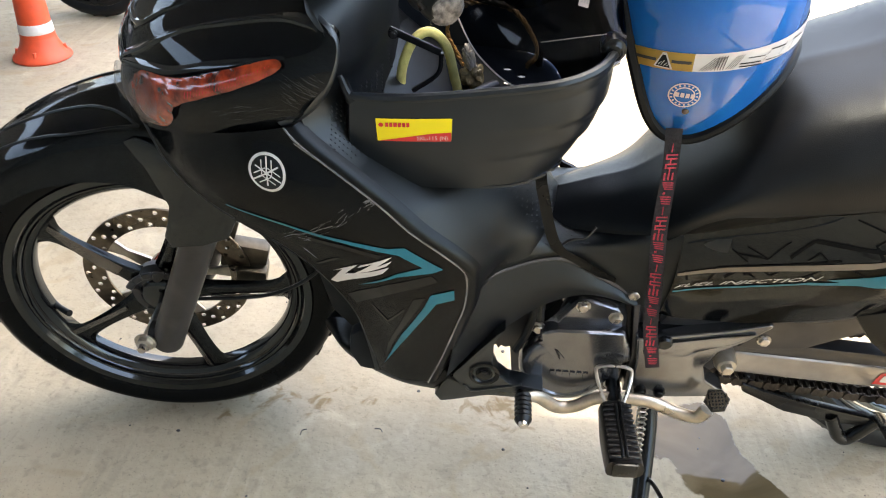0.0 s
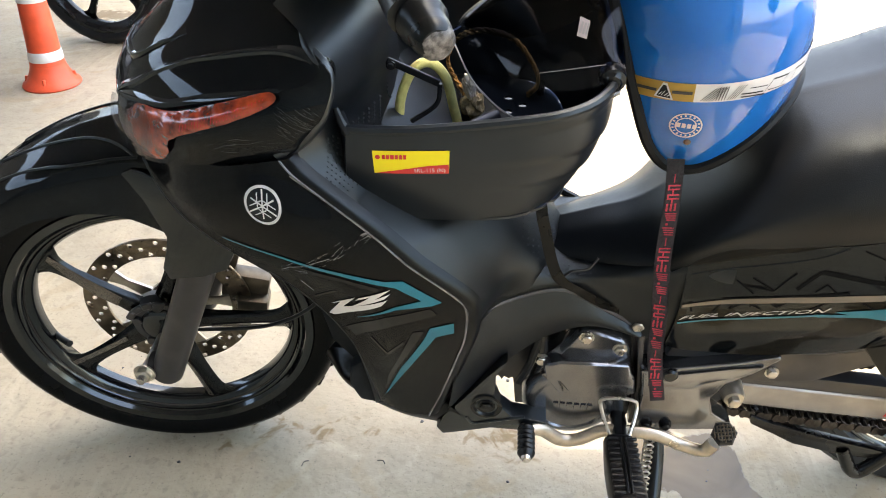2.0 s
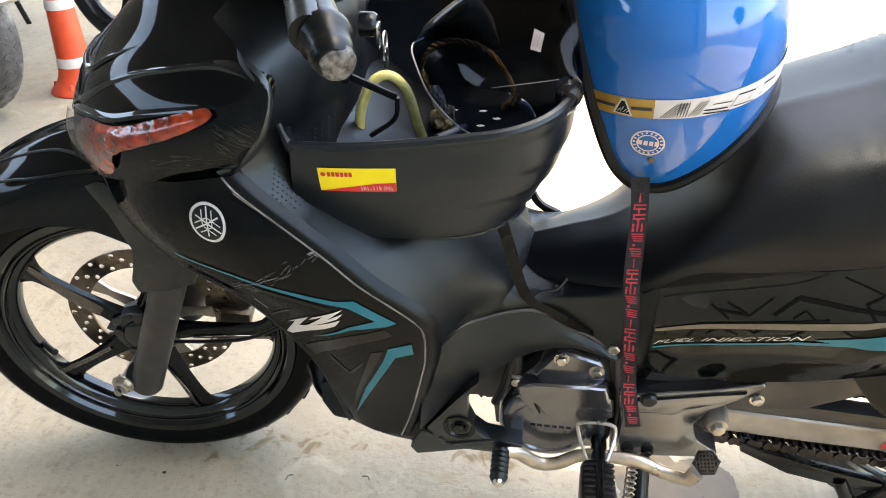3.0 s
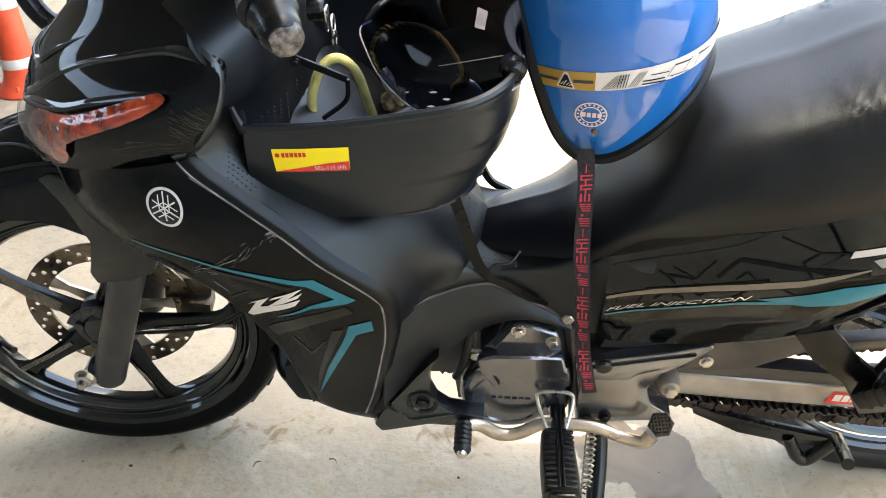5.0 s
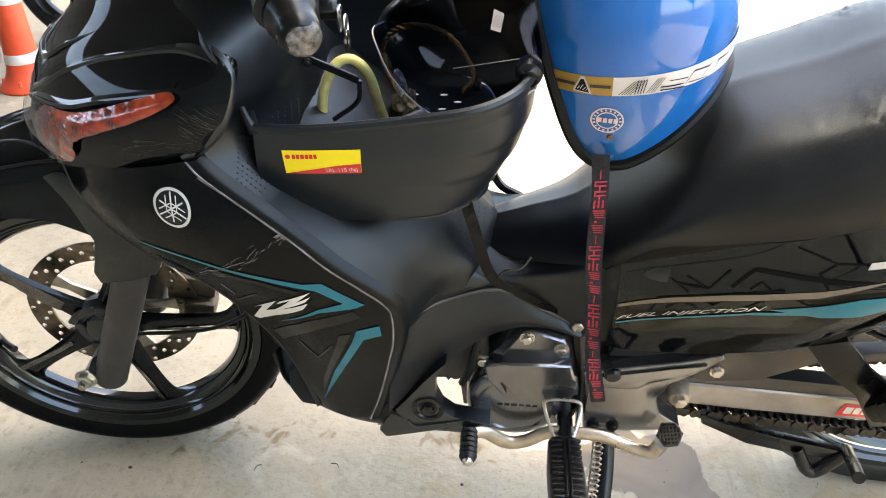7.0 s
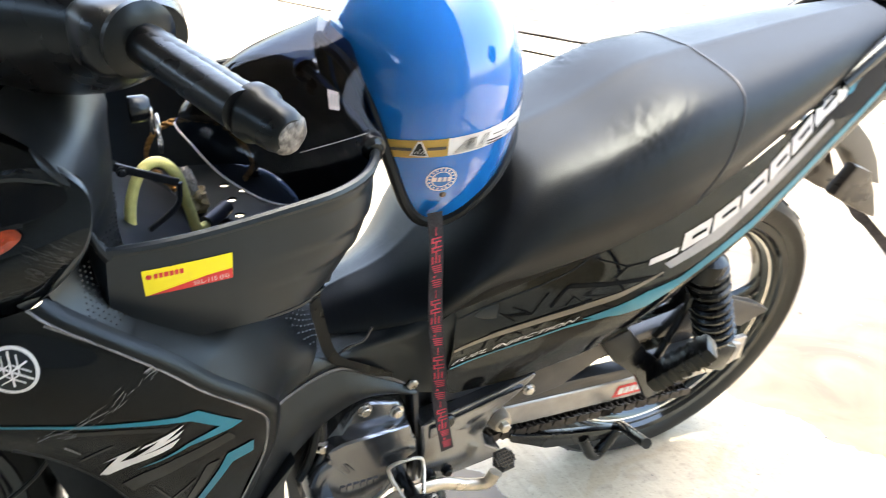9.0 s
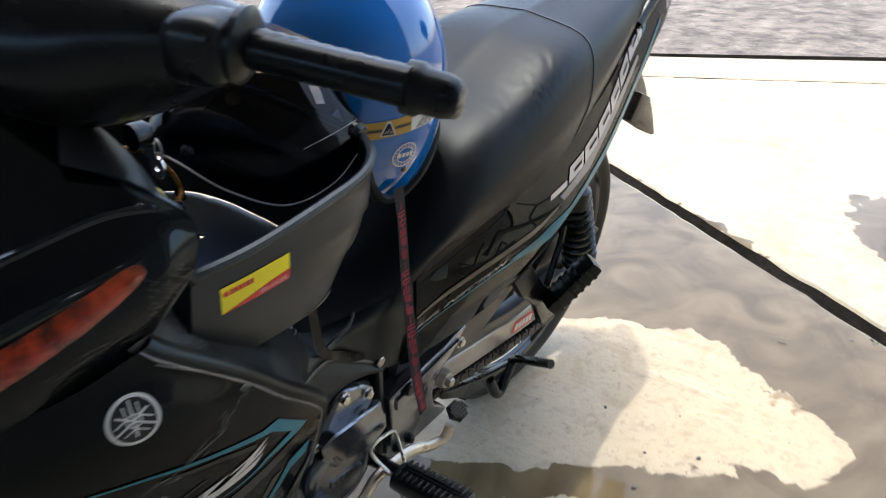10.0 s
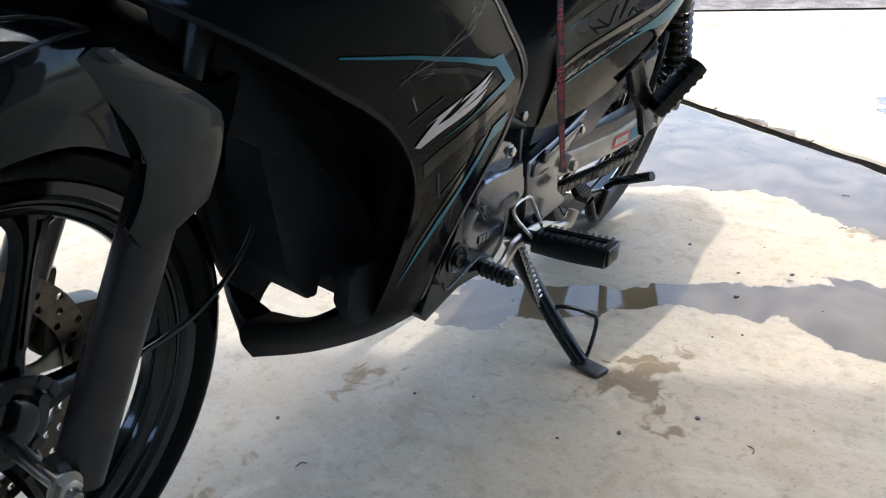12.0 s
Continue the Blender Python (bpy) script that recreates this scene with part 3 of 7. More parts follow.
def tree_thing(x, y, h, seed):
    rnd = random.Random(seed)
    t = thing("tree", "leafy green roadside tree with a brown trunk", "tree", pose(x, y, -0.05), "roadside trees")
    trunk = tube([(0, 0, 0), (0.1, 0.05, h * 0.3), (0.0, 0.1, h * 0.62)], (0.2, 0.1), 8)
    for i in range(6):
        a = i * 1.05 + rnd.random()
        tube([(0, 0.05, h * (0.35 + 0.04 * i)), (math.cos(a) * h * 0.12, math.sin(a) * h * 0.12, h * 0.6), (math.cos(a) * h * 0.25, math.sin(a) * h * 0.25, h * 0.75)], (0.07, 0.02), 6, bm=trunk)
    part("trunk", trunk, BARKM, t)
    crown = bmesh.new()
    for i in range(1400):
        a, u, r = rnd.random() * 6.283, rnd.random() * 2 - 1, h * 0.33 * rnd.random() ** 0.4
        k = math.sqrt(1 - u * u)
        lump = 1 + 0.35 * noise.noise((math.cos(a) * 2, u * 2, seed + math.sin(a) * 2))
        c = Vector((math.cos(a) * k * r * lump, math.sin(a) * k * r * lump, h * 0.7 + u * r * 0.85 * lump))
        q = Euler((rnd.random() * 6, rnd.random() * 6, rnd.random() * 6)).to_matrix()
        s = 0.16 + 0.16 * rnd.random()
        crown.faces.new([crown.verts.new(c + q @ Vector(p) * s) for p in ((-1, 0, 0), (0, -0.5, 0.1), (1, 0, 0), (0, 0.5, 0.1))])
    part("crown", crown, LEAFM, t)
    return t


for i, (tx, ty, th) in enumerate(((16, -8, 6.0), (11, 16, 7.0))):
    tree_thing(tx, ty, th, 11 + i)

# ---- the motorcycle ----
LEAN = 7.0
bike = thing("motorcycle", "black step-through motorcycle with teal stripes leaning on its side stand", "motorcycle", pose(0, 0.003, 0, LEAN, 0, 0))
STEER = 7.0
RF, RR, WB = 0.272, 0.290, 1.255
RW = 0.2813
FRONT_M = pose(0.015, 0.032, -0.004, 4, 0, 0)
WHEEL_M = pose(0.0006, 0.0542, -0.00665, 2.04, 0, 6.4)
REAR_M = pose(WB, 0.043, -0.0052, 4, 0, 0)


def wheel(name, parent, m, radius, width, tyre_mat, rim_mat, face_mat, spokes=5, phase=0.3, label=""):
    """A cast wheel turned about y: rim with lips, hub, blade spokes with machined faces, tyre with tread blocks."""
    w = new(name)
    w.parent, w.matrix_local = parent, m
    w.empty_display_size = 0.05
    tagged(w, label)
    k = radius / 0.286
    hw = width / 2
    ro, ri = 0.234 * k, 0.202 * k
    rim = lathe([(ro, -hw * 0.62), (ro + 0.008, -hw * 0.7), (ro + 0.006, -hw * 0.82), (ro - 0.006, -hw * 0.8), (ro - 0.0105, -hw * 0.62), (ro - 0.0125, -hw * 0.66), (ro - 0.0155, -hw * 0.64), (ro - 0.017, -hw * 0.52), (ri + 0.012, -hw * 0.46), (ri + 0.009, -hw * 0.47), (ri + 0.005, -hw * 0.4), (ri, -hw * 0.28), (ri - 0.002, 0),
                 (ri, hw * 0.3), (ri + 0.012, hw * 0.45), (ro - 0.012, hw * 0.6), (ro - 0.006, hw * 0.8), (ro + 0.006, hw * 0.82), (ro + 0.008, hw * 0.7), (ro, hw * 0.62), (ro - 0.012, 0)], 72, closed=True)
    part("rim", rim, rim_mat, w)
    lip = lathe([(ri + 0.0125, -hw * 0.47), (ri + 0.009, -hw * 0.42), (ri + 0.0075, -hw * 0.43), (ri + 0.0122, -hw * 0.5)], 72, closed=True)
    part("rim_lip", lip, face_mat if face_mat is ALLOY else DARKLIP, w, "worn rim edge")
    prof = [(ro + 0.004, -hw * 0.7), (ro + 0.012, -hw * 0.86), (ro + 0.026, -hw * 0.98), (radius - 0.018, -hw), (radius - 0.007, -hw * 0.82), (radius - 0.0015, -hw * 0.45), (radius, 0),
            (radius - 0.0015, hw * 0.45), (radius - 0.007, hw * 0.82), (radius - 0.018, hw), (ro + 0.026, hw * 0.98), (ro + 0.012, hw * 0.86), (ro + 0.004, hw * 0.7)]
    tyre = lathe(prof, 96)
    for i in range(32):
        for sgn in (-1, 1):
            a = 2 * math.pi * (i + (0.5 if sgn > 0 else 0)) / 32
            gm = Matrix.Rotation(-a, 4, "Y") @ pose(radius - 0.0032, sgn * hw * 0.42, 0, 0, 0, sgn * 7) @ Matrix.Rotation(radians(sgn * 32), 4, "X")
            box((0.006, hw * 0.5, 0.02), gm, 0.0015, tyre, 1)
    part("tyre", tyre, tyre_mat, w, "black road tyre")
    hub = lathe([(0.0, -hw * 0.95), (0.026 * k, -hw * 0.95), (0.034 * k, -hw * 0.8), (0.04 * k, -hw * 0.3), (0.046 * k, 0), (0.04 * k, hw * 0.5), (0.034 * k, hw), (0, hw)], 32)
    part("hub", hub, rim_mat, w)
    for i in range(spokes):
        a = phase + 2 * math.pi * i / spokes
        q = Matrix.Rotation(-a, 4, "Y")
        sp = loft([[(x * k, y0, -w * k), (x * k, y1, -w * 0.45 * k), (x * k, y1, w * 0.45 * k), (x * k, y0, w * k)]
                   for x, w, y0, y1 in ((0.03, 0.026, -0.012, -0.023), (0.07, 0.019, -0.011, -0.021), (0.12, 0.0145, -0.009, -0.018), (0.165, 0.0145, -0.008, -0.0155), (0.188, 0.021, -0.007, -0.0135), (0.204, 0.042, -0.006, -0.0115))], 10, 16)
        bmesh.ops.solidify(sp, geom=list(sp.faces), thickness=-0.02)
        sp.transform(q)
        o = part("spoke", sp, rim_mat, w)
        # Wider bright face on one spoke paints the reflection it alone shows.
        wide = 0.007 if i == 2 and face_mat is RIMFACE else -0.005
        face = loft([[(0.075 * k, -0.0215, -0.011 * k), (0.075 * k, -0.0245, wide)], [(0.13 * k, -0.0185, -0.0125 * k), (0.13 * k, -0.0205, wide)], [(0.199 * k, -0.0145, -0.017 * k), (0.199 * k, -0.016, -0.008)]], 8, 3, 0.001)
        face.transform(q)
        part("spoke_face", face, face_mat, o, "bright machined spoke edge")
    return w


fw = wheel("front_wheel", bike, WHEEL_M @ pose(0, 0, RW), RW, 0.076, TYREM, RIMBLACK, RIMFACE, 5, -0.05, "black five-spoke cast wheel with bright rim edge")
wheel("rear_wheel", bike, REAR_M @ pose(0, 0, RR), RR, 0.086, RUBBER, RIMBLACK, ALLOY, 5, 0.2, "black cast rear wheel with bright rim edge")

# brake disc with drilled holes, on the far side of the front wheel
disc = bmesh.new()
for i in range(60):
    for q in range(3):
        r0, r1 = 0.1 + 0.0113 * q, 0.1 + 0.0113 * (q + 1)
        a0, a1 = 2 * math.pi * i / 60, 2 * math.pi * (i + 1) / 60
        rm, am = (r0 + r1) / 2, (a0 + a1) / 2
        ring = [disc.verts.new((r * math.cos(a), 0.024, r * math.sin(a))) for r, a in ((r0, a0), (r0, am), (r0, a1), (rm, a1), (r1, a1), (r1, am), (r1, a0), (rm, a0))]
        if i % 3 == q:
            cc = Vector((rm * math.cos(am), 0.024, rm * math.sin(am)))
            hole = [disc.verts.new(cc + (v.co - cc).normalized() * 0.0042) for v in ring]
            for k in range(8):
                disc.faces.new((ring[k], ring[(k + 1) % 8], hole[(k + 1) % 8], hole[k]))
        else:
            disc.faces.new(ring)
bmesh.ops.remove_doubles(disc, verts=disc.verts, dist=1e-5)
bmesh.ops.solidify(disc, geom=list(disc.faces), thickness=0.004)
part("brake_disc", disc, DISCM, fw, "drilled browned steel brake disc")
hubc = lathe([(0, -0.036), (0.022, -0.036), (0.026, -0.03), (0.046, -0.026), (0.053, -0.014), (0.05, 0.0)], 30)
for i in range(5):
    a = 0.3 + i * 2 * math.pi / 5
    join(hubc, lathe([(0, -0.034), (0.007, -0.034), (0.0085, -0.03), (0.0085, -0.015)], 10, "y", (0.039 * math.cos(a), 0, 0.039 * math.sin(a))))
part("hub_cover", hubc, DARK, fw, "black ribbed hub")
carrier = bmesh.new()
for i in range(5):
    a = i * 2 * math.pi / 5
    prism([(0.03, -0.012), (0.075, -0.008), (0.105, -0.016), (0.106, 0.012), (0.075, 0.006), (0.03, 0.012)], 0.0235, 0.0285, 0.001, carrier)
    bmesh.ops.rotate(carrier, cent=(0, 0, 0), matrix=Matrix.Rotation(2 * math.pi / 5, 3, "Y"), verts=carrier.verts)
part("disc_carrier", carrier, BRASSY, fw, "brassy brake disc carrier")
cal = box((0.075, 0.03, 0.055), pose(0.125, 0.042, 0.02, 0, 15, 0), 0.008)
box((0.05, 0.045, 0.03), pose(0.135, 0.03, -0.005, 0, 10, 0), 0.008, cal)
box((0.03, 0.02, 0.07), pose(0.1, 0.05, 0.06, 0, 20, 0), 0.006, cal)
part("brake_caliper", cal, CALIPER, fw, "dull metal brake caliper")
part("tyre_valve", tube([(-0.2, 0.04, 0.222), (-0.180, 0.022, 0.227), (-0.155, 0.005, 0.232)], (0.0045, 0.0055), 10), RUBBER, bike, "black tyre valve with a cap")
for sgn in (-1, 1):
    hs = bmesh.new()
    for i in range(7):
        a = 0.4 + i * 0.35
        box((0.012, 0.006, 0.018), Matrix.Rotation(-a, 4, "Y") @ pose(0.05, sgn * 0.036, 0), 0.002, hs, 1)
    if sgn < 0:
        part("hub_rib", hs, DARK, fw)

# ---- front suspension and mudguard, turned with the bars ----
steer = FRONT_M @ pose(0, 0, 0, 0, 0, STEER)


def steered(bm, back=0.0):
    bm.transform(steer @ pose(-back, 0, 0))
    return bm


LEGS = (((0.027, -0.047, 0.238), (0.031, -0.048, 0.247), (0.168, -0.062, 0.56)), ((0.032, 0.118, 0.238), (0.036, 0.118, 0.247), (0.168, 0.075, 0.56)))
for low_end, shoulder, top_end in LEGS:
    leg = tube([low_end, shoulder, top_end], (0.0245, 0.024), 24, smooth=False)
    part("fork_leg", leg, FORK, bike, "grey painted fork leg")
    part("fork_tube", tube([top_end, (0.255, top_end[1], 0.765)], 0.016, 16, smooth=False), BLACKM, bike)
    lug = tube([(0.034, low_end[1], 0.250), (0.004, low_end[1], 0.256)], (0.021, 0.0165), 16, smooth=False)
    part("axle_lug", lug, FORK, bike)
axle = tube([(0.003, -0.066, 0.255), (0.003, 0.12, 0.255)], 0.008, 14, smooth=False)
bolt((0.003, -0.069, 0.255), 0.0125, 0.008, -1, axle)
join(axle, lathe([(0, -0.012), (0.006, -0.012), (0.0075, -0.004), (0.0075, 0), (0, 0)], 12, "y", (0.003, -0.077, 0.255)))
part("axle_nut", axle, STEEL, bike, "bright steel axle nut")

guard = loft([[(-0.268, -0.045, 0.45), (-0.275, -0.025, 0.465), (-0.28, 0, 0.47)],
              [(-0.155, -0.072, 0.522), (-0.165, -0.058, 0.56), (-0.168, 0, 0.575)],
              [(-0.06, -0.082, 0.572), (-0.066, -0.064, 0.62), (-0.068, 0, 0.636)],
              [(0.035, -0.088, 0.58), (0.035, -0.068, 0.648), (0.035, 0, 0.668)],
              [(0.11, -0.089, 0.54), (0.12, -0.072, 0.638), (0.125, 0, 0.664)],
              [(0.2, -0.086, 0.5), (0.21, -0.074, 0.585), (0.215, 0, 0.62)]], 36, 14, 0.003, mirror=True)
guard_ob = part("front_mudguard", steered(guard, 0.015), GLOSS, bike, "glossy black front mudguard")
guard_tree = tree_of(guard_ob)
for sgn in (-1, 1):
    for line in ([(-0.2, 0.05, 0.53), (-0.1, 0.065, 0.595), (0.02, 0.077, 0.633), (0.055, 0.076, 0.641), (0.088, 0.074, 0.644)], [(-0.12, 0.03, 0.605), (0.0, 0.042, 0.65), (0.04, 0.05, 0.654), (0.064, 0.06, 0.651), (0.088, 0.074, 0.644)]):
        cr = []
        for p in spline([(x, y * sgn, z) for x, y, z in line], 36):
            hh, nn, _, _ = guard_tree.find_nearest(p)
            cr.append(hh)
        part("guard_crease", tube(cr, 0.0021, 6, len(cr), smooth=False), TRIM, guard_ob, "raised edge on the mudguard")
for sgn in (-1, 1):
    y0, y1 = (-0.074, -0.084) if sgn < 0 else (0.134, 0.144)
    sk = prism([(0.066, 0.626), (0.082, 0.633), (0.098, 0.630), (0.12, 0.619), (0.145, 0.604), (0.18, 0.584), (0.199, 0.580), (0.211, 0.588), (0.219, 0.583), (0.208, 0.552), (0.186, 0.502), (0.174, 0.478), (0.139, 0.466), (0.095, 0.464), (0.088, 0.480), (0.100, 0.508), (0.108, 0.536), (0.100, 0.562), (0.086, 0.59)], y0, y1, 0.003)
    for v in sk.verts:
        v.co.y += sgn * 0.009 * max(0.0, min(1.0, (0.15 - v.co.x) / 0.04)) * max(0.0, min(1.0, (v.co.x - 0.08) / 0.022)) * max(0.0, min(1.0, (0.64 - v.co.z) / 0.04))
    part("mudguard_skirt", sk, GLOSS, bike, "dark side skirt of the mudguard")
hose_b = tube([(0.2, -0.02, 0.60), (0.29, -0.01, 0.50), (0.285, -0.015, 0.39), (0.2, -0.02, 0.322), (0.06, -0.03, 0.31)], 0.003, 8)
part("speedometer_cable", hose_b, RUBBER, bike)
bh = tube([(0.2, 0.06, 0.64), (0.16, 0.1, 0.52), (0.13, 0.1, 0.44), (0.1, 0.08, 0.39)], 0.005, 8)
part("brake_hose", bh, RUBBER, bike)

def disc_poly(cx, cz, r, n=28, r2=None):
    r2 = r2 or r
    return [(cx + r * math.cos(2 * math.pi * i / n), cz + r2 * math.sin(2 * math.pi * i / n)) for i in range(n)]


def bar_poly(x0, z0, x1, z1, w):
    d = Vector((x1 - x0, z1 - z0)).normalized()
    k = Vector((-d.y, d.x)) * w / 2
    return [(x0 + k.x, z0 + k.y), (x0 - k.x, z0 - k.y), (x1 - k.x, z1 - k.y), (x1 + k.x, z1 + k.y)]


# ---- front cowl with lamps ----
COWL = [[(0.085, 0, 0.655), (0.098, -0.07, 0.672), (0.134, -0.15, 0.695), (0.20, -0.185, 0.708), (0.306, -0.200, 0.730), (0.340, -0.205, 0.758)],
        [(0.066, 0, 0.715), (0.083, -0.06, 0.718), (0.113, -0.125, 0.733), (0.20, -0.192, 0.752), (0.312, -0.216, 0.780), (0.361, -0.212, 0.79)],
        [(0.070, 0, 0.752), (0.094, -0.06, 0.762), (0.148, -0.12, 0.784), (0.225, -0.172, 0.80), (0.314, -0.198, 0.82), (0.368, -0.202, 0.822)],
        [(0.098, 0, 0.784), (0.120, -0.045, 0.795), (0.185, -0.095, 0.820), (0.25, -0.13, 0.836), (0.308, -0.16, 0.845), (0.347, -0.185, 0.845)],
        [(0.160, 0, 0.838), (0.178, -0.04, 0.848), (0.22, -0.07, 0.862), (0.262, -0.095, 0.867), (0.298, -0.12, 0.864), (0.325, -0.14, 0.860)],
        [(0.250, 0, 0.912), (0.258, -0.03, 0.912), (0.276, -0.05, 0.908), (0.30, -0.07, 0.902), (0.32, -0.08, 0.895), (0.335, -0.09, 0.885)]]
cowl = part("front_cowl", loft(COWL, 44, 34, 0.003, mirror=True), GLOSS, bike, "glossy black front cowl")
cowl_tree = tree_of(cowl)
for sgn in (-1, 1):
    outline = [(0.136, 0.748), (0.152, 0.760), (0.182, 0.766), (0.210, 0.773), (0.246, 0.786), (0.28, 0.798), (0.308, 0.807), (0.316, 0.806), (0.317, 0.801), (0.305, 0.793), (0.275, 0.779), (0.24, 0.765), (0.209, 0.752), (0.195, 0.743), (0.187, 0.724), (0.172, 0.712), (0.145, 0.711), (0.131, 0.724), (0.129, 0.737)]
    lens = decal([[(p.x, p.z) for p in spline([(x, 0, z) for x, z in outline], 40, True)]], cowl_tree, sgn, 0.0045, 4)
    for v in lens.verts:
        depth = max(0.0, inside(outline, v.co.x, v.co.z))
        hh, nn, _, _ = cowl_tree.find_nearest(v.co)
        nn = nn if nn.y * sgn > 0 else -nn
        v.co += nn * (0.0045 if v.co.x > 0.19 else 0.0022) * min(1.0, depth / 0.007) ** 0.6
    lens_ob = part("turn_signal", lens, AMBER, bike, "dull orange-red turn signal lens")
    lens_tree = tree_of(lens_ob)
    for q in range(26):
        u_ = 0.212 + 0.0037 * q
        part("lens_rib", decal([bar_poly(u_, 0.7665 + 0.41 * (u_ - 0.212), u_ - 0.002, 0.7595 + 0.40 * (u_ - 0.212), 0.0006)], lens_tree, sgn, 0.0005, 1), REDLENS, lens_ob)
    front = [(0.110, 0.748), (0.140, 0.757), (0.166, 0.760), (0.176, 0.745), (0.170, 0.724), (0.160, 0.712), (0.143, 0.706), (0.13, 0.702), (0.114, 0.702), (0.100, 0.715), (0.098, 0.735)]
    clear = decal([[(p.x, p.z) for p in spline([(x, 0, z) for x, z in front], 30, True)]], cowl_tree, sgn, 0.0075, 4)
    part("headlamp_lens", clear, CLEAR, bike, "clear headlamp lens")
    part("headlamp_reflector", decal([[(0.116, 0.752), (0.128, 0.748), (0.124, 0.73), (0.13, 0.708), (0.116, 0.705), (0.105, 0.72)]], cowl_tree, sgn, 0.001, 4), DARKLIP, bike, "dark polished headlamp reflector")
    edge = tube([(0.304, sgn * 0.191, 0.733), (0.336, sgn * 0.196, 0.759), (0.356, sgn * 0.203, 0.79), (0.362, sgn * 0.193, 0.821), (0.345, sgn * 0.180, 0.841), (0.326, sgn * 0.142, 0.853)], (0.0115, 0.005), 14)
    part("cowl_edge", edge, INNER, bike, "satin grey edge of the cowl")
    for q, (line, jut, back) in enumerate((([(0.318, -0.212, 0.811), (0.235, -0.193, 0.788), (0.183, -0.174, 0.771), (0.135, -0.139, 0.759), (0.097, -0.099, 0.747), (0.076, -0.05, 0.740), (0.068, 0, 0.738)], 0.003, 0.014),
                                           ([(0.350, -0.196, 0.833), (0.338, -0.192, 0.839), (0.308, -0.179, 0.838), (0.25, -0.163, 0.825), (0.217, -0.152, 0.815), (0.182, -0.14, 0.797), (0.143, -0.128, 0.774), (0.118, -0.112, 0.759), (0.097, -0.099, 0.749)], 0.003, 0.016),
                                           ([(0.20, -0.11, 0.822), (0.16, -0.10, 0.803), (0.135, -0.095, 0.791), (0.117, -0.08, 0.784), (0.100, -0.04, 0.778), (0.094, 0, 0.776)], 0.0035, 0.010))):
        ledge = []
        for k_, p in enumerate(spline([(x, -y * sgn, z) for x, y, z in line], 46)):
            fade = min(1.0, k_ / 8.0)
            row = []
            for up_, out_ in ((-0.006, -0.001), (-0.003, jut * 0.5), (-0.0015, jut * 0.93), (0.0, jut), (0.004, jut * 0.97), (back * 0.35, jut * 0.62), (back * 0.7, jut * 0.22), (back, -0.0012)):
                hh, nn, _, _ = cowl_tree.find_nearest(p + Vector((0, 0, up_ * (0.45 + 0.55 * fade))))
                nn = nn if nn.y * sgn > -0.02 and nn.x < 0.5 else -nn
                row.append(hh + nn * out_ * (fade if out_ > 0 else 1.0))
            ledge.append(row)
        part("cowl_brow", grid(ledge), GLOSS, bike, ("glossy black brow over the lamp", "glossy black crease of the cowl", "glossy black upper cowl with a sharp lower edge")[q], 0.5)
    if sgn < 0:
        rnd = random.Random(31)
        fine = []
        for i in range(60):
            x, z, ln = rnd.uniform(0.312, 0.352), rnd.uniform(0.765, 0.797), 0.004 + 0.012 * rnd.random() ** 2
            fine.append(bar_poly(x, z, x + ln * 0.75, z - ln * 0.6, 0.0002 + 0.0002 * rnd.random()))
        for i in range(18):
            x, z, ln = rnd.uniform(0.20, 0.31), rnd.uniform(0.735, 0.76), 0.004 + 0.02 * rnd.random() ** 2
            fine.append(bar_poly(x, z, x + ln, z + ln * rnd.uniform(-0.1, 0.4), 0.00025))
        tagged(part("scuff", decal(fine, cowl_tree, sgn, 0.0008, 2), SCUFF, cowl, "fine pale scratches"), kind="stuff")

# ---- leg shields ----
SHIELD = [[(0.10, -0.085, 0.678), (0.165, -0.155, 0.698), (0.24, -0.196, 0.716), (0.307, -0.206, 0.731)],
          [(0.150, -0.150, 0.645), (0.21, -0.19, 0.655), (0.30, -0.222, 0.672), (0.376, -0.217, 0.671)],
          [(0.205, -0.178, 0.608), (0.268, -0.202, 0.606), (0.345, -0.222, 0.612), (0.435, -0.219, 0.612)],
          [(0.300, -0.187, 0.543), (0.342, -0.20, 0.546), (0.40, -0.214, 0.550), (0.494, -0.209, 0.553)],
          [(0.352, -0.180, 0.462), (0.376, -0.183, 0.465), (0.42, -0.192, 0.470), (0.494, -0.190, 0.479)],
          [(0.365, -0.150, 0.365), (0.388, -0.151, 0.365), (0.425, -0.157, 0.367), (0.472, -0.157, 0.377)],
          [(0.368, -0.113, 0.272), (0.39, -0.124, 0.27), (0.41, -0.13, 0.268), (0.441, -0.130, 0.267)]]
TRIM_LINE = [(0.307, -0.206, 0.731), (0.324, -0.212, 0.714), (0.376, -0.2185, 0.671), (0.404, -0.2195, 0.645), (0.435, -0.220, 0.612), (0.468, -0.2165, 0.581), (0.491, -0.2105, 0.554), (0.497, -0.203, 0.529), (0.494, -0.191, 0.479), (0.484, -0.176, 0.431), (0.472, -0.158, 0.377), (0.458, -0.141, 0.32), (0.441, -0.131, 0.267)]


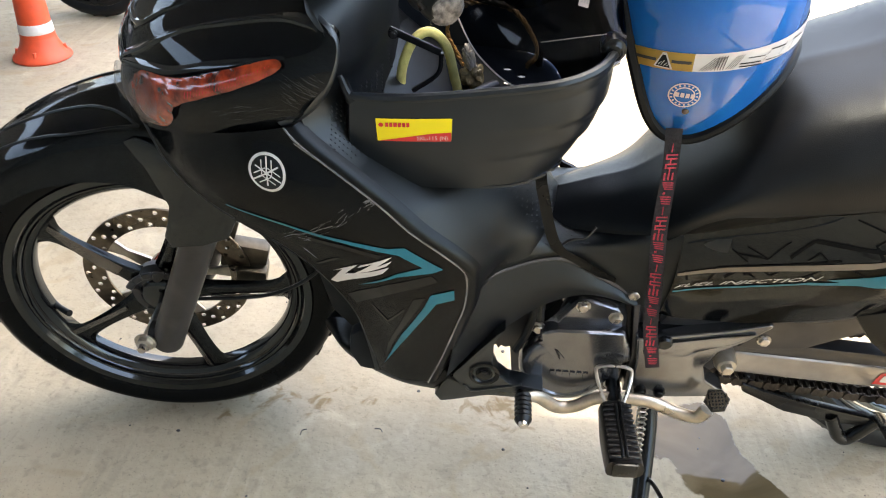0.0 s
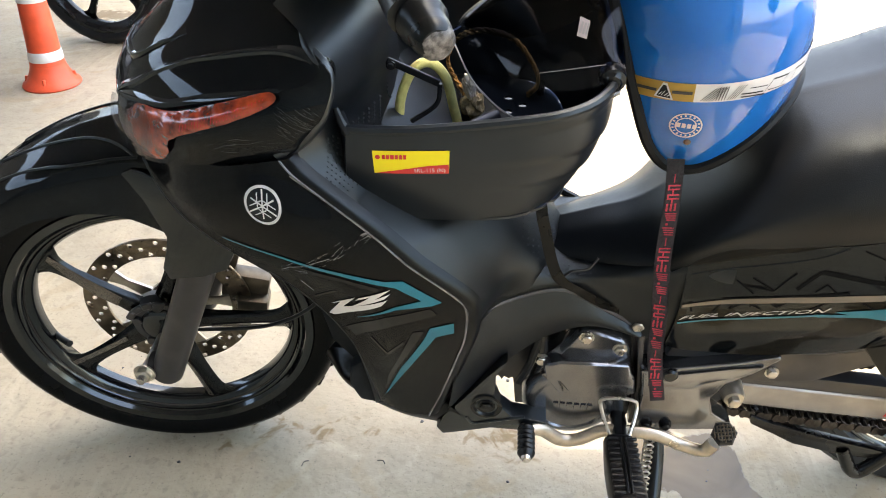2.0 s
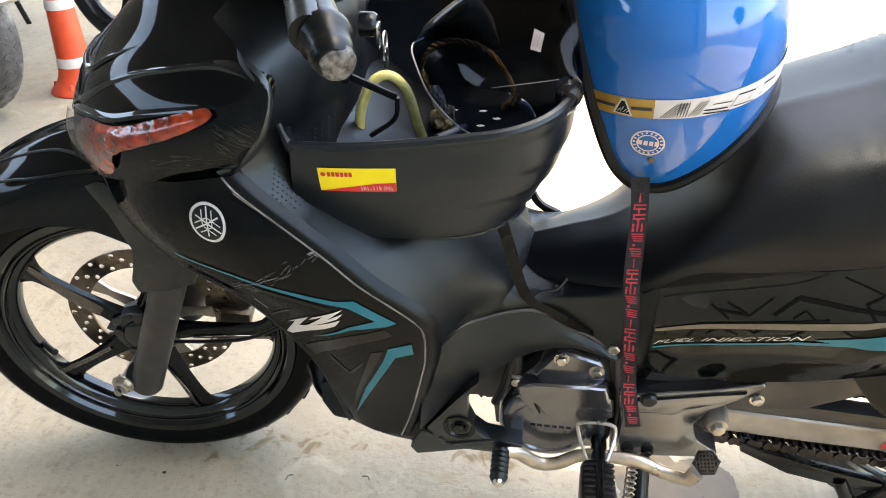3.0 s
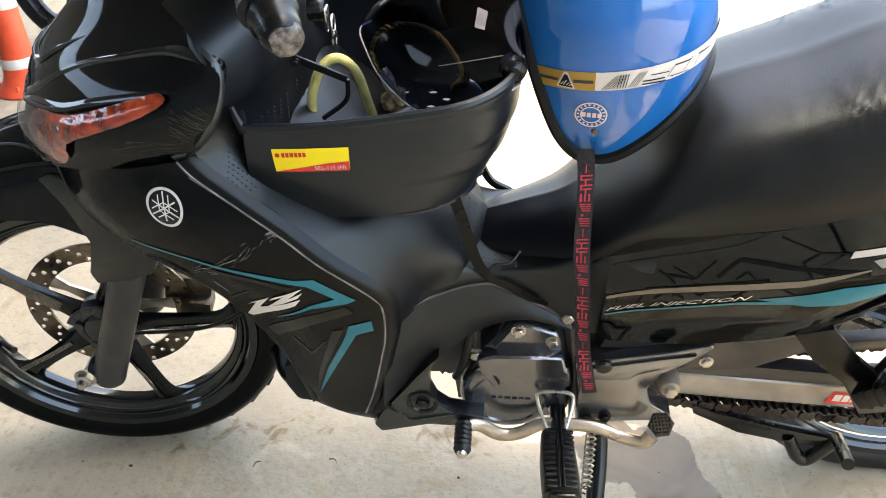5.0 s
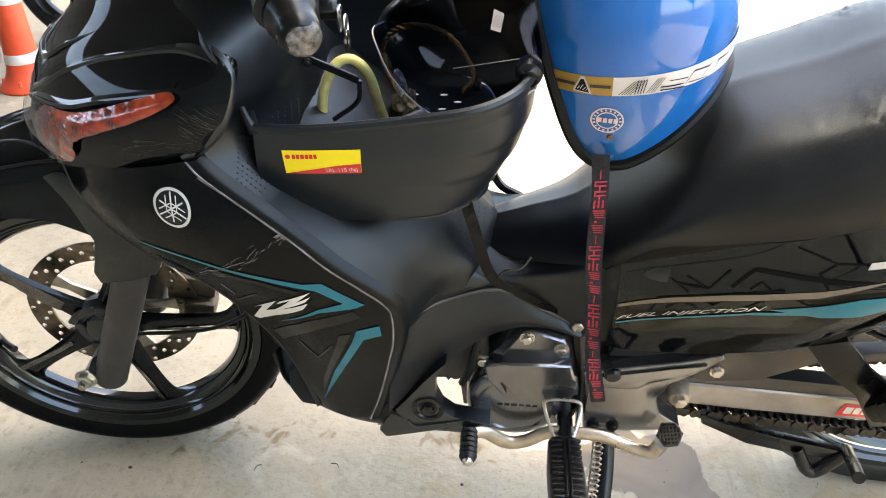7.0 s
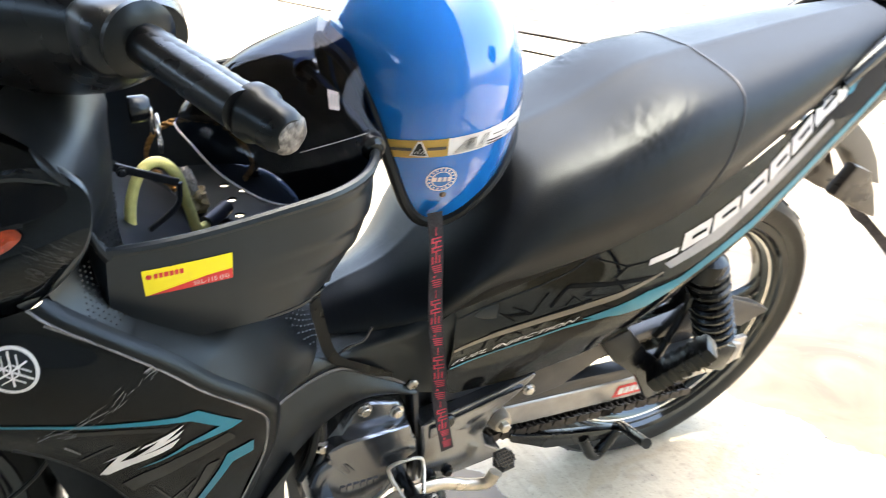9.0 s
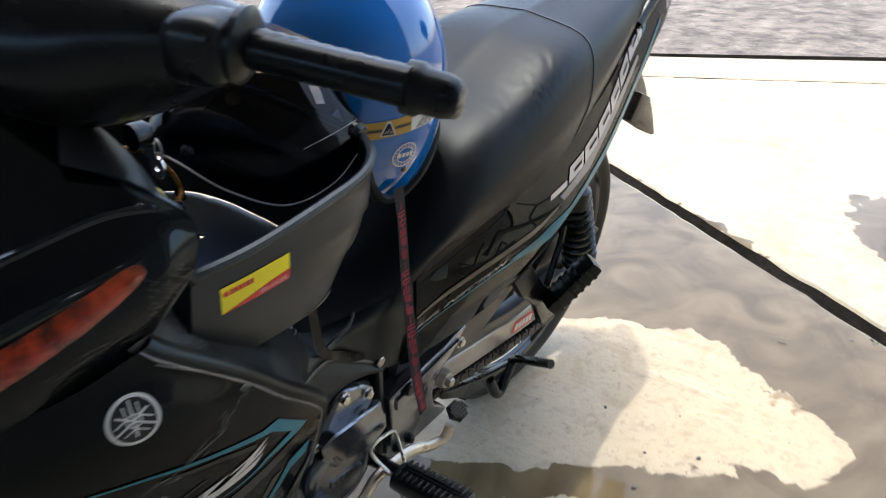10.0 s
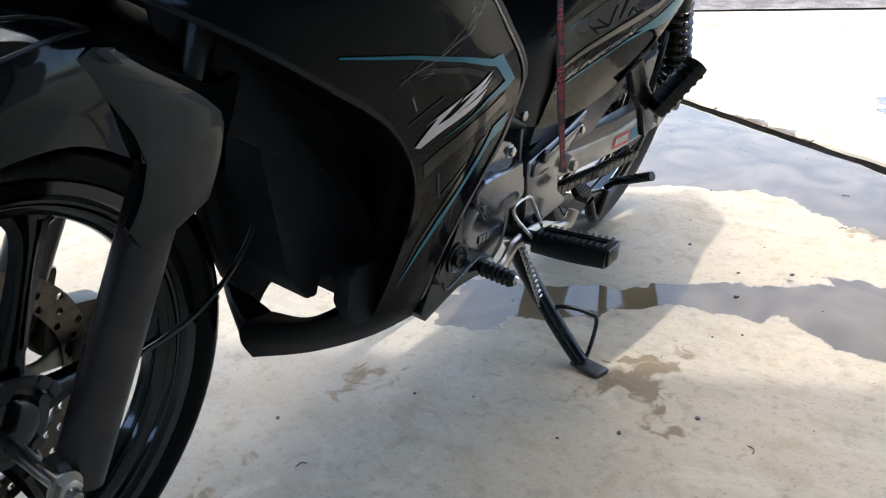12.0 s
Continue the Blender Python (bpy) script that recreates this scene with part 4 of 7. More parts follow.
for sgn in (-1, 1):
    secs = SHIELD if sgn < 0 else flip(SHIELD)
    sh = part("leg_shield", loft(secs, 56, 36, 0.003), PANEL, bike, "dark grey leg shield panel with teal chevrons and scuffs")
    st = tree_of(sh)
    tl = [(x, y * -sgn, z) for x, y, z in TRIM_LINE]
    inner = [(x + 0.017, (y + 0.012) * -sgn, z + 0.004) for x, y, z in TRIM_LINE]
    band = loft([tl, [((a[0] + b[0]) / 2 + 0.002, (a[1] + b[1]) / 2 + sgn * 0.005, (a[2] + b[2]) / 2) for a, b in zip(tl, inner)], inner], 6, 60, 0.003)
    part("shield_trim", band, TRIM, bike, "satin grey trim band along the leg shield")
    part("trim_edge", tube(tl, 0.0013, 6, 70), TRIM_HIGHLIGHT, bike, "bright trim edge painted as a highlight")
    part("stripe", decal([[(0.225, 0.620), (0.296, 0.6125), (0.359, 0.601), (0.408, 0.589), (0.428, 0.590), (0.470, 0.555), (0.459, 0.549), (0.417, 0.541), (0.367, 0.512), (0.417, 0.547), (0.447, 0.558), (0.420, 0.579), (0.40, 0.584), (0.359, 0.596), (0.296, 0.609), (0.225, 0.618)]], st, sgn, 0.0012, 5), TEAL, sh, "teal chevron stripe")
    part("stripe", decal([[(0.454, 0.504), (0.482, 0.514), (0.482, 0.493), (0.460, 0.484), (0.43, 0.420), (0.382, 0.309), (0.412, 0.400), (0.446, 0.479)]], st, sgn, 0.0012, 5), TEAL, sh, "teal chevron stripe")
    zz = [[(0.339, 0.532), (0.373, 0.559), (0.354, 0.531), (0.409, 0.559), (0.401, 0.547), (0.341, 0.509), (0.334, 0.511), (0.352, 0.540)], [(0.377, 0.559), (0.414, 0.577), (0.395, 0.559), (0.413, 0.570), (0.406, 0.561), (0.365, 0.536), (0.390, 0.563), (0.372, 0.552)]]
    for glyph in zz:
        part("emblem_bar", decal([glyph], st, sgn, 0.0014, 3), WHITE, sh, "pale slanted emblem")
    shade = [[(0.352, 0.487), (0.404, 0.524), (0.456, 0.543), (0.464, 0.531), (0.413, 0.508), (0.361, 0.469)], [(0.433, 0.494), (0.447, 0.497), (0.408, 0.40), (0.384, 0.326), (0.392, 0.37)]]
    shade += [bar_poly(*q, w) for q, w in (((0.300, 0.597, 0.36, 0.588), 0.006), ((0.36, 0.588, 0.40, 0.575), 0.006), ((0.380, 0.470, 0.397, 0.433), 0.003), ((0.397, 0.433, 0.421, 0.470), 0.003), ((0.320, 0.538, 0.350, 0.563), 0.003))]
    part("lattice_graphic", decal(shade, st, sgn, 0.0008, 4), LATTICE, sh, "dark satin lattice graphic")
    cx, cz, r = 0.287, 0.683, 0.0205
    ring = [[(cx + q * math.cos(a), cz + q * 1.05 * math.sin(a)) for q, a in ((r, a0), (r, a1), (r * 0.86, a1), (r * 0.86, a0))] for a0, a1 in ((2 * math.pi * i / 28, 2 * math.pi * (i + 1) / 28) for i in range(28))]
    for i in range(3):
        a = math.pi / 2 + i * 2 * math.pi / 3
        ux, uz = math.cos(a), math.sin(a)
        ring.append(bar_poly(cx - ux * r * 0.7, cz - uz * r * 0.7, cx + ux * r * 0.84, cz + uz * r * 0.84, 0.0017))
        for s2 in (-1, 1):
            px, pz = -uz * 0.0055 * s2, ux * 0.0055 * s2
            ring.append(bar_poly(cx + px - ux * 0.002, cz + pz - uz * 0.002, cx + px + ux * r * 0.66, cz + pz + uz * r * 0.66, 0.0012))
    part("round_emblem", decal([disc_poly(cx, cz, r * 1.06)], st, sgn, 0.0012, 2), GLOSS, sh)
    part("emblem_ring", decal(ring, st, sgn, 0.0018, 1), WHITE, sh, "silver round emblem with crossed bars")
    if sgn < 0:
        rnd = random.Random(5)
        sc = []
        for i in range(34):
            u = rnd.random()
            x, z = 0.290 + 0.105 * u + rnd.gauss(0, 0.004), 0.585 + 0.066 * u + rnd.gauss(0, 0.004)
            a, ln = rnd.gauss(0.62, 0.16), 0.003 + 0.016 * rnd.random() ** 2
            sc.append(bar_poly(x, z, x + ln * math.cos(a), z + ln * math.sin(a), 0.0002 + 0.0003 * rnd.random()))
        for (xa, za), (xb, zb) in zip(((0.290, 0.586), (0.302, 0.596), (0.318, 0.603), (0.336, 0.614)), ((0.302, 0.596), (0.318, 0.603), (0.336, 0.614), (0.352, 0.622))):
            sc.append(bar_poly(xa, za, xb, zb, 0.0007))
        for i in range(16):
            x, z, ln = 0.385 + 0.022 * rnd.random(), 0.648 + 0.006 * rnd.random(), 0.006 + 0.008 * rnd.random()
            sc.append(bar_poly(x, z, x + ln, z + ln * 0.45, 0.0005))
        sc.append(bar_poly(0.317, 0.715, 0.345, 0.695, 0.0012))
        sc.append(bar_poly(0.31, 0.57, 0.322, 0.553, 0.0016))
        tagged(part("scuff", decal(sc, st, sgn, 0.0016, 1), SCRATCH, sh, "pale scratches on the panel"), kind="stuff")
    fronts = [r[0] for r in SHIELD]
    mids = [(0.13, -0.07, 0.665), (0.19, -0.12, 0.63), (0.25, -0.14, 0.588), (0.345, -0.142, 0.52), (0.388, -0.142, 0.452), (0.392, -0.125, 0.37), (0.385, -0.10, 0.275)]
    backs = [(0.17, -0.05, 0.65), (0.22, -0.08, 0.60), (0.265, -0.08, 0.568), (0.352, -0.08, 0.503), (0.39, -0.085, 0.442), (0.395, -0.085, 0.37), (0.39, -0.08, 0.28)]
    turn = [((x + 2 * q[0]) / 3 - 0.009, (y + 2 * q[1]) / 3 - 0.008, (z + 2 * q[2]) / 3 - 0.003) for (x, y, z), q in zip(mids, fronts)]
    arch = loft([[(x, -y * sgn, z) for x, y, z in c] for c in (fronts, turn, mids, backs)], 22, 50, 0.002)
    part("shield_lip", arch, MATTE, bike, "matte black inner arch of the leg shield")

well = loft([[(0.17, -0.10, 0.67), (0.20, -0.05, 0.66), (0.205, 0, 0.66)], [(0.235, -0.09, 0.58), (0.26, -0.05, 0.58), (0.265, 0, 0.58)], [(0.31, -0.095, 0.49), (0.33, -0.05, 0.48), (0.335, 0, 0.48)],
             [(0.375, -0.095, 0.40), (0.385, -0.05, 0.39), (0.39, 0, 0.39)], [(0.405, -0.09, 0.325), (0.40, -0.05, 0.318), (0.40, 0, 0.318)]], 24, 12, 0.004, mirror=True)
part("wheel_well", well, POCKET, bike)
part("hose_cover", prism([(0.345, 0.346), (0.330, 0.335), (0.327, 0.30), (0.340, 0.268), (0.38, 0.262), (0.40, 0.30), (0.385, 0.34)], -0.112, -0.088, 0.007), POCKET, bike, "black moulding at the edge of the leg shield")
# Added plate closes the bright gap between shield and side cover.
part("cover_backing", prism([(0.436, 0.30), (0.444, 0.25), (0.47, 0.236), (0.53, 0.25), (0.528, 0.36), (0.47, 0.36)], -0.094, -0.084, 0.003), DARK, bike, "black filler plate added behind the side cover")
# cylinder, shroud and lower parts seen under the shields
part("cylinder", box((0.085, 0.13, 0.11), pose(0.478, 0, 0.325, 0, 12, 0), 0.012), DARK, bike, "dark engine cylinder")
for i in range(4):
    part("cylinder_fin", box((0.004, 0.15, 0.12), pose(0.462 + i * 0.016, 0, 0.322 + 0.002 * i, 0, 12, 0), 0.001, None, 1), DARK, bike)
part("inner_fender", prism([(0.15, 0.66), (0.166, 0.535), (0.23, 0.515), (0.30, 0.47), (0.36, 0.55), (0.24, 0.66)], -0.058, -0.05, 0.003), POCKET, bike, "dark inner fender beside the front tyre")
part("inner_fender", prism([(0.258, 0.57), (0.260, 0.42), (0.274, 0.345), (0.294, 0.290), (0.318, 0.262), (0.36, 0.262), (0.375, 0.30), (0.37, 0.5)], 0.035, 0.06, 0.004), POCKET, bike, "dark inner fender beside the front tyre")
part("inner_shroud", prism([(0.26, 0.50), (0.295, 0.33), (0.325, 0.289), (0.341, 0.287), (0.345, 0.308), (0.365, 0.304), (0.372, 0.274), (0.385, 0.268), (0.40, 0.276), (0.415, 0.262), (0.445, 0.252), (0.475, 0.256), (0.52, 0.29), (0.50, 0.47), (0.36, 0.55)], -0.055, 0.06, 0.006), POCKET, bike, "dark inner shroud behind the front wheel")
for sgn in (-1, 1):
    under = loft([[(0.488, sgn * 0.112, 0.226), (0.40, sgn * 0.09, 0.217), (0.335, sgn * 0.05, 0.209), (0.285, 0, 0.205)],
                  [(0.49, sgn * 0.124, 0.255), (0.40, sgn * 0.112, 0.250), (0.318, sgn * 0.066, 0.243), (0.268, 0, 0.238)],
                  [(0.47, sgn * 0.128, 0.285), (0.385, sgn * 0.116, 0.287), (0.312, sgn * 0.075, 0.272), (0.276, 0, 0.258)],
                  [(0.45, sgn * 0.126, 0.305), (0.368, sgn * 0.108, 0.305), (0.325, sgn * 0.062, 0.270), (0.318, 0, 0.254)]], 18, 28, 0.004)
    part("under_cowl", under, RUBBER, bike, "matte black under-cowl")
for sgn in (-1, 1):
    br = prism([(0.450, 0.236), (0.459, 0.222), (0.473, 0.225), (0.528, 0.240), (0.570, 0.238), (0.604, 0.232), (0.606, 0.258), (0.580, 0.263), (0.556, 0.268), (0.540, 0.284), (0.532, 0.308), (0.533, 0.346), (0.548, 0.376), (0.538, 0.366), (0.515, 0.336), (0.490, 0.300), (0.462, 0.262)], sgn * 0.098, sgn * 0.126, 0.005)
    b_ob = part("lower_side_cover", br, MATTE, bike, "matte black lower side cover with bolt recess")
    rec = lathe([(0.020, -0.0005), (0.022, -0.002), (0.018, -0.002), (0.014, 0.002), (0.0, 0.002)], 24, "y", (0.521, sgn * 0.1265, 0.287)) if sgn < 0 else lathe([(0.02, 0.0005), (0.022, 0.002), (0.018, 0.002), (0, 0.0015)], 24, "y", (0.521, 0.1265, 0.287))
    bolt((0.521, sgn * 0.1262, 0.287), 0.009, 0.004, sgn, rec)
    part("cover_bolt", rec, BLACKM, b_ob)
    part("cover_ridge", tube([(0.493, sgn * 0.1265, 0.262), (0.502, sgn * 0.1265, 0.250), (0.53, sgn * 0.1265, 0.256), (0.575, sgn * 0.1265, 0.268)], 0.002, 6), MATTE, b_ob)
# Added plate darkens the gap beside the engine, leaving one small hole.
part("engine_mount", prism([(0.50, 0.37), (0.62, 0.37), (0.62, 0.195), (0.563, 0.195), (0.558, 0.25), (0.551, 0.247), (0.545, 0.251), (0.541, 0.244), (0.537, 0.252), (0.50, 0.25)], -0.036, -0.028, 0.002), DARK, bike, "black filler plate added behind the engine gap")
part("horn", lathe([(0, -0.018), (0.026, -0.018), (0.03, -0.01), (0.03, 0.01), (0.02, 0.016), (0, 0.016)], 24, "x", (0.37, 0.02, 0.35)), BLACKM, bike, "round black horn")

# ---- inner shield, tunnel, body covers ----
inner = loft([[(0.305, -0.142, 0.868), (0.322, -0.115, 0.882), (0.350, -0.06, 0.888), (0.360, 0, 0.888)],
              [(0.346, -0.186, 0.848), (0.374, -0.13, 0.843), (0.392, -0.06, 0.838), (0.404, 0, 0.826)],
              [(0.360, -0.205, 0.80), (0.386, -0.13, 0.785), (0.399, -0.06, 0.785), (0.402, 0, 0.785)],
              [(0.325, -0.198, 0.735), (0.362, -0.16, 0.735), (0.392, -0.08, 0.735), (0.398, 0, 0.735)],
              [(0.418, -0.207, 0.645), (0.424, -0.16, 0.645), (0.408, -0.08, 0.65), (0.408, 0, 0.655)],
              [(0.484, -0.196, 0.562), (0.497, -0.15, 0.56), (0.505, -0.08, 0.59), (0.51, 0, 0.605)],
              [(0.506, -0.176, 0.50), (0.518, -0.13, 0.50), (0.535, -0.08, 0.545), (0.54, 0, 0.565)]], 44, 18, 0.003, mirror=True)
ins = part("inner_shield", inner, INNER, bike, "matte black inner leg shield")
pads = bmesh.new()
ins_tree = tree_of(ins)
for i in range(15):
    for j in range(13):
        hh, nn, _, _ = ins_tree.ray_cast(Vector((0.352 + 0.004 * i, -1.0, 0.69 + 0.004 * j)), Vector((0, 1, 0)))
        if hh and hh.y < 0:
            join(pads, lathe([(0, -0.0005), (0.0011, -0.0004), (0.0015, 0.0)], 6, "y", hh))
tagged(part("grip_dots", pads, INNER, bike, "fine raised grip dots"), kind="stuff")
TUNNEL = [[(0.452, -0.165, 0.52), (0.458, -0.145, 0.565), (0.46, -0.09, 0.600), (0.46, 0, 0.61)],
          [(0.488, -0.152, 0.448), (0.506, -0.138, 0.500), (0.516, -0.095, 0.543), (0.52, 0, 0.556)],
          [(0.536, -0.112, 0.465), (0.552, -0.11, 0.494), (0.566, -0.085, 0.520), (0.57, 0, 0.528)],
          [(0.612, -0.090, 0.478), (0.62, -0.092, 0.492), (0.625, -0.075, 0.500), (0.625, 0, 0.505)],
          [(0.672, -0.088, 0.445), (0.68, -0.094, 0.49), (0.69, -0.088, 0.515), (0.69, 0, 0.52)],
          [(0.735, -0.095, 0.40), (0.74, -0.107, 0.48), (0.745, -0.104, 0.545), (0.745, 0, 0.55)],
          [(0.80, -0.095, 0.40), (0.805, -0.118, 0.48), (0.81, -0.12, 0.56), (0.81, 0, 0.57)]]
tun = part("tunnel_cover", loft(TUNNEL, 44, 26, 0.003, mirror=True), INNER, bike, "satin black step-through tunnel cover")
saddle = loft([[(0.384, -0.201, 0.680), (0.394, -0.16, 0.686), (0.394, -0.09, 0.71), (0.394, 0, 0.71)],
               [(0.432, -0.204, 0.632), (0.455, -0.16, 0.635), (0.485, -0.09, 0.636), (0.50, 0, 0.636)],
               [(0.447, -0.204, 0.612), (0.477, -0.16, 0.617), (0.512, -0.09, 0.623), (0.53, 0, 0.626)],
               [(0.484, -0.198, 0.565), (0.511, -0.155, 0.57), (0.548, -0.09, 0.58), (0.565, 0, 0.585)],
               [(0.504, -0.185, 0.525), (0.529, -0.142, 0.532), (0.568, -0.092, 0.543), (0.59, 0, 0.55)],
               [(0.506, -0.172, 0.49), (0.537, -0.125, 0.503), (0.585, -0.092, 0.516), (0.61, 0, 0.525)],
               [(0.498, -0.160, 0.458), (0.530, -0.119, 0.476), (0.575, -0.102, 0.492), (0.60, -0.05, 0.505)]], 40, 30, 0.003, mirror=True)
sad = part("saddle_panel", saddle, INNER, bike, "satin black curved panel between shield and tunnel")
dots = bmesh.new()
tt = tree_of(tun, sad)
for i in range(16):
    for j in range(13):
        x, y = 0.545 + 0.0068 * i, -0.092 + 0.0068 * j
        h, nrm, _, _ = tt.ray_cast(Vector((x, y, 1.0)), Vector((0, 0, -1)))
        if h:
            join(dots, lathe([(0, 0.0006), (0.0012, 0.0004), (0.0016, -0.0004)], 6, "z", h))
tagged(part("grip_dots", dots, INNER, bike, "raised anti-slip dots"), kind="stuff")
for sgn in (-1, 1):
    top = [(0.489, sgn * 0.152, 0.445), (0.512, sgn * 0.128, 0.462), (0.545, sgn * 0.108, 0.470), (0.612, sgn * 0.091, 0.477), (0.67, sgn * 0.089, 0.445), (0.722, sgn * 0.09, 0.412)]
    low = [(0.468, sgn * 0.135, 0.285), (0.515, sgn * 0.115, 0.335), (0.553, sgn * 0.1, 0.36), (0.60, sgn * 0.092, 0.395), (0.655, sgn * 0.088, 0.412), (0.718, sgn * 0.088, 0.398)]
    mid = [((a[0] + b[0]) / 2, (a[1] + b[1]) / 2 + sgn * 0.01, (a[2] + b[2]) / 2) for a, b in zip(top, low)]
    part("body_cover", loft([top, mid, low], 14, 36, 0.003), INNER, bike, "matte black cover above the engine")
    part("cover_seam", tube(top, 0.0035, 6, 60), DARK, bike)

# ---- engine ----
case = prism([(0.578, 0.25), (0.605, 0.355), (0.66, 0.39), (0.74, 0.37), (0.86, 0.35), (0.89, 0.27), (0.84, 0.225), (0.70, 0.205), (0.60, 0.21)], -0.06, 0.08, 0.015)
part("crankcase", case, DARK, bike, "dark engine crankcase")
cover = prism([(0.574, 0.290), (0.590, 0.338), (0.612, 0.358), (0.640, 0.402), (0.660, 0.407), (0.703, 0.392), (0.714, 0.380), (0.718, 0.345), (0.728, 0.305), (0.724, 0.225), (0.70, 0.214), (0.63, 0.213), (0.598, 0.228), (0.580, 0.255)], -0.088, -0.05, 0.0105, seg=1)
prism([(0.600, 0.335), (0.640, 0.352), (0.705, 0.352), (0.714, 0.340), (0.716, 0.315), (0.60, 0.318)], -0.096, -0.07, 0.009, cover, 3)
cov = part("crankcase_cover", cover, SILVER, bike, "silver painted engine side cover")
part("cover_block", prism([(0.596, 0.350), (0.62, 0.357), (0.712, 0.357), (0.717, 0.334), (0.722, 0.331), (0.726, 0.302), (0.70, 0.288), (0.66, 0.290), (0.634, 0.298), (0.62, 0.318), (0.600, 0.322)], -0.104, -0.08, 0.012, seg=1), SILVER, cov)
boss = lathe([(0.067, 0.03), (0.067, 0.004), (0.062, -0.004), (0.054, -0.0085), (0.050, -0.009), (0.0475, -0.0065), (0.0, -0.0068)], 56, "y", (0.638, -0.092, 0.269))
part("round_cover", boss, SILVER, cov, "round generator cover")
part("raised_bar", prism([(0.600, 0.335), (0.616, 0.325), (0.628, 0.298), (0.620, 0.296), (0.606, 0.318), (0.594, 0.33)], -0.1035, -0.09, 0.002), SILVER, cov)
part("maker_mark", decal(bars(0.615, 0.261, 0.670, 0.259, 0.0105, (1, 1, 1.2, 1, 1, 1), 0.0, 0.4), tree_of(cov, bpy.data.objects["round_cover"]), -1, 0.0022, 1, 0.0022), SILVER, cov, "plain raised bars")
for x, z in ((0.652, 0.391), (0.698, 0.372), (0.594, 0.346), (0.707, 0.236)):
    part("cover_bolt", bolt((x, -0.087, z), 0.0075, 0.006, -1), STEEL, cov)
rear_c = prism([(0.728, 0.348), (0.78, 0.358), (0.85, 0.372), (0.902, 0.388), (0.906, 0.382), (0.875, 0.352), (0.845, 0.330), (0.828, 0.300), (0.836, 0.27), (0.868, 0.245), (0.862, 0.238), (0.80, 0.232), (0.735, 0.228), (0.734, 0.30)], -0.104, -0.07, 0.005, seg=3)
sprk = part("sprocket_cover", rear_c, SILVER, bike, "silver sprocket cover with a pointed tail")
part("cover_step", prism([(0.74, 0.322), (0.80, 0.322), (0.815, 0.334), (0.86, 0.352), (0.885, 0.372), (0.84, 0.364), (0.78, 0.35), (0.74, 0.342)], -0.109, -0.095, 0.003), SILVER, sprk)
part("rubber_plug", lathe([(0, -0.003), (0.008, -0.003), (0.011, 0.0), (0.011, 0.004)], 20, "y", (0.765, -0.111, 0.349)), BLACKM, sprk)
part("case_gap", prism([(0.719, 0.40), (0.727, 0.40), (0.7335, 0.31), (0.733, 0.225), (0.726, 0.225), (0.729, 0.305)], -0.09, -0.06, 0.001), DARK, bike)
sm = bmesh.new()
for x, y, z in ((0.748, -0.105, 0.243), (0.775, -0.105, 0.243)):
    bolt((x, y, z), 0.0065, 0.005, -1, sm)
part("cover_screw", sm, BLACKM, sprk)
pb = lathe([(0.0, -0.012), (0.013, -0.012), (0.016, -0.004), (0.016, 0.02)], 24, "y", (0.857, -0.098, 0.308))
bolt((0.857, -0.108, 0.308), 0.009, 0.008, -1, pb)
part("swingarm_pivot_bolt", pb, BRASSY, bike, "bright swingarm pivot bolt")
part("side_sensor", tube([(0.594, -0.085, 0.40), (0.594, -0.085, 0.36)], 0.008, 10, smooth=False), BLACKM, bike)
part("wiring_hose", tube([(0.600, -0.08, 0.425), (0.588, -0.088, 0.38), (0.578, -0.085, 0.33), (0.565, -0.08, 0.29)], 0.006, 8), RUBBER, bike)

# Added block keeps bright floor from showing beside the engine.
part("lower_guard", prism([(0.572, 0.225), (0.605, 0.215), (0.605, 0.30), (0.588, 0.30), (0.576, 0.268)], -0.06, -0.035, 0.004), DARK, bike, "dark filler block added beside the engine")

# ---- gear shift, foot pegs, stands ----
lev = tube([(0.58, -0.135, 0.250), (0.60, -0.128, 0.245), (0.628, -0.125, 0.222), (0.655, -0.122, 0.222), (0.682, -0.118, 0.236), (0.71, -0.118, 0.24), (0.76, -0.12, 0.238), (0.80, -0.125, 0.224), (0.828, -0.132, 0.224), (0.838, -0.135, 0.245)], 0.0072, 12, 60, flat=1.45)
shift = part("gear_lever", lev, BRASSY, bike, "worn pale metal heel-toe gear lever")
toe = lathe([(0, -0.052), (0.008, -0.052)] + [(0.0125 if i % 2 else 0.0105, -0.048 + i * 0.004) for i in range(12)] + [(0.01, 0.002), (0, 0.002)], 18, "y", (0.578, -0.132, 0.252))
part("toe_rubber", toe, RUBBER, shift)
part("toe_tip", lathe([(0, -0.006), (0.006, -0.004), (0.0075, 0)], 14, "y", (0.578, -0.184, 0.252)), ALLOY, shift)
heel = lathe([(0, 0.0), (0.02, 0.0), (0.024, -0.006), (0.024, -0.014), (0, -0.014)], 6, "z", (0.843, -0.138, 0.285))
heel.transform(pose(0.846, -0.138, 0.268, 28, -10, 0) @ Matrix.Scale(0.74, 4) @ pose(-0.843, 0.138, -0.268))
hp = part("heel_pad", heel, RUBBER, shift, "ribbed heel pad")
rib = bmesh.new()
for i in range(7):
    box((0.002, 0.027 - abs(i - 3) * 0.0038, 0.0022), pose(0.846, -0.138, 0.268, 28, -10, 0) @ pose(-0.0132 + i * 0.0044, 0, 0.0133), 0.0006, rib, 1)
for i in range(5):
    box((0.026 - abs(i - 2) * 0.005, 0.0018, 0.0022), pose(0.846, -0.138, 0.268, 28, -10, 0) @ pose(0, -0.0096 + i * 0.0048, 0.0133), 0.0006, rib, 1)
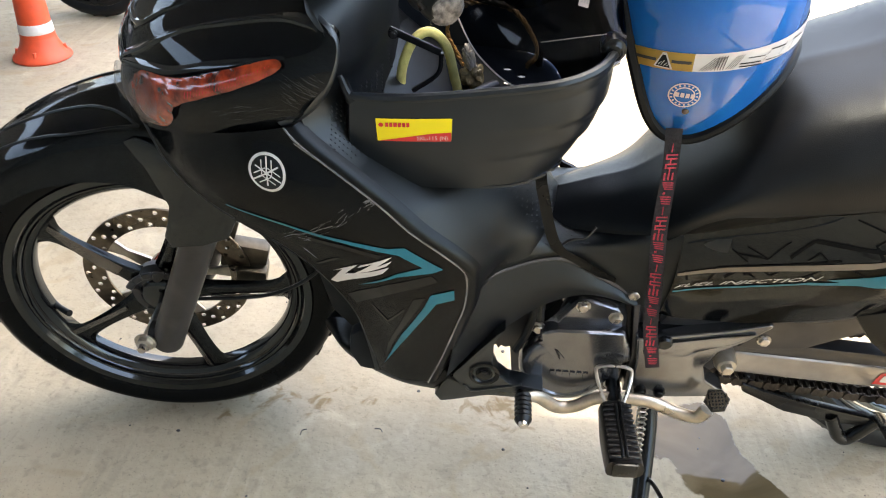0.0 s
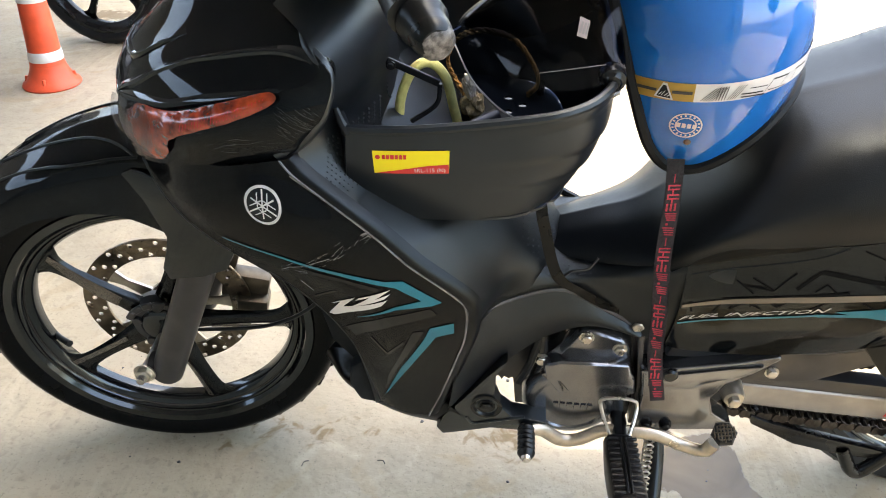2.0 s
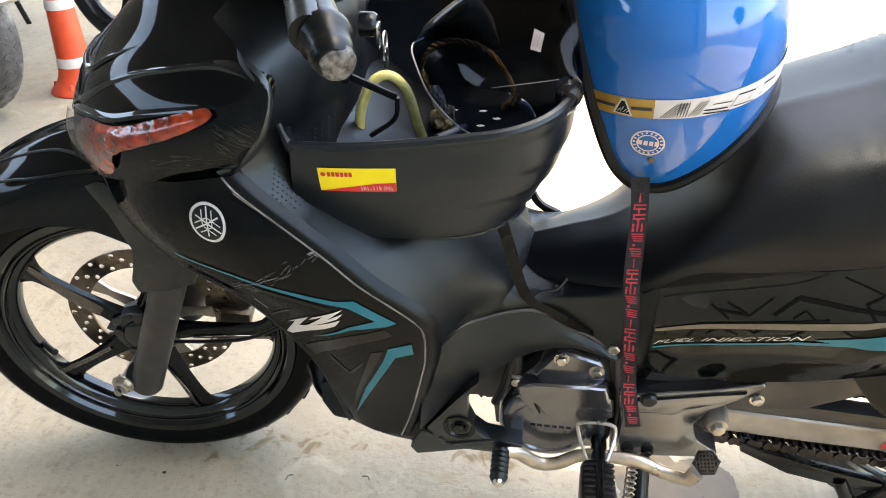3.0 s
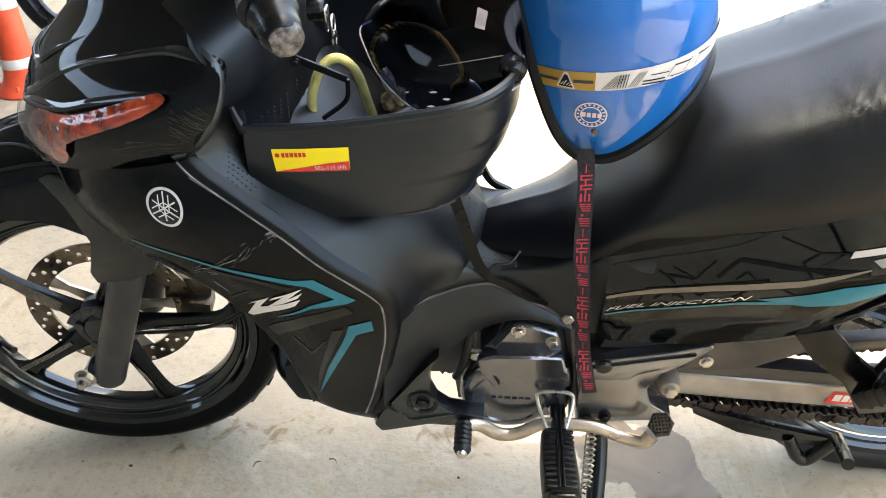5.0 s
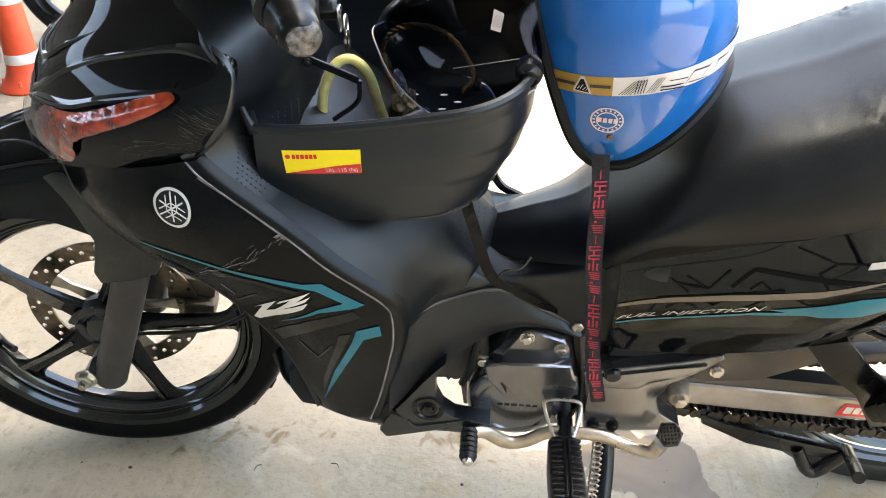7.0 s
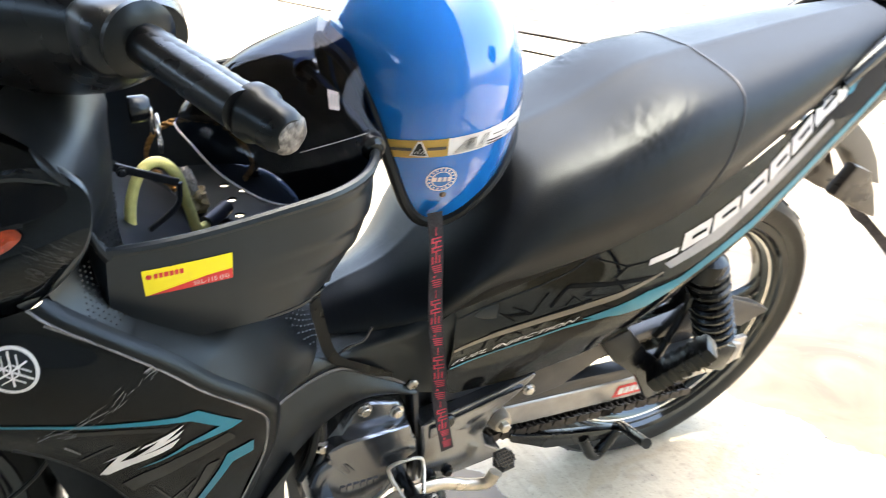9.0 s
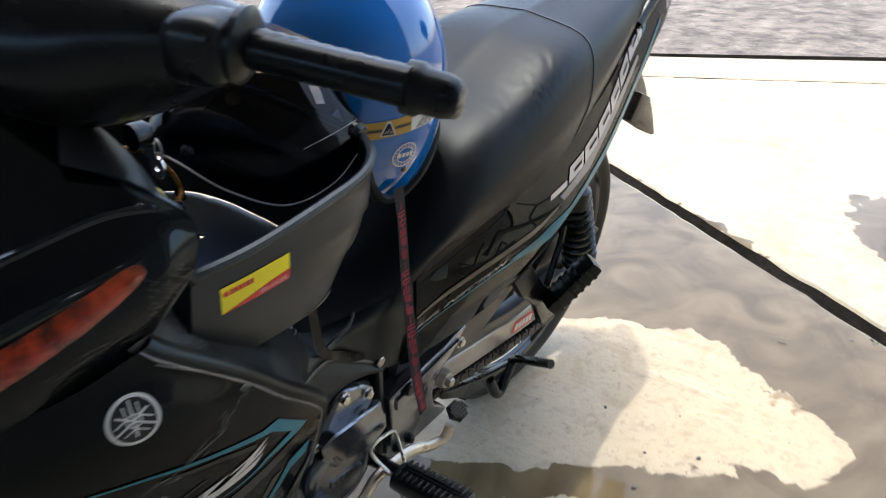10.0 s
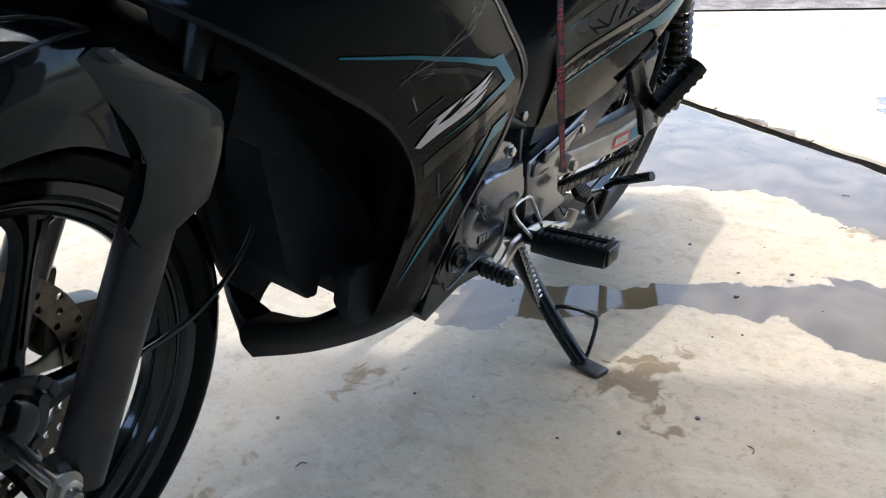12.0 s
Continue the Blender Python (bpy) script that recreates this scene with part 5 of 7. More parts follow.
part("pad_rib", rib, CALIPER, hp)
peg = loft([[(0.690, -0.145, 0.262), (0.722, -0.145, 0.262), (0.724, -0.145, 0.235), (0.688, -0.145, 0.235)], [(0.688, -0.20, 0.270), (0.726, -0.20, 0.270), (0.728, -0.20, 0.241), (0.686, -0.20, 0.241)],
            [(0.690, -0.258, 0.278), (0.728, -0.258, 0.278), (0.730, -0.258, 0.250), (0.688, -0.258, 0.250)]], 12, 16, close_v=True)
bmesh.ops.holes_fill(peg, edges=[e for e in peg.edges if e.is_boundary])
peg_ob = part("foot_peg", peg, RUBBER, bike, "ribbed black rubber foot peg")
pr = bmesh.new()
for i in range(11):
    y = -0.152 - 0.0098 * i
    for xx in (0.696, 0.720):
        box((0.016, 0.0042, 0.006), pose(xx, y, 0.2638 - 0.147 * (y + 0.15), 8, 0, 0), 0.0012, pr, 1)
for xx in (0.7055, 0.7115):
    box((0.003, 0.1, 0.005), pose(xx, -0.202, 0.2745, -8, 0, 0), 0.001, pr, 1)
part("peg_rib", pr, RUBBER, peg_ob)
part("peg_end", box((0.034, 0.006, 0.026), pose(0.709, -0.259, 0.264), 0.004), BLACKM, peg_ob)
part("peg_bar", tube([(0.71, -0.05, 0.235), (0.71, -0.15, 0.247)], 0.011, 12, smooth=False), BLACKM, bike)
loop = tube([(0.698, -0.15, 0.245), (0.680, -0.118, 0.285), (0.683, -0.115, 0.302), (0.720, -0.115, 0.302), (0.728, -0.12, 0.288), (0.716, -0.15, 0.255)], 0.0027, 8, 40)
part("peg_spring", loop, STEEL, bike, "bent wire peg loop")

stand = tube([(0.772, -0.065, 0.195), (0.774, -0.10, 0.145), (0.766, -0.165, 0.082), (0.756, -0.222, 0.037)], (0.0145, 0.0125), 14)
sd = part("side_stand", stand, BLACKM, bike, "black side stand resting on the floor")
ft = box((0.030, 0.056, 0.008), pose(0.757, -0.236, 0.0345, -LEAN, 0, -14), 0.0036, None, 3)
part("stand_foot", ft, FORK, sd, "worn steel stand foot")
part("stand_loop", tube([(0.768, -0.145, 0.100), (0.783, -0.172, 0.106), (0.796, -0.208, 0.102), (0.796, -0.220, 0.094), (0.782, -0.224, 0.066), (0.762, -0.226, 0.040)], 0.0034, 8, 40), BLACKM, sd)
coil = []
for i in range(90):
    a, u = i * 0.9, i / 89
    c = Vector((0.762, -0.085, 0.205)).lerp(Vector((0.755, -0.14, 0.115)), u)
    coil.append(c + Vector((math.cos(a) * 0.0075, 0, math.sin(a) * 0.0075)))
part("stand_spring", tube(coil, 0.0016, 5, len(coil), smooth=False), STEEL, sd)
cs = prism([(0.905, 0.228), (0.937, 0.214), (1.029, 0.185), (1.115, 0.163), (1.129, 0.158), (1.127, 0.144), (1.056, 0.150), (0.977, 0.171), (0.936, 0.195), (0.908, 0.210)], -0.068, -0.053, 0.004)
tube([(1.052, -0.064, 0.165), (1.062, -0.066, 0.145), (1.076, -0.068, 0.120), (1.092, -0.068, 0.118), (1.122, -0.066, 0.160)], 0.0105, 10, bm=cs)
tube([(1.117, -0.070, 0.172), (1.112, -0.085, 0.188), (1.094, -0.162, 0.228)], 0.0088, 12, smooth=False, bm=cs)
tube([(0.87, 0.055, 0.245), (0.92, 0.06, 0.222), (1.0, 0.066, 0.195), (1.085, 0.068, 0.13)], 0.014, 10, bm=cs)
tube([(0.918, -0.06, 0.218), (0.918, 0.06, 0.218)], 0.012, 10, smooth=False, bm=cs)
part("centre_stand", cs, BLACKM, bike, "folded black centre stand")

# ---- rear: swingarm, chain, shocks, pegs, silencer ----
for sgn in (-1, 1):
    sw = prism([(0.845, 0.315), (0.95, 0.306), (1.10, 0.294), (1.27, 0.300), (1.32, 0.303), (1.342, 0.295), (1.342, 0.261), (1.31, 0.247), (1.11, 0.250), (0.955, 0.262), (0.855, 0.272)], sgn * 0.060, sgn * 0.084, 0.006, seg=3)
    arm = part("swingarm", sw, SWING, bike, "silver painted swingarm")
    ax = bolt((WB + 0.012, sgn * 0.085, RR - 0.012), 0.014, 0.009, sgn)
    part("axle_nut", ax, STEEL, arm)
    part("chain_adjuster", box((0.03, 0.01, 0.05), pose(1.338, sgn * 0.074, 0.279), 0.003), STEEL, arm)
    if sgn < 0:
        tr_ = tree_of(arm)
        part("sticker", decal([[(1.075, 0.262), (1.145, 0.258), (1.148, 0.281), (1.083, 0.285)]], tr_, -1, 0.001, 2), RED, arm, "small red and white sticker with plain bars")
        part("sticker_mark", decal(bars(1.084, 0.267, 1.138, 0.264, 0.013, (1.2, 1, 1, 1, 1), 0.15), tr_, -1, 0.0018, 1), WHITE, arm)
        part("sticker", decal([[(1.148, 0.258), (1.19, 0.256), (1.195, 0.279), (1.152, 0.281)]], tr_, -1, 0.001, 2), TEAL, arm)
    part("arm_top", prism([(0.85, 0.327), (0.97, 0.326), (1.08, 0.316), (1.25, 0.314), (1.25, 0.297), (1.10, 0.291), (0.95, 0.303), (0.85, 0.312)], sgn * 0.056, sgn * 0.0815, 0.003), DARK, arm, "dark upper edge of the swingarm")
    sp0, sp1 = Vector((1.148, sgn * 0.122, 0.54)), Vector((1.238, sgn * 0.122, 0.33))
    sh_o = part("shock_absorber", tube([sp0, sp0.lerp(sp1, 0.5), sp1], 0.013, 14, smooth=False), BLACKM, bike, "black spring shock absorber")
    co = []
    for i in range(150):
        a, u = i * 0.4, 0.06 + 0.74 * i / 149
        co.append(sp0.lerp(sp1, u) + Vector((math.cos(a) * 0.026, math.sin(a) * 0.026, math.cos(a) * 0.011)))
    part("spring", tube(co, 0.0052, 7, len(co), smooth=False), BLACKM, sh_o)
    part("shock_cap", lathe([(0.0, -0.02), (0.029, -0.02), (0.03, 0.01), (0.018, 0.02), (0, 0.02)], 20, "z", sp0.lerp(sp1, 0.06)), BLACKM, sh_o)
    part("shock_foot", box((0.05, 0.03, 0.05), pose(1.236, sgn * 0.12, 0.335, 0, 23, 0), 0.008), BLACKM, sh_o)
    brk = prism([(0.985, 0.437), (1.032, 0.448), (1.052, 0.425), (1.075, 0.395), (1.125, 0.352), (1.135, 0.30), (1.099, 0.293), (1.066, 0.351), (1.019, 0.391)], sgn * 0.118, sgn * 0.132, 0.004)
    pg = part("peg_bracket", brk, BLACKM, bike, "black rear foot peg bracket")
    rod = tube([(1.10, sgn * 0.125, 0.36), (1.135, sgn * 0.122, 0.44), (1.145, sgn * 0.12, 0.47)], 0.006, 8)
    part("bracket_rod", rod, BLACKM, pg)
    pa, pb_ = Vector((1.086, sgn * 0.146, 0.352)), Vector((1.136, sgn * 0.186, 0.428))
    pm = Matrix.Translation((pa + pb_) / 2) @ (pb_ - pa).to_track_quat("X", "Z").to_matrix().to_4x4()
    rp = box(((pb_ - pa).length + 0.012, 0.042, 0.026), pm, 0.008, None, 2)
    rp_ob = part("rear_peg", rp, GRIPM, pg, "folded black rear foot peg")
    for q in range(6):
        part("peg_rib", box((0.0095, 0.0436, 0.0276), pm @ pose(-0.038 + 0.0152 * q, 0, 0), 0.0042, None, 2), GRIPM, rp_ob)

links = []
for i in range(34):
    u = i / 33
    links.append((0.865 + 0.40 * u, 0.229 - 0.046 * u + 0.018 * max(0.0, u - 0.6), math.degrees(math.atan2(0.044, 0.40))))
for i in range(34):
    u = i / 33
    links.append((0.865 + 0.38 * u, 0.318 + 0.045 * u, -6.8))
link_me = {}
for big in (0, 1):
    lk = bmesh.new()
    for s2 in (-1, 1):
        yy = s2 * (0.0075 if big else 0.0055)
        for q in (-1, 1):
            join(lk, lathe([(0, yy - 0.0009), (0.0056, yy - 0.0009), (0.0056, yy + 0.0009), (0, yy + 0.0009)], 10, "y", (q * 0.0055, 0, 0)))
        box((0.012, 0.0018, 0.0085), pose(0, yy, 0), 0.0, lk)
    join(lk, lathe([(0, -0.008), (0.0032, -0.008), (0.0032, 0.008), (0, 0.008)], 8, "y", (0.0055, 0, 0)))
    link_me[big] = mesh_of("chain_link", lk, CHAINM)
chain = new("drive_chain")
chain.parent, chain.empty_display_size = bike, 0.05
tagged(chain, "oily steel drive chain")
for i, (x, z, a) in enumerate(links):
    o = new("chain_link", link_me[i % 2])
    o.parent, o.matrix_local = chain, pose(x, -0.052, z, 0, a, 0) @ Matrix.Diagonal((1.0, 1.25, 1.5, 1.0))
part("sprocket", lathe([(0.03, -0.004), (0.074, -0.004), (0.074, 0.004), (0.03, 0.004)], 40, "y", (WB, -0.052, RR - 0.004), closed=True), CHAINM, bike, "rear chain sprocket")

sil = lathe([(0, 0.0), (0.03, 0.0), (0.042, 0.03), (0.05, 0.12), (0.052, 0.42), (0.046, 0.5), (0.02, 0.505), (0.018, 0.47), (0, 0.47)], 28, "x")
sil.transform(pose(0.90, 0.155, 0.25, 0, -12, -2))
sl = part("silencer", sil, SWING, bike, "grey exhaust silencer")
part("heat_shield", loft([[(0.98, 0.205, 0.30), (0.98, 0.19, 0.33), (0.98, 0.16, 0.335)], [(1.2, 0.215, 0.345), (1.2, 0.2, 0.385), (1.2, 0.165, 0.39)], [(1.36, 0.205, 0.375), (1.36, 0.195, 0.41), (1.36, 0.165, 0.42)]], 16, 8, 0.003), GREYP, sl)
part("exhaust_pipe", tube([(0.47, 0.03, 0.25), (0.50, 0.10, 0.20), (0.60, 0.145, 0.20), (0.80, 0.155, 0.23), (0.92, 0.155, 0.255)], 0.016, 12), STEEL, sl)
hug = loft([[(1.11, -0.06, 0.50), (1.115, 0, 0.515), (1.11, 0.06, 0.50)], [(1.02, -0.06, 0.42), (1.01, 0, 0.425), (1.02, 0.06, 0.42)], [(0.965, -0.06, 0.33), (0.95, 0, 0.33), (0.965, 0.06, 0.33)]], 16, 9, 0.003)
part("inner_mudguard", hug, DARK, bike, "black inner rear mudguard")
part("chain_guard", prism([(1.146, 0.352), (1.20, 0.398), (1.271, 0.405), (1.36, 0.366), (1.392, 0.345), (1.334, 0.326), (1.25, 0.352)], -0.074, -0.056, 0.005), FORK, bike, "grey guard beside the rear tyre")
plate = part("frame_plate", prism([(0.868, 0.335), (0.904, 0.388), (0.95, 0.42), (1.005, 0.438), (1.06, 0.44), (1.05, 0.385), (0.985, 0.352), (0.955, 0.336), (0.894, 0.331)], -0.097, -0.088, 0.004), FORK, bike, "dark grey frame plate above the swingarm")
part("plate_bolt", bolt((0.900, -0.0975, 0.352), 0.007, 0.005, -1), STEEL, plate)
part("chain_cover", prism([(0.86, 0.325), (0.95, 0.345), (1.10, 0.360), (1.22, 0.375), (1.22, 0.360), (1.10, 0.342), (0.95, 0.322)], -0.063, -0.04, 0.003), DARK, bike, "black chain cover")
part("frame_tube", tube([(0.74, -0.06, 0.45), (0.90, -0.085, 0.40), (1.03, -0.10, 0.44), (1.15, -0.105, 0.55), (1.35, -0.08, 0.68)], 0.016, 10), DARK, bike)
part("frame_tube", tube([(0.74, 0.06, 0.45), (0.90, 0.085, 0.40), (1.03, 0.10, 0.44), (1.15, 0.105, 0.55), (1.35, 0.08, 0.68)], 0.016, 10), DARK, bike)
part("battery_box", box((0.22, 0.15, 0.16), pose(0.86, 0, 0.47), 0.01), DARK, bike)
part("rear_frame", prism([(0.76, 0.36), (0.90, 0.36), (0.98, 0.40), (1.05, 0.46), (1.02, 0.50), (0.80, 0.46)], -0.085, -0.07, 0.003), DARK, bike)

# ---- side panels, tail, seat ----
def taper(p):
    """Draws the tail out backwards and in towards the middle."""
    x, y, z = p
    k = max(0.0, x - 1.1)
    return (x + 0.12 * k, y * (1 - 0.8 * k), z - 0.055 * k)


def taper2(pts):
    return [(taper((x, 0, z))[0], taper((x, 0, z))[2]) for x, z in pts]


SIDE = [[(0.755, -0.119, 0.578), (0.755, -0.119, 0.54), (0.755, -0.121, 0.490), (0.755, -0.112, 0.447), (0.752, -0.097, 0.392)],
        [(0.80, -0.128, 0.592), (0.80, -0.125, 0.548), (0.80, -0.128, 0.505), (0.80, -0.118, 0.455), (0.79, -0.100, 0.388)],
        [(0.92, -0.147, 0.606), (0.92, -0.15, 0.565), (0.92, -0.155, 0.526), (0.92, -0.142, 0.47), (0.90, -0.112, 0.40)],
        [(1.03, -0.150, 0.642), (1.03, -0.160, 0.595), (1.03, -0.169, 0.548), (1.03, -0.158, 0.50), (1.02, -0.135, 0.455)],
        [(1.17, -0.142, 0.702), (1.17, -0.154, 0.655), (1.17, -0.162, 0.602), (1.17, -0.154, 0.578), (1.17, -0.138, 0.562)],
        [(1.31, -0.120, 0.775), (1.31, -0.134, 0.735), (1.31, -0.144, 0.692), (1.31, -0.136, 0.672), (1.31, -0.12, 0.66)],
        [(1.45, -0.085, 0.848), (1.455, -0.098, 0.81), (1.46, -0.108, 0.768), (1.46, -0.1, 0.752), (1.46, -0.085, 0.745)]]
SIDE = [[taper(p) for p in c] for c in SIDE]
for sgn in (-1, 1):
    sp = part("side_panel", loft(SIDE if sgn < 0 else flip(SIDE), 70, 36, 0.003), GLOSS, bike, "glossy black side panel with teal stripe and plain grey bars")
    pt = tree_of(sp)
    part("stripe", decal([[(0.921, 0.515), (0.97, 0.532), (1.007, 0.547), (1.06, 0.558), (1.06, 0.543), (1.014, 0.520), (0.975, 0.513)], taper2([(1.06, 0.558), (1.17, 0.614), (1.30, 0.702), (1.42, 0.775), (1.42, 0.767), (1.30, 0.691), (1.17, 0.600), (1.06, 0.543)])], pt, sgn, 0.0012, 6), TEAL, sp, "teal stripe")
    part("stripe", decal([bar_poly(0.758, 0.449, 0.823, 0.473, 0.0028), bar_poly(0.823, 0.473, 0.903, 0.504, 0.0032), bar_poly(0.903, 0.504, 0.985, 0.522, 0.005)], pt, sgn, 0.0012, 3), TEAL, sp, "thin teal line")
    part("stripe", decal([[(0.757, 0.487), (0.814, 0.509), (0.873, 0.5275), (0.929, 0.542), (0.965, 0.551), (1.03, 0.572), (1.03, 0.570), (0.965, 0.543), (0.929, 0.5335), (0.873, 0.519), (0.814, 0.501), (0.757, 0.482)]], pt, sgn, 0.0012, 5), GOLD_SHEEN, sp, "pale gold line painting the ground's reflection on the panel")
    base = spline([taper(p) for p in ((1.006, 0, 0.583), (1.075, 0, 0.600), (1.14, 0, 0.630), (1.20, 0, 0.672), (1.25, 0, 0.713), (1.318, 0, 0.766))], 57)
    for q in range(7):
        i0 = q * 8
        p, r = base[i0], base[i0 + 7]
        d_ = (r - p).normalized()
        up_ = Vector((-d_.z, 0, d_.x))
        part("name_bar", decal(bars(p.x, p.z, r.x, r.z, 0.008 if q == 0 else 0.021, (1,), 0.55), pt, sgn, 0.0016, 4), GREYP, sp, "silver-grey slanted bars in place of a name")
        if q:
            m0, m1 = p.lerp(r, 0.3) + up_ * 0.008 + d_ * 0.005, p.lerp(r, 0.85) + up_ * 0.008 + d_ * 0.005
            part("name_slit", decal(bars(m0.x, m0.z, m1.x, m1.z, 0.0045, (1,), 0.55), pt, sgn, 0.0022, 3), VINYLG, sp)
    part("name_bar", decal([taper2([(1.03, 0.582), (1.10, 0.608), (1.30, 0.735), (1.305, 0.728), (1.12, 0.60), (1.04, 0.574)])], pt, sgn, 0.0012, 5), GREYD, sp)
    part("number_bar", decal(bars(1.320, 0.744, 1.360, 0.765, 0.012, (0.5, 0.5, 1), 0.4, 0.3), pt, sgn, 0.0016, 2), WHITE, sp)
    part("round_mark", decal([disc_poly(1.372, 0.776, 0.011, 14)], pt, sgn, 0.0016, 1), TEAL, sp)
    if sgn < 0:
        part("lettering", decal(lettering("FUEL INJECTION", 0.758, 0.4565, 0.919, 0.5155, 0.6, 0.42), pt, -1, 0.0016, 0), GREYP, sp, "pale italic words fuel injection")
    cre = []
    for p in spline([(0.737, 0, 0.526), (0.825, 0, 0.559), (0.889, 0, 0.585), (0.928, 0, 0.610)], 24):
        hh, nn, _, _ = pt.ray_cast(Vector((p.x, sgn * 2, p.z)), Vector((0, -sgn, 0)))
        if hh:
            cre.append(hh)
    part("panel_crease", tube(cre, 0.0011, 6, len(cre), smooth=False), GLOSS, sp)
    gr = [bar_poly(*q, w) for q, w in (((0.897, 0.567, 0.876, 0.539), 0.004), ((0.897, 0.567, 0.949, 0.564), 0.006), ((0.949, 0.564, 1.03, 0.567), 0.005), ((0.828, 0.543, 0.853, 0.532), 0.002), ((0.872, 0.560, 0.853, 0.532), 0.002), ((0.853, 0.532, 0.82, 0.531), 0.003), ((0.812, 0.536, 0.832, 0.522), 0.0022), ((0.906, 0.552, 0.895, 0.540), 0.0022), ((0.906, 0.552, 0.917, 0.543), 0.002), ((0.962, 0.570, 0.974, 0.552), 0.0035), ((0.933, 0.602, 0.976, 0.586), 0.002), ((0.976, 0.586, 0.960, 0.571), 0.0025), ((0.976, 0.586, 1.007, 0.589), 0.002),
                                       ((0.766, 0.493, 0.770, 0.476), 0.0025), ((0.795, 0.479, 0.802, 0.503), 0.0025), ((0.802, 0.503, 0.783, 0.488), 0.0015), ((0.812, 0.490, 0.826, 0.508), 0.003), ((0.826, 0.508, 0.845, 0.499), 0.002), ((0.845, 0.517, 0.861, 0.507), 0.0025), ((0.861, 0.507, 0.872, 0.522), 0.002), ((0.832, 0.500, 0.845, 0.517), 0.002), ((0.895, 0.512, 0.912, 0.530), 0.002), ((0.94, 0.538, 0.962, 0.528), 0.0018), ((0.80, 0.505, 0.93, 0.546), 0.003))]
    part("lattice_graphic", decal(gr, pt, sgn, 0.0009, 3), VINYLG, sp, "dark satin lattice graphic")
    if sgn < 0:
        part("seat_hook", tube([(0.612, sgn * 0.09, 0.497), (0.622, sgn * 0.104, 0.519), (0.640, sgn * 0.107, 0.526), (0.651, sgn * 0.105, 0.541)], 0.0017, 6), DARK, bike)

SEAT = [[(0.594, -0.045, 0.472), (0.590, -0.047, 0.497), (0.592, -0.03, 0.514), (0.594, 0, 0.523)],
        [(0.65, -0.063, 0.482), (0.648, -0.064, 0.512), (0.65, -0.038, 0.533), (0.65, 0, 0.542)],
        [(0.715, -0.098, 0.505), (0.715, -0.094, 0.536), (0.715, -0.05, 0.560), (0.715, 0, 0.568)],
        [(0.785, -0.133, 0.580), (0.783, -0.133, 0.605), (0.785, -0.085, 0.630), (0.785, 0, 0.636)],
        [(0.85, -0.144, 0.597), (0.85, -0.146, 0.648), (0.85, -0.105, 0.694), (0.85, 0, 0.708)],
        [(0.96, -0.150, 0.617), (0.96, -0.154, 0.675), (0.96, -0.118, 0.735), (0.96, 0, 0.748)],
        [(1.06, -0.149, 0.645), (1.06, -0.152, 0.705), (1.06, -0.116, 0.775), (1.06, 0, 0.790)],
        [(1.17, -0.140, 0.702), (1.17, -0.143, 0.745), (1.17, -0.108, 0.795), (1.17, 0, 0.812)],
        [(1.30, -0.118, 0.768), (1.30, -0.12, 0.797), (1.30, -0.09, 0.826), (1.30, 0, 0.838)],
        [(1.43, -0.078, 0.836), (1.435, -0.078, 0.848), (1.435, -0.05, 0.856), (1.435, 0, 0.862)]]
SEAT = [[taper(p) for p in c] for c in SEAT]
seat_bm = loft(SEAT, 170, 44, mirror=True)
for v in seat_bm.verts:
    c = v.co
    if c.z > 0.64 and 0.9 < c.x < 1.14:
        k = math.exp(-((c.x - 1.0) / 0.08) ** 2) * math.exp(-((abs(c.y) - 0.105) / 0.032) ** 2)
        w_ = math.sin(c.x * 300 + c.y * 170 + 4 * noise.noise(c * 22))
        c.z += 0.0024 * k * (1 - 2 * abs(w_) ** 0.7)
bmesh.ops.holes_fill(seat_bm, edges=[e for e in seat_bm.edges if e.is_boundary])
seat = part("seat", seat_bm, VINYL, bike, "black vinyl dual seat with stitched seam and creases")
seam_l = [(1.075, -0.151, 0.652), (1.11, -0.149, 0.71), (1.135, -0.132, 0.768), (1.142, -0.10, 0.797), (1.142, 0, 0.811), (1.142, 0.10, 0.797), (1.135, 0.132, 0.768), (1.11, 0.149, 0.71), (1.075, 0.151, 0.652)]
stree = tree_of(seat)
sm_pts = []
for p in spline(seam_l, 60):
    h, nrm, _, _ = stree.find_nearest(p)
    sm_pts.append(h)
part("seam", tube(sm_pts, 0.0016, 6, len(sm_pts), smooth=False), DARK, seat, "stitched seam")
tail = loft([[taper(p) for p in c] for c in [[(1.44, -0.09, 0.83), (1.45, -0.05, 0.862), (1.45, 0, 0.868)], [(1.50, -0.075, 0.81), (1.51, -0.045, 0.845), (1.515, 0, 0.85)], [(1.53, -0.04, 0.775), (1.54, -0.02, 0.785), (1.545, 0, 0.788)], [(1.49, -0.075, 0.745), (1.49, -0.04, 0.738), (1.49, 0, 0.735)], [(1.40, -0.10, 0.70), (1.40, -0.05, 0.69), (1.40, 0, 0.69)]]], 24, 12, 0.003, mirror=True)
part("tail_cover", tail, GLOSS, bike, "black tail cover")
lampb = loft([[taper(p) for p in c] for c in [[(1.462, -0.096, 0.822), (1.50, -0.085, 0.815), (1.53, -0.055, 0.79)], [(1.468, -0.102, 0.795), (1.505, -0.09, 0.79), (1.538, -0.055, 0.775)], [(1.466, -0.1, 0.765), (1.498, -0.088, 0.76), (1.52, -0.06, 0.755)]]], 10, 12, 0.004)
part("tail_lamp", lampb, CLEAR, bike, "clear tail lamp lens")
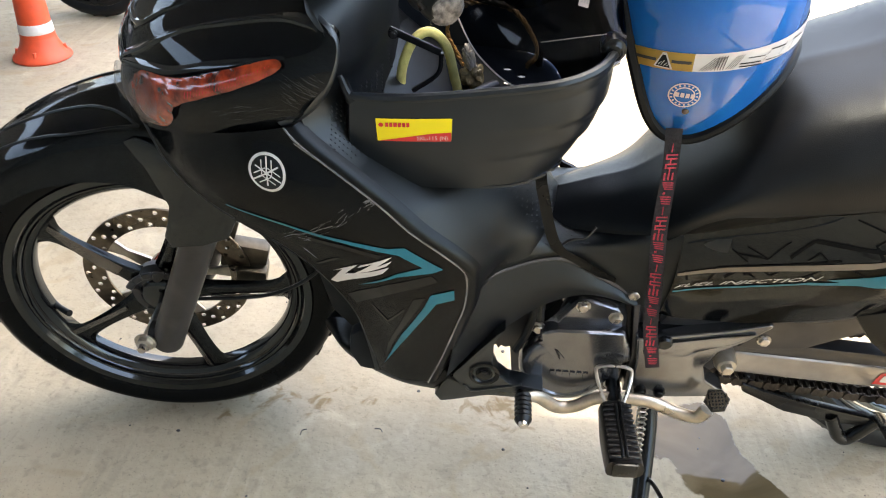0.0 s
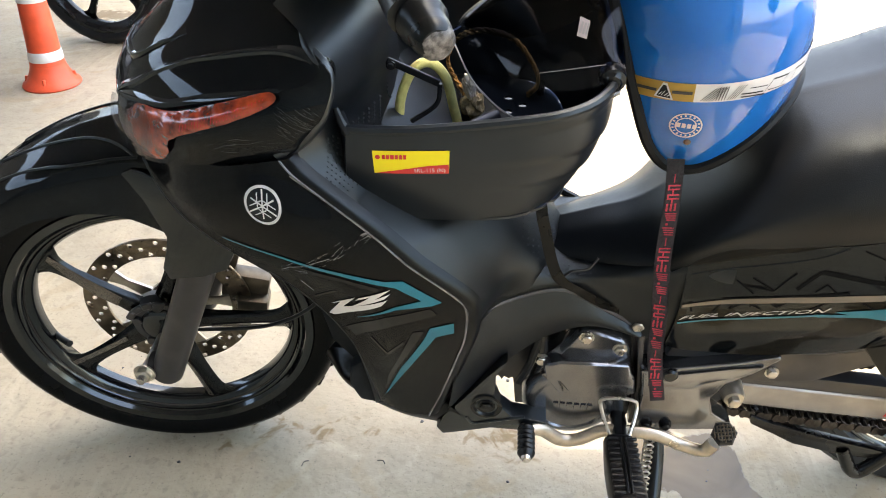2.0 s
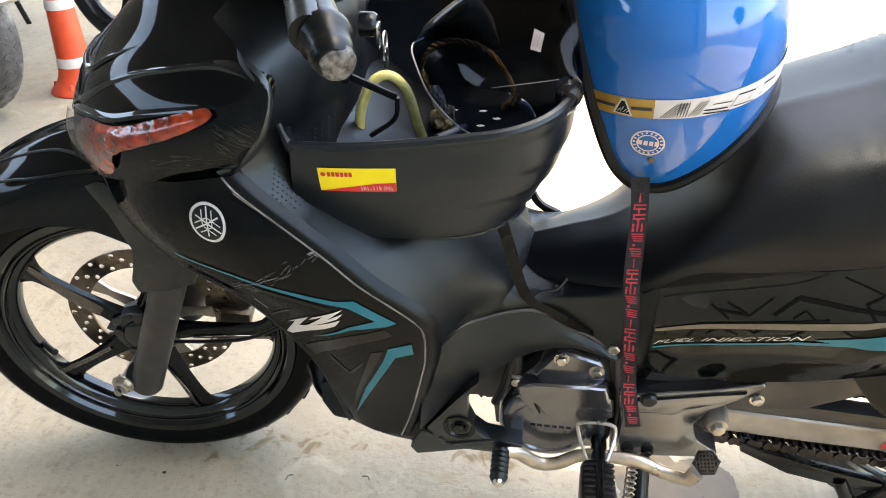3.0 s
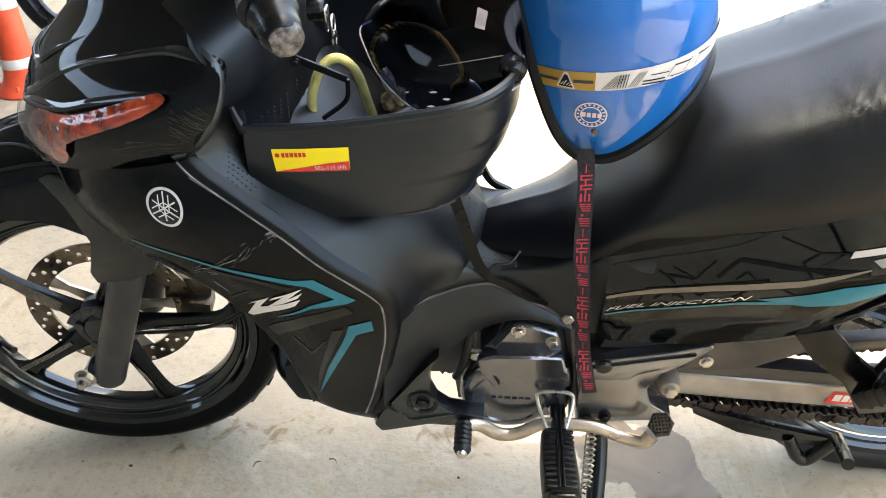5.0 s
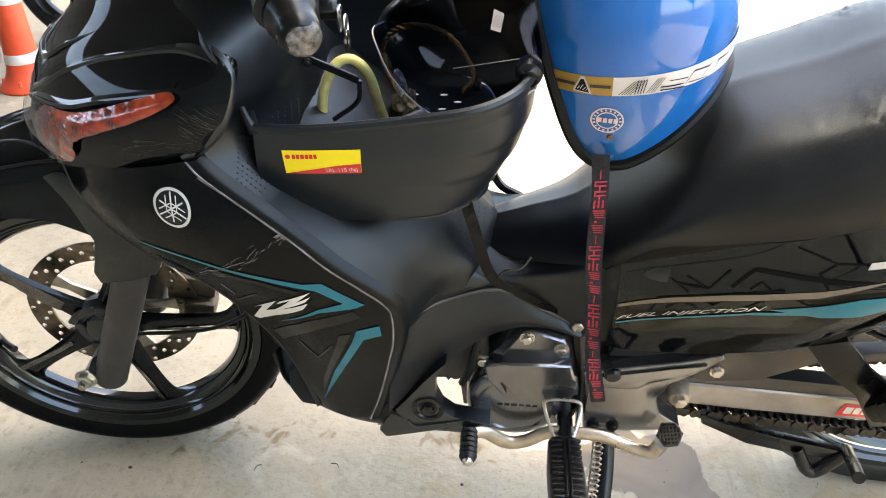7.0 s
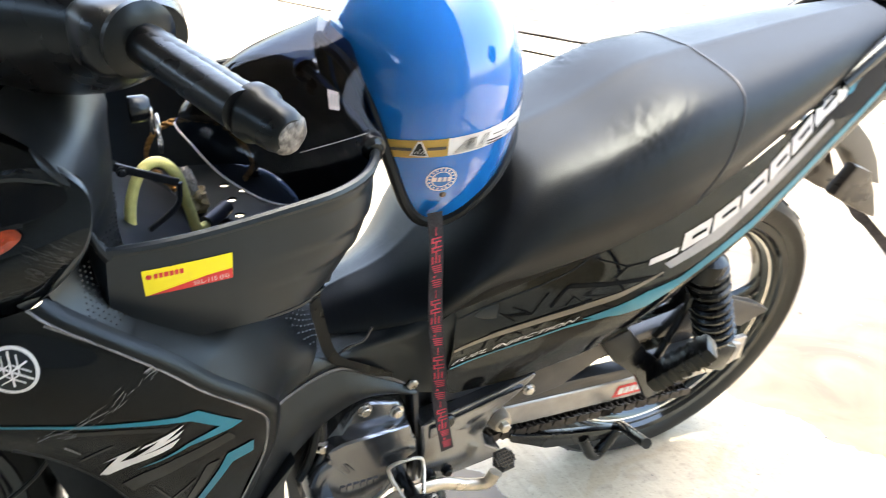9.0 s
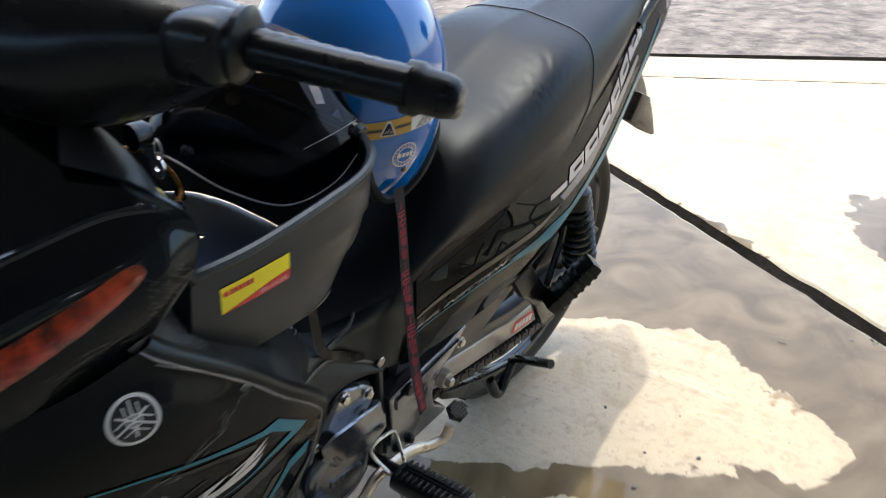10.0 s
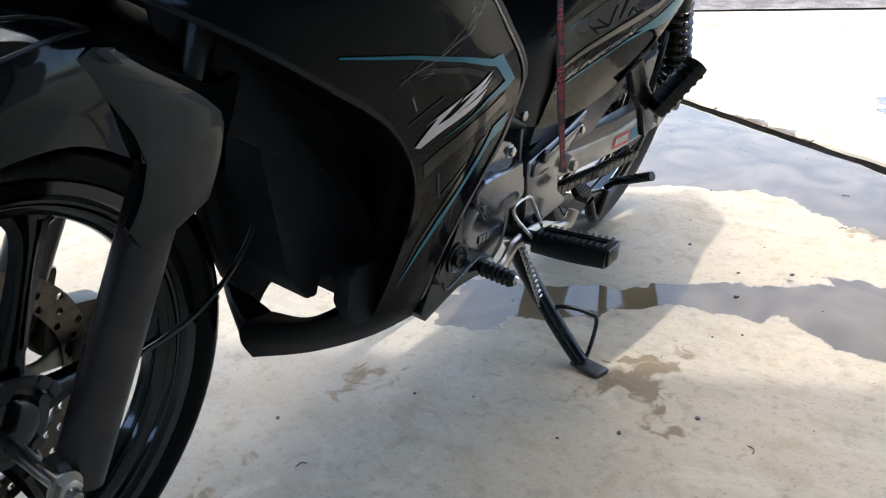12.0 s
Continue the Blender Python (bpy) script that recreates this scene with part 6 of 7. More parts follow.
for y in (-0.09, 0.09):
    part("grab_rail", tube([taper(p) for p in ((1.32, y * 1.25, 0.775), (1.40, y * 1.22, 0.835), (1.47, y, 0.87), (1.50, y * 0.5, 0.882), (1.505, 0, 0.884))], 0.011, 10), BLACKM, bike, "black grab rail")
rm = prism([(1.42, 0.655), (1.50, 0.665), (1.565, 0.615), (1.603, 0.573), (1.638, 0.517), (1.585, 0.535), (1.52, 0.60)], -0.025, 0.02, 0.006)
part("rear_mudguard", rm, DARK, bike, "black rear mudguard")
for sgn in (-1, 1):
    f = prism([(1.458, 0.550), (1.493, 0.600), (1.533, 0.582), (1.565, 0.537), (1.596, 0.480), (1.536, 0.508)], sgn * 0.03 - 0.012, sgn * 0.055 - 0.012, 0.008)
    part("rear_turn_signal", f, SMOKED, bike, "smoky brown rear turn signal")

# ---- handlebar ----
hb = loft([[(0.385, -0.20, 0.962), (0.405, -0.20, 0.968), (0.425, -0.20, 0.962), (0.433, -0.20, 0.945), (0.425, -0.20, 0.925), (0.402, -0.20, 0.918), (0.382, -0.20, 0.926), (0.376, -0.20, 0.945)],
           [(0.35, -0.15, 0.968), (0.39, -0.15, 0.98), (0.43, -0.15, 0.97), (0.445, -0.15, 0.942), (0.43, -0.15, 0.90), (0.39, -0.15, 0.888), (0.35, -0.15, 0.905), (0.335, -0.15, 0.94)],
           [(0.31, -0.09, 0.975), (0.37, -0.09, 1.0), (0.43, -0.09, 0.985), (0.45, -0.09, 0.94), (0.43, -0.09, 0.88), (0.38, -0.09, 0.862), (0.31, -0.09, 0.88), (0.285, -0.09, 0.93)],
           [(0.28, 0, 0.99), (0.35, 0, 1.02), (0.43, 0, 1.0), (0.455, 0, 0.945), (0.43, 0, 0.87), (0.38, 0, 0.852), (0.30, 0, 0.87), (0.255, 0, 0.93)]], 20, 32, close_v=True)
hb2 = hb.copy()
bmesh.ops.scale(hb2, vec=(1, -1, 1), verts=hb2.verts)
join(hb, hb2)
bmesh.ops.remove_doubles(hb, verts=hb.verts, dist=1e-5)
bmesh.ops.holes_fill(hb, edges=[e for e in hb.edges if e.is_boundary])
bar_m = pose(0.40, 0, 0.9, 0, 0, STEER) @ pose(-0.40, 0, -0.9)
hb.transform(bar_m)
bars_ob = part("handlebar_cover", hb, BLACKM, bike, "black handlebar cover")
for sgn in (-1, 1):
    gp = tube([(0.412, sgn * 0.195, 0.948), (0.46, sgn * 0.335, 0.94)], 0.0142, 18, smooth=False)
    prof = [(0.017, -0.012), (0.028, -0.006), (0.029, 0.0), (0.0235, 0.004)] + [(0.0152 if i % 2 else 0.0144, 0.006 + i * 0.006) for i in range(18)] + [(0.015, 0.118), (0.0192, 0.121), (0.0196, 0.131), (0.0165, 0.135), (0.0160, 0.15), (0.0140, 0.158), (0.0105, 0.161), (0, 0.161)]
    g = lathe(prof, 26, "x")
    d = Vector((0.482 - 0.422, sgn * (0.361 - 0.222), 0.933 - 0.948))
    g.transform(Matrix.Translation((0.420, sgn * 0.215, 0.948)) @ d.to_track_quat("X", "Z").to_matrix().to_4x4())
    part("grip", join(gp, g), GRIPM, bars_ob, "black ribbed rubber grip with a worn end")
    pod = box((0.058, 0.055, 0.054), pose(0.405, sgn * 0.19, 0.945, 0, 0, sgn * -18), 0.0235, None, 5)
    part("switch_pod", pod, BLACKM, bars_ob)
    scrape = lathe([(0, 0.0020), (0.006, 0.0019), (0.0098, 0.0012), (0.0122, -0.0008), (0.0138, -0.0028)], 26, "x", (0, 0.0012, -0.0015))
    for v in scrape.verts:
        v.co *= 1 + 0.1 * noise.noise(v.co * 160 + Vector((sgn, 0, 0)))
        v.co.x += 0.0012 * noise.noise(v.co * 260)
    cap = part("bar_cap", scrape, SCRAPED, bars_ob, "scraped pale bar end")
    cap.matrix_local = Matrix.Translation(Vector((0.420, sgn * 0.215, 0.948)) + d.normalized() * 0.161) @ d.to_track_quat("X", "Z").to_matrix().to_4x4()
scr = bolt((0.385, -0.098, 0.872), 0.006, 0.003, -1)
part("cover_screw", scr, BLACKM, bars_ob)
lv = tube([(0.43, 0.2, 0.935), (0.40, 0.28, 0.925), (0.41, 0.37, 0.918)], 0.006, 8)
part("brake_lever", lv, ALLOY, bars_ob, "bright front brake lever")
clip = box((0.064, 0.0035, 0.0085), Matrix.Translation((0.428, -0.06, 0.7595)) @ Vector((0.056, 0.0, -0.026)).to_track_quat("X", "Z").to_matrix().to_4x4(), 0.0015)
bolt((0.405, -0.071, 0.772), 0.004, 0.003, -1, clip)
tube([(0.458, -0.06, 0.746), (0.453, -0.06, 0.72), (0.424, -0.06, 0.697)], 0.003, 6, bm=clip)
part("bag_hook", clip, RUBBER, bike, "black luggage hook")
keyb = lathe([(0.0115, -0.0012), (0.0115, 0.0012), (0.004, 0.0012), (0.004, -0.0012)], 20, "x", (0.446, -0.045, 0.785), closed=True)
box((0.0035, 0.017, 0.026), pose(0.44, -0.045, 0.81), 0.003, keyb)
key = part("key", keyb, ALLOY, bike, "bright ignition key with ring")
part("key_ring", tube([(0.446, -0.045 + 0.009 * math.cos(a), 0.803 + 0.011 * math.sin(a)) for a in (i * math.pi / 6 for i in range(12))], 0.0012, 6, 36, closed=True), STEEL, key)
part("ignition_lock", lathe([(0, 0.008), (0.010, 0.008), (0.013, 0.004), (0.013, -0.01)], 20, "x", (0.432, -0.045, 0.822)), BLACKM, bike)

# ---- luggage basket bolted behind the leg shield ----
RIM = [(0.374, -0.184, 0.757), (0.44, -0.186, 0.759), (0.53, -0.182, 0.768), (0.59, -0.174, 0.775), (0.628, -0.148, 0.781), (0.647, -0.095, 0.783), (0.651, 0, 0.784)]
FOOT = [(0.375, -0.170, 0.640), (0.44, -0.172, 0.640), (0.50, -0.172, 0.641), (0.556, -0.166, 0.643), (0.597, -0.135, 0.645), (0.617, -0.075, 0.646), (0.622, 0, 0.646)]


def ring_of(side):
    back = [(x, -y, z) for x, y, z in reversed(side[:-1])]
    a, b = side[0], back[-1]
    return spline(side, 30) + spline([side[-1]] + back, 30)[1:] + [Vector((a[0] - 0.035, y, a[2])) for y in (b[1] * 0.5, 0, a[1] * 0.5)]


rt, rb = ring_of(RIM), ring_of(FOOT)
levels = []
for i in range(25):
    u = i / 24
    step = 0.0035 * sum(1 for q in (0.12, 0.4, 0.66) if u > q)
    ring = []
    for a, b in zip(rt, rb):
        p = a.lerp(b, u)
        e_ = max(0.0, min(1.0, (p.x - 0.5) / 0.1))
        h_ = a.lerp(b, u + (u ** 1.9 - u) * e_)
        p = Vector((h_.x, h_.y, p.z))
        c = Vector((0.51, 0, p.z))
        k = max(0.0, min(1.0, (p.x - 0.5) / 0.08))
        out = (p - c).normalized()
        ring.append(p + out * (0.007 * math.sin(math.pi * u) - step * k))
    levels.append(ring)
bk_bm = grid(levels, close_v=True)
bmesh.ops.recalc_face_normals(bk_bm, faces=bk_bm.faces)
bmesh.ops.solidify(bk_bm, geom=list(bk_bm.faces), thickness=0.0032)
basket = part("basket", bk_bm, BASKET, bike, "black moulded plastic luggage basket with a yellow sticker")
part("basket_rim", tube(rt, 0.0052, 8, closed=True, smooth=False), BASKET, basket, "rolled rim of the basket")
FOOT_C = Vector((0.50, 0.0, 0.0))
edge_pts = sorted((math.atan2(p.y, p.x - FOOT_C.x), math.hypot(p.x - FOOT_C.x, p.y)) for p in levels[-1])
edge_a, edge_r = [a for a, _ in edge_pts], [r for _, r in edge_pts]


def reach(x, y):
    """How far the basket's foot reaches from its middle towards a point."""
    return float(np.interp(math.atan2(y, x - FOOT_C.x), edge_a, edge_r, period=2 * math.pi))


fl = bmesh.new()
nxx, nyy = 13, 18
for i in range(nxx):
    for j in range(nyy):
        cx, cy, h = 0.373 + 0.019 * (i + 0.5), -0.171 + 0.019 * (j + 0.5), 0.0095
        if math.hypot(cx - FOOT_C.x, cy) > reach(cx, cy) + 0.009:
            continue
        sq = [(cx + sx * h, cy + sy * h, 0.643) for sx, sy in ((-1, -1), (0, -1), (1, -1), (1, 0), (1, 1), (0, 1), (-1, 1), (-1, 0))]
        hole = i in (4, 6, 8) and j in (10, 12, 14) or (i, j) in ((5, 13), (7, 11), (9, 13))
        vo = [fl.verts.new(p) for p in sq]
        if hole:
            r = 0.006
            vi = [fl.verts.new((cx + r * math.cos(a), cy + r * math.sin(a), 0.643)) for a in (math.radians(225 + 45 * k) for k in range(8))]
            for k in range(8):
                fl.faces.new((vo[k], vo[(k + 1) % 8], vi[(k + 1) % 8], vi[k]))
        else:
            fl.faces.new(vo)
bmesh.ops.remove_doubles(fl, verts=fl.verts, dist=1e-4)
for v in fl.verts:
    d = math.hypot(v.co.x - FOOT_C.x, v.co.y)
    k = min(1.0, (reach(v.co.x, v.co.y) + 0.001) / max(d, 1e-6))
    v.co.x, v.co.y = FOOT_C.x + (v.co.x - FOOT_C.x) * k, v.co.y * k
bmesh.ops.solidify(fl, geom=list(fl.faces), thickness=0.003)
part("basket_floor", fl, BASKET, basket, "basket floor with drain holes")
part("basket_horn", tube([(0.376, -0.183, 0.752), (0.370, -0.182, 0.762), (0.364, -0.178, 0.777)], (0.006, 0.003), 8), RUBBER, basket)
btree = tree_of(basket)
part("sticker", decal([[(0.400, 0.7075), (0.477, 0.7105), (0.478, 0.7375), (0.399, 0.7345)]], btree, -1, 0.0009, 4), YELLOW, basket, "yellow and red sticker")
part("sticker_band", decal([[(0.400, 0.7075), (0.477, 0.7105), (0.477, 0.7215), (0.455, 0.7190), (0.43, 0.7140)]], btree, -1, 0.0013, 4), RED, basket)
part("sticker_text", decal(lettering("SRL-115 (N)", 0.4415, 0.7110, 0.4735, 0.7126), btree, -1, 0.0017, 0), WHITE, basket, "white model lettering")
part("sticker_mark", decal([disc_poly(0.4045, 0.7278, 0.0026, 12)] + bars(0.409, 0.7255, 0.434, 0.7265, 0.0050, (1, 1, 1.2, 1, 1, 1), 0.05, 0.35), btree, -1, 0.0017, 0), RED, basket, "plain red bars in place of a name")
for sgn in (-1, 1):
    st_ = loft([[(x - (0.0065 if sgn < 0 else 0.005), sgn * y, z - 0.002) for x, y, z in pts] for pts in ([(0.576, 0.122, 0.63), (0.583, 0.104, 0.585), (0.604, 0.098, 0.505), (0.640, 0.096, 0.474), (0.714, 0.087, 0.419)],)]
               + [[(x + (0.0065 if sgn < 0 else 0.005), sgn * y, z + 0.004) for x, y, z in pts] for pts in ([(0.576, 0.122, 0.63), (0.583, 0.104, 0.585), (0.604, 0.098, 0.505), (0.640, 0.096, 0.474), (0.714, 0.087, 0.419)],)], 4, 50, 0.003)
    if sgn > 0:
        st_ = tube([(0.576, 0.122, 0.66), (0.583, 0.104, 0.585), (0.606, 0.098, 0.512), (0.644, 0.096, 0.484), (0.716, 0.087, 0.43)], 0.006, 8, 40)
    part("basket_strut", st_, BLACKM, basket, "black flat steel strut")
    part("strut_bolt", bolt((0.715, sgn * 0.09, 0.421), 0.008, 0.006, sgn), STEEL, bike)

# ---- helmet resting on the seat ----
HC = Vector((0.742, -0.006, 0.806))
bike_m = pose(0, 0.003, 0, LEAN, 0, 0)
helmet = thing("helmet", "glossy blue open-face helmet with smoked visor resting on the seat", "helmet", bike_m)


def hpt(phi, z, off=0.0):
    """A point of the shell; phi in degrees from the brow, z the height in the leaning frame."""
    dz = z - HC.z
    k = math.sqrt(max(0.0, 1 - (dz / (0.136 if dz > 0 else 0.2)) ** 2))
    a = radians(phi)
    return Vector((HC.x - math.cos(a) * k * (0.116 + off), HC.y - math.sin(a) * k * (0.122 + off), z + off * dz / 0.16))


LOW = [(0, 0.852), (22, 0.846), (36, 0.82), (44.5, 0.782), (51.5, 0.74), (56.5, 0.706), (63, 0.682), (72, 0.669), (84, 0.667), (98, 0.674), (118, 0.70), (140, 0.732), (160, 0.752), (180, 0.758)]


def low_z(phi):
    """Height of the shell's edge, smooth from key to key."""
    p = abs((phi + 180) % 360 - 180)
    k = max(i for i in range(len(LOW) - 1) if LOW[i][0] <= p)
    (a, za), (b, zb) = LOW[k], LOW[k + 1]
    ma = 0.0 if k == 0 else (zb - LOW[k - 1][1]) / (b - LOW[k - 1][0])
    mb = 0.0 if k + 2 >= len(LOW) else (LOW[k + 2][1] - za) / (LOW[k + 2][0] - a)
    u, h = (p - a) / (b - a), b - a
    return za * (1 + 2 * u) * (1 - u) ** 2 + h * ma * u * (1 - u) ** 2 + zb * u * u * (3 - 2 * u) + h * mb * u * u * (u - 1)


NPH = 96
sh_rows = []
for i in range(NPH):
    ph = i * 360 / NPH
    zl = low_z(ph)
    tl = math.asin(max(-1, min(1, (zl - HC.z) / (0.136 if zl > HC.z else 0.2))))
    row = []
    for j in range(29):
        th = tl + (math.pi / 2 - tl) * j / 28
        z = HC.z + math.sin(th) * (0.1359 if th > 0 else 0.2)
        row.append(hpt(ph, z))
    sh_rows.append(row)
shell_bm = grid(sh_rows, close_u=True)
bmesh.ops.remove_doubles(shell_bm, verts=shell_bm.verts, dist=1e-4)
bmesh.ops.recalc_face_normals(shell_bm, faces=shell_bm.faces)
bmesh.ops.solidify(shell_bm, geom=list(shell_bm.faces), thickness=0.004)
shell = part("shell", shell_bm, BLUE, helmet, "glossy blue shell")
lin_rows = [[HC + (p - HC) * 0.93 + Vector((0.004, 0, -0.003)) for p in r] for r in sh_rows]
lin = grid(lin_rows, close_u=True)
bmesh.ops.remove_doubles(lin, verts=lin.verts, dist=1e-4)
part("lining", lin, LINING, helmet, "black padded lining")
part("edge_trim", tube([hpt(i * 3, low_z(i * 3), 0.001) for i in range(120)], 0.0068, 8, 240, closed=True), EDGE, helmet, "black rubber edge trim")


def band(p0, p1, zfun, h, off, n=30):
    return grid([[hpt(p0 + (p1 - p0) * i / n, zfun(p0 + (p1 - p0) * i / n) + h * (j / 3 - 0.5), off) for j in range(4)] for i in range(n + 1)])


def band_z(p):
    return 0.771 + 0.00018 * (abs(p) - 50)


for sgn in (-1, 1):
    part("band", band(sgn * 43, sgn * 80, band_z, 0.021, 0.0009), GOLD, shell, "gold band")
    part("band", band(sgn * 80, sgn * 180, band_z, 0.021, 0.0009), WHITE, shell, "white band with plain grey bars")
    part("band_line", band(sgn * 48, sgn * 61, band_z, 0.0035, 0.0015), DARK, shell)
    part("band_line", band(sgn * 69, sgn * 79, band_z, 0.0035, 0.0015), DARK, shell)
    for wd, low_, high_, off, mt in ((3.4, -0.0085, 0.0095, 0.0015, WHITE), (2.5, -0.007, 0.007, 0.0019, EDGE)):
        part("band_mark", grid([[hpt(sgn * (65 + (q - 1.5) * wd * (1 - 0.8 * j / 3)), band_z(65) + low_ + (high_ - low_) * j / 3, off) for j in range(4)] for q in range(4)]), mt, shell)
    for q in range(4):
        part("band_mark", grid([[hpt(sgn * (62.2 + q * 1.5 + 1.6 * j / 3 + 0.45 * i), band_z(65) - 0.005 + (0.004 + 0.002 * (q == 1)) * j / 3, 0.0023) for j in range(4)] for i in range(2)]), WHITE, shell)
    for a0, lean, wd, lo_, hi_ in [(83 + 1.35 * q, 7.0, 0.42, -0.0085, 0.0075) for q in range(5)] + [(90.5 + 1.35 * q, 1.2, 0.42, -0.0085, 0.0075) for q in range(4)] + [(96 + 1.2 * q, 5.0, 0.35, -0.0085, 0.0075) for q in range(4)] + [(103, 13, 0.3, -0.008, -0.0065), (103, 12, 0.3, -0.0045, -0.003), (107, 10, 0.3, 0.001, 0.002), (116, 4, 0.35, -0.007, 0.006), (120, 10, 0.3, 0.004, 0.0055), (118, 12, 0.3, -0.007, -0.006), (126, 5, 0.35, -0.006, 0.006), (134, 4, 0.35, -0.007, 0.006), (136, 10, 0.3, 0.003, 0.0045), (146, 4, 0.35, -0.007, 0.006)]:
        if hi_ - lo_ < 0.002:
            hb_ = [[hpt(sgn * (a0 + lean * i / 5), band_z(a0) + lo_ + (hi_ - lo_) * j / 3, 0.0016) for j in range(4)] for i in range(6)]
        else:
            hb_ = [[hpt(sgn * (a0 + lean * j / 3 + wd * i), band_z(a0) + lo_ + (hi_ - lo_) * j / 3, 0.0016) for j in range(4)] for i in range(2)]
        part("band_bar", grid(hb_), EDGE, shell)
    htree = tree_of(shell)
    bx, bz, r = 0.721, 0.735, 0.0165
    ringp = [[(bx + q * math.cos(a), bz + q * math.sin(a)) for q, a in ((r, a0), (r, a1), (r * 0.9, a1), (r * 0.9, a0))] for a0, a1 in ((2 * math.pi * i / 24, 2 * math.pi * (i + 1) / 24) for i in range(24))]
    ringp += [[(bx + q * math.cos(a), bz + q * math.sin(a)) for q, a in ((r * 0.66, a0), (r * 0.66, a1), (r * 0.58, a1), (r * 0.58, a0))] for a0, a1 in ((2 * math.pi * i / 24, 2 * math.pi * (i + 1) / 24) for i in range(24))]
    ringp += [bar_poly(bx + r * 0.72 * math.cos(a), bz + r * 0.72 * math.sin(a), bx + r * 0.86 * math.cos(a), bz + r * 0.86 * math.sin(a), 0.0018) for a in (i * math.pi / 9 for i in range(18))]
    ringp += bars(bx - 0.0105, bz - 0.003, bx + 0.0105, bz - 0.003, 0.006, (1.3, 1, 1, 1), 0.0, 0.35)
    part("badge", decal(ringp, htree, sgn, 0.0013, 0), WHITE, shell, "round pale badge with plain bars")
    rv = lathe([(0, -0.0022), (0.0028, -0.0018), (0.0042, 0.0)], 14, "y")
    h, nrm, _, _ = htree.ray_cast(Vector((0.727, sgn * 2, 0.712)), Vector((0, -sgn, 0)))
    rv.transform(Matrix.Translation(h) @ (Matrix.Identity(4) if sgn < 0 else Matrix.Rotation(math.pi, 4, "Z")))
    part("rivet", rv, CALIPER, shell, "dull brass rivet")
    pv = lathe([(0, -0.008), (0.007, -0.0075), (0.0095, -0.004), (0.013, -0.003), (0.0145, 0.004), (0.0145, 0.012)], 24, "y")
    pv.transform(Matrix.Translation((0.640, HC.y + sgn * 0.112, 0.785)) @ (Matrix.Identity(4) if sgn < 0 else Matrix.Rotation(math.pi, 4, "Z")))
    part("visor_pivot", pv, BLACKM, helmet, "visor pivot screw")


def arc(pts):
    full = [(x, y, z) for x, y, z in pts] + [(x, 2 * HC.y - y, z) for x, y, z in reversed(pts[:-1])]
    return full


lo_arc = arc([(0.648, -0.122, 0.772), (0.60, -0.123, 0.742), (0.546, -0.109, 0.731), (0.50, -0.076, 0.752), (0.475, -0.036, 0.777), (0.468, HC.y, 0.782)])
mi_arc = arc([(0.650, -0.122, 0.784), (0.60, -0.1225, 0.772), (0.545, -0.109, 0.768), (0.508, -0.075, 0.784), (0.490, -0.036, 0.801), (0.484, HC.y, 0.805)])
up_arc = arc([(0.652, -0.112, 0.797), (0.626, -0.108, 0.808), (0.590, -0.100, 0.816), (0.562, -0.072, 0.832), (0.547, -0.036, 0.842), (0.541, HC.y, 0.845)])
br_arc = arc([hpt(43, 0.80, 0.006), hpt(38, 0.826, 0.006), hpt(32, 0.849, 0.008), hpt(24, 0.866, 0.009), hpt(12, 0.871, 0.009), hpt(0, 0.873, 0.009)])
vis = loft([lo_arc, mi_arc, up_arc, br_arc], 22, 70)
visor = part("visor", vis, VISOR, helmet, "dark smoked visor")
part("visor_edge", tube(lo_arc[:7], 0.0011, 6, 60), EDGE_GLINT, visor, "cut edge painted pale as a highlight")
vt = tree_of(visor)
part("visor_label", decal([[(0.601, 0.822), (0.611, 0.820), (0.614, 0.834), (0.604, 0.837)]], vt, -1, 0.0012, 1), LABELM, visor, "small pale label")
part("visor_label_mark", decal(bars(0.603, 0.8245, 0.611, 0.823, 0.009, (1, 1, 1), 0.15, 0.5), vt, -1, 0.0018, 0), GREYD, visor)
# A thin grey line paints a glint across the visor.
glint_pts = [(0.565, -0.117, 0.79), (0.60, -0.1255, 0.800), (0.63, -0.127, 0.806)]
part("visor_glint", tube(glint_pts, 0.0005, 5), GREYD, visor, "thin pale glint painted on the visor")

strap_c = spline([(0.719, -0.112, 0.69), (0.722, -0.118, 0.64), (0.722, -0.128, 0.56), (0.728, -0.137, 0.48), (0.731, -0.145, 0.42), (0.744, -0.152, 0.345)], 60)
rows = []
for i, p in enumerate(strap_c):
    tw = radians(8 * math.sin(i * 0.13))
    d = Vector((math.cos(tw), math.sin(tw), 0)) * 0.0095
    rows.append([p - d, p - d * 0.33, p + d * 0.33, p + d])
sb = grid(rows)
bmesh.ops.solidify(sb, geom=list(sb.faces), thickness=0.0016)
strap = part("chin_strap", sb, STRAP, helmet, "woven black chin strap with red marks")
stp = tree_of(strap)
marks = []
u = 0.672
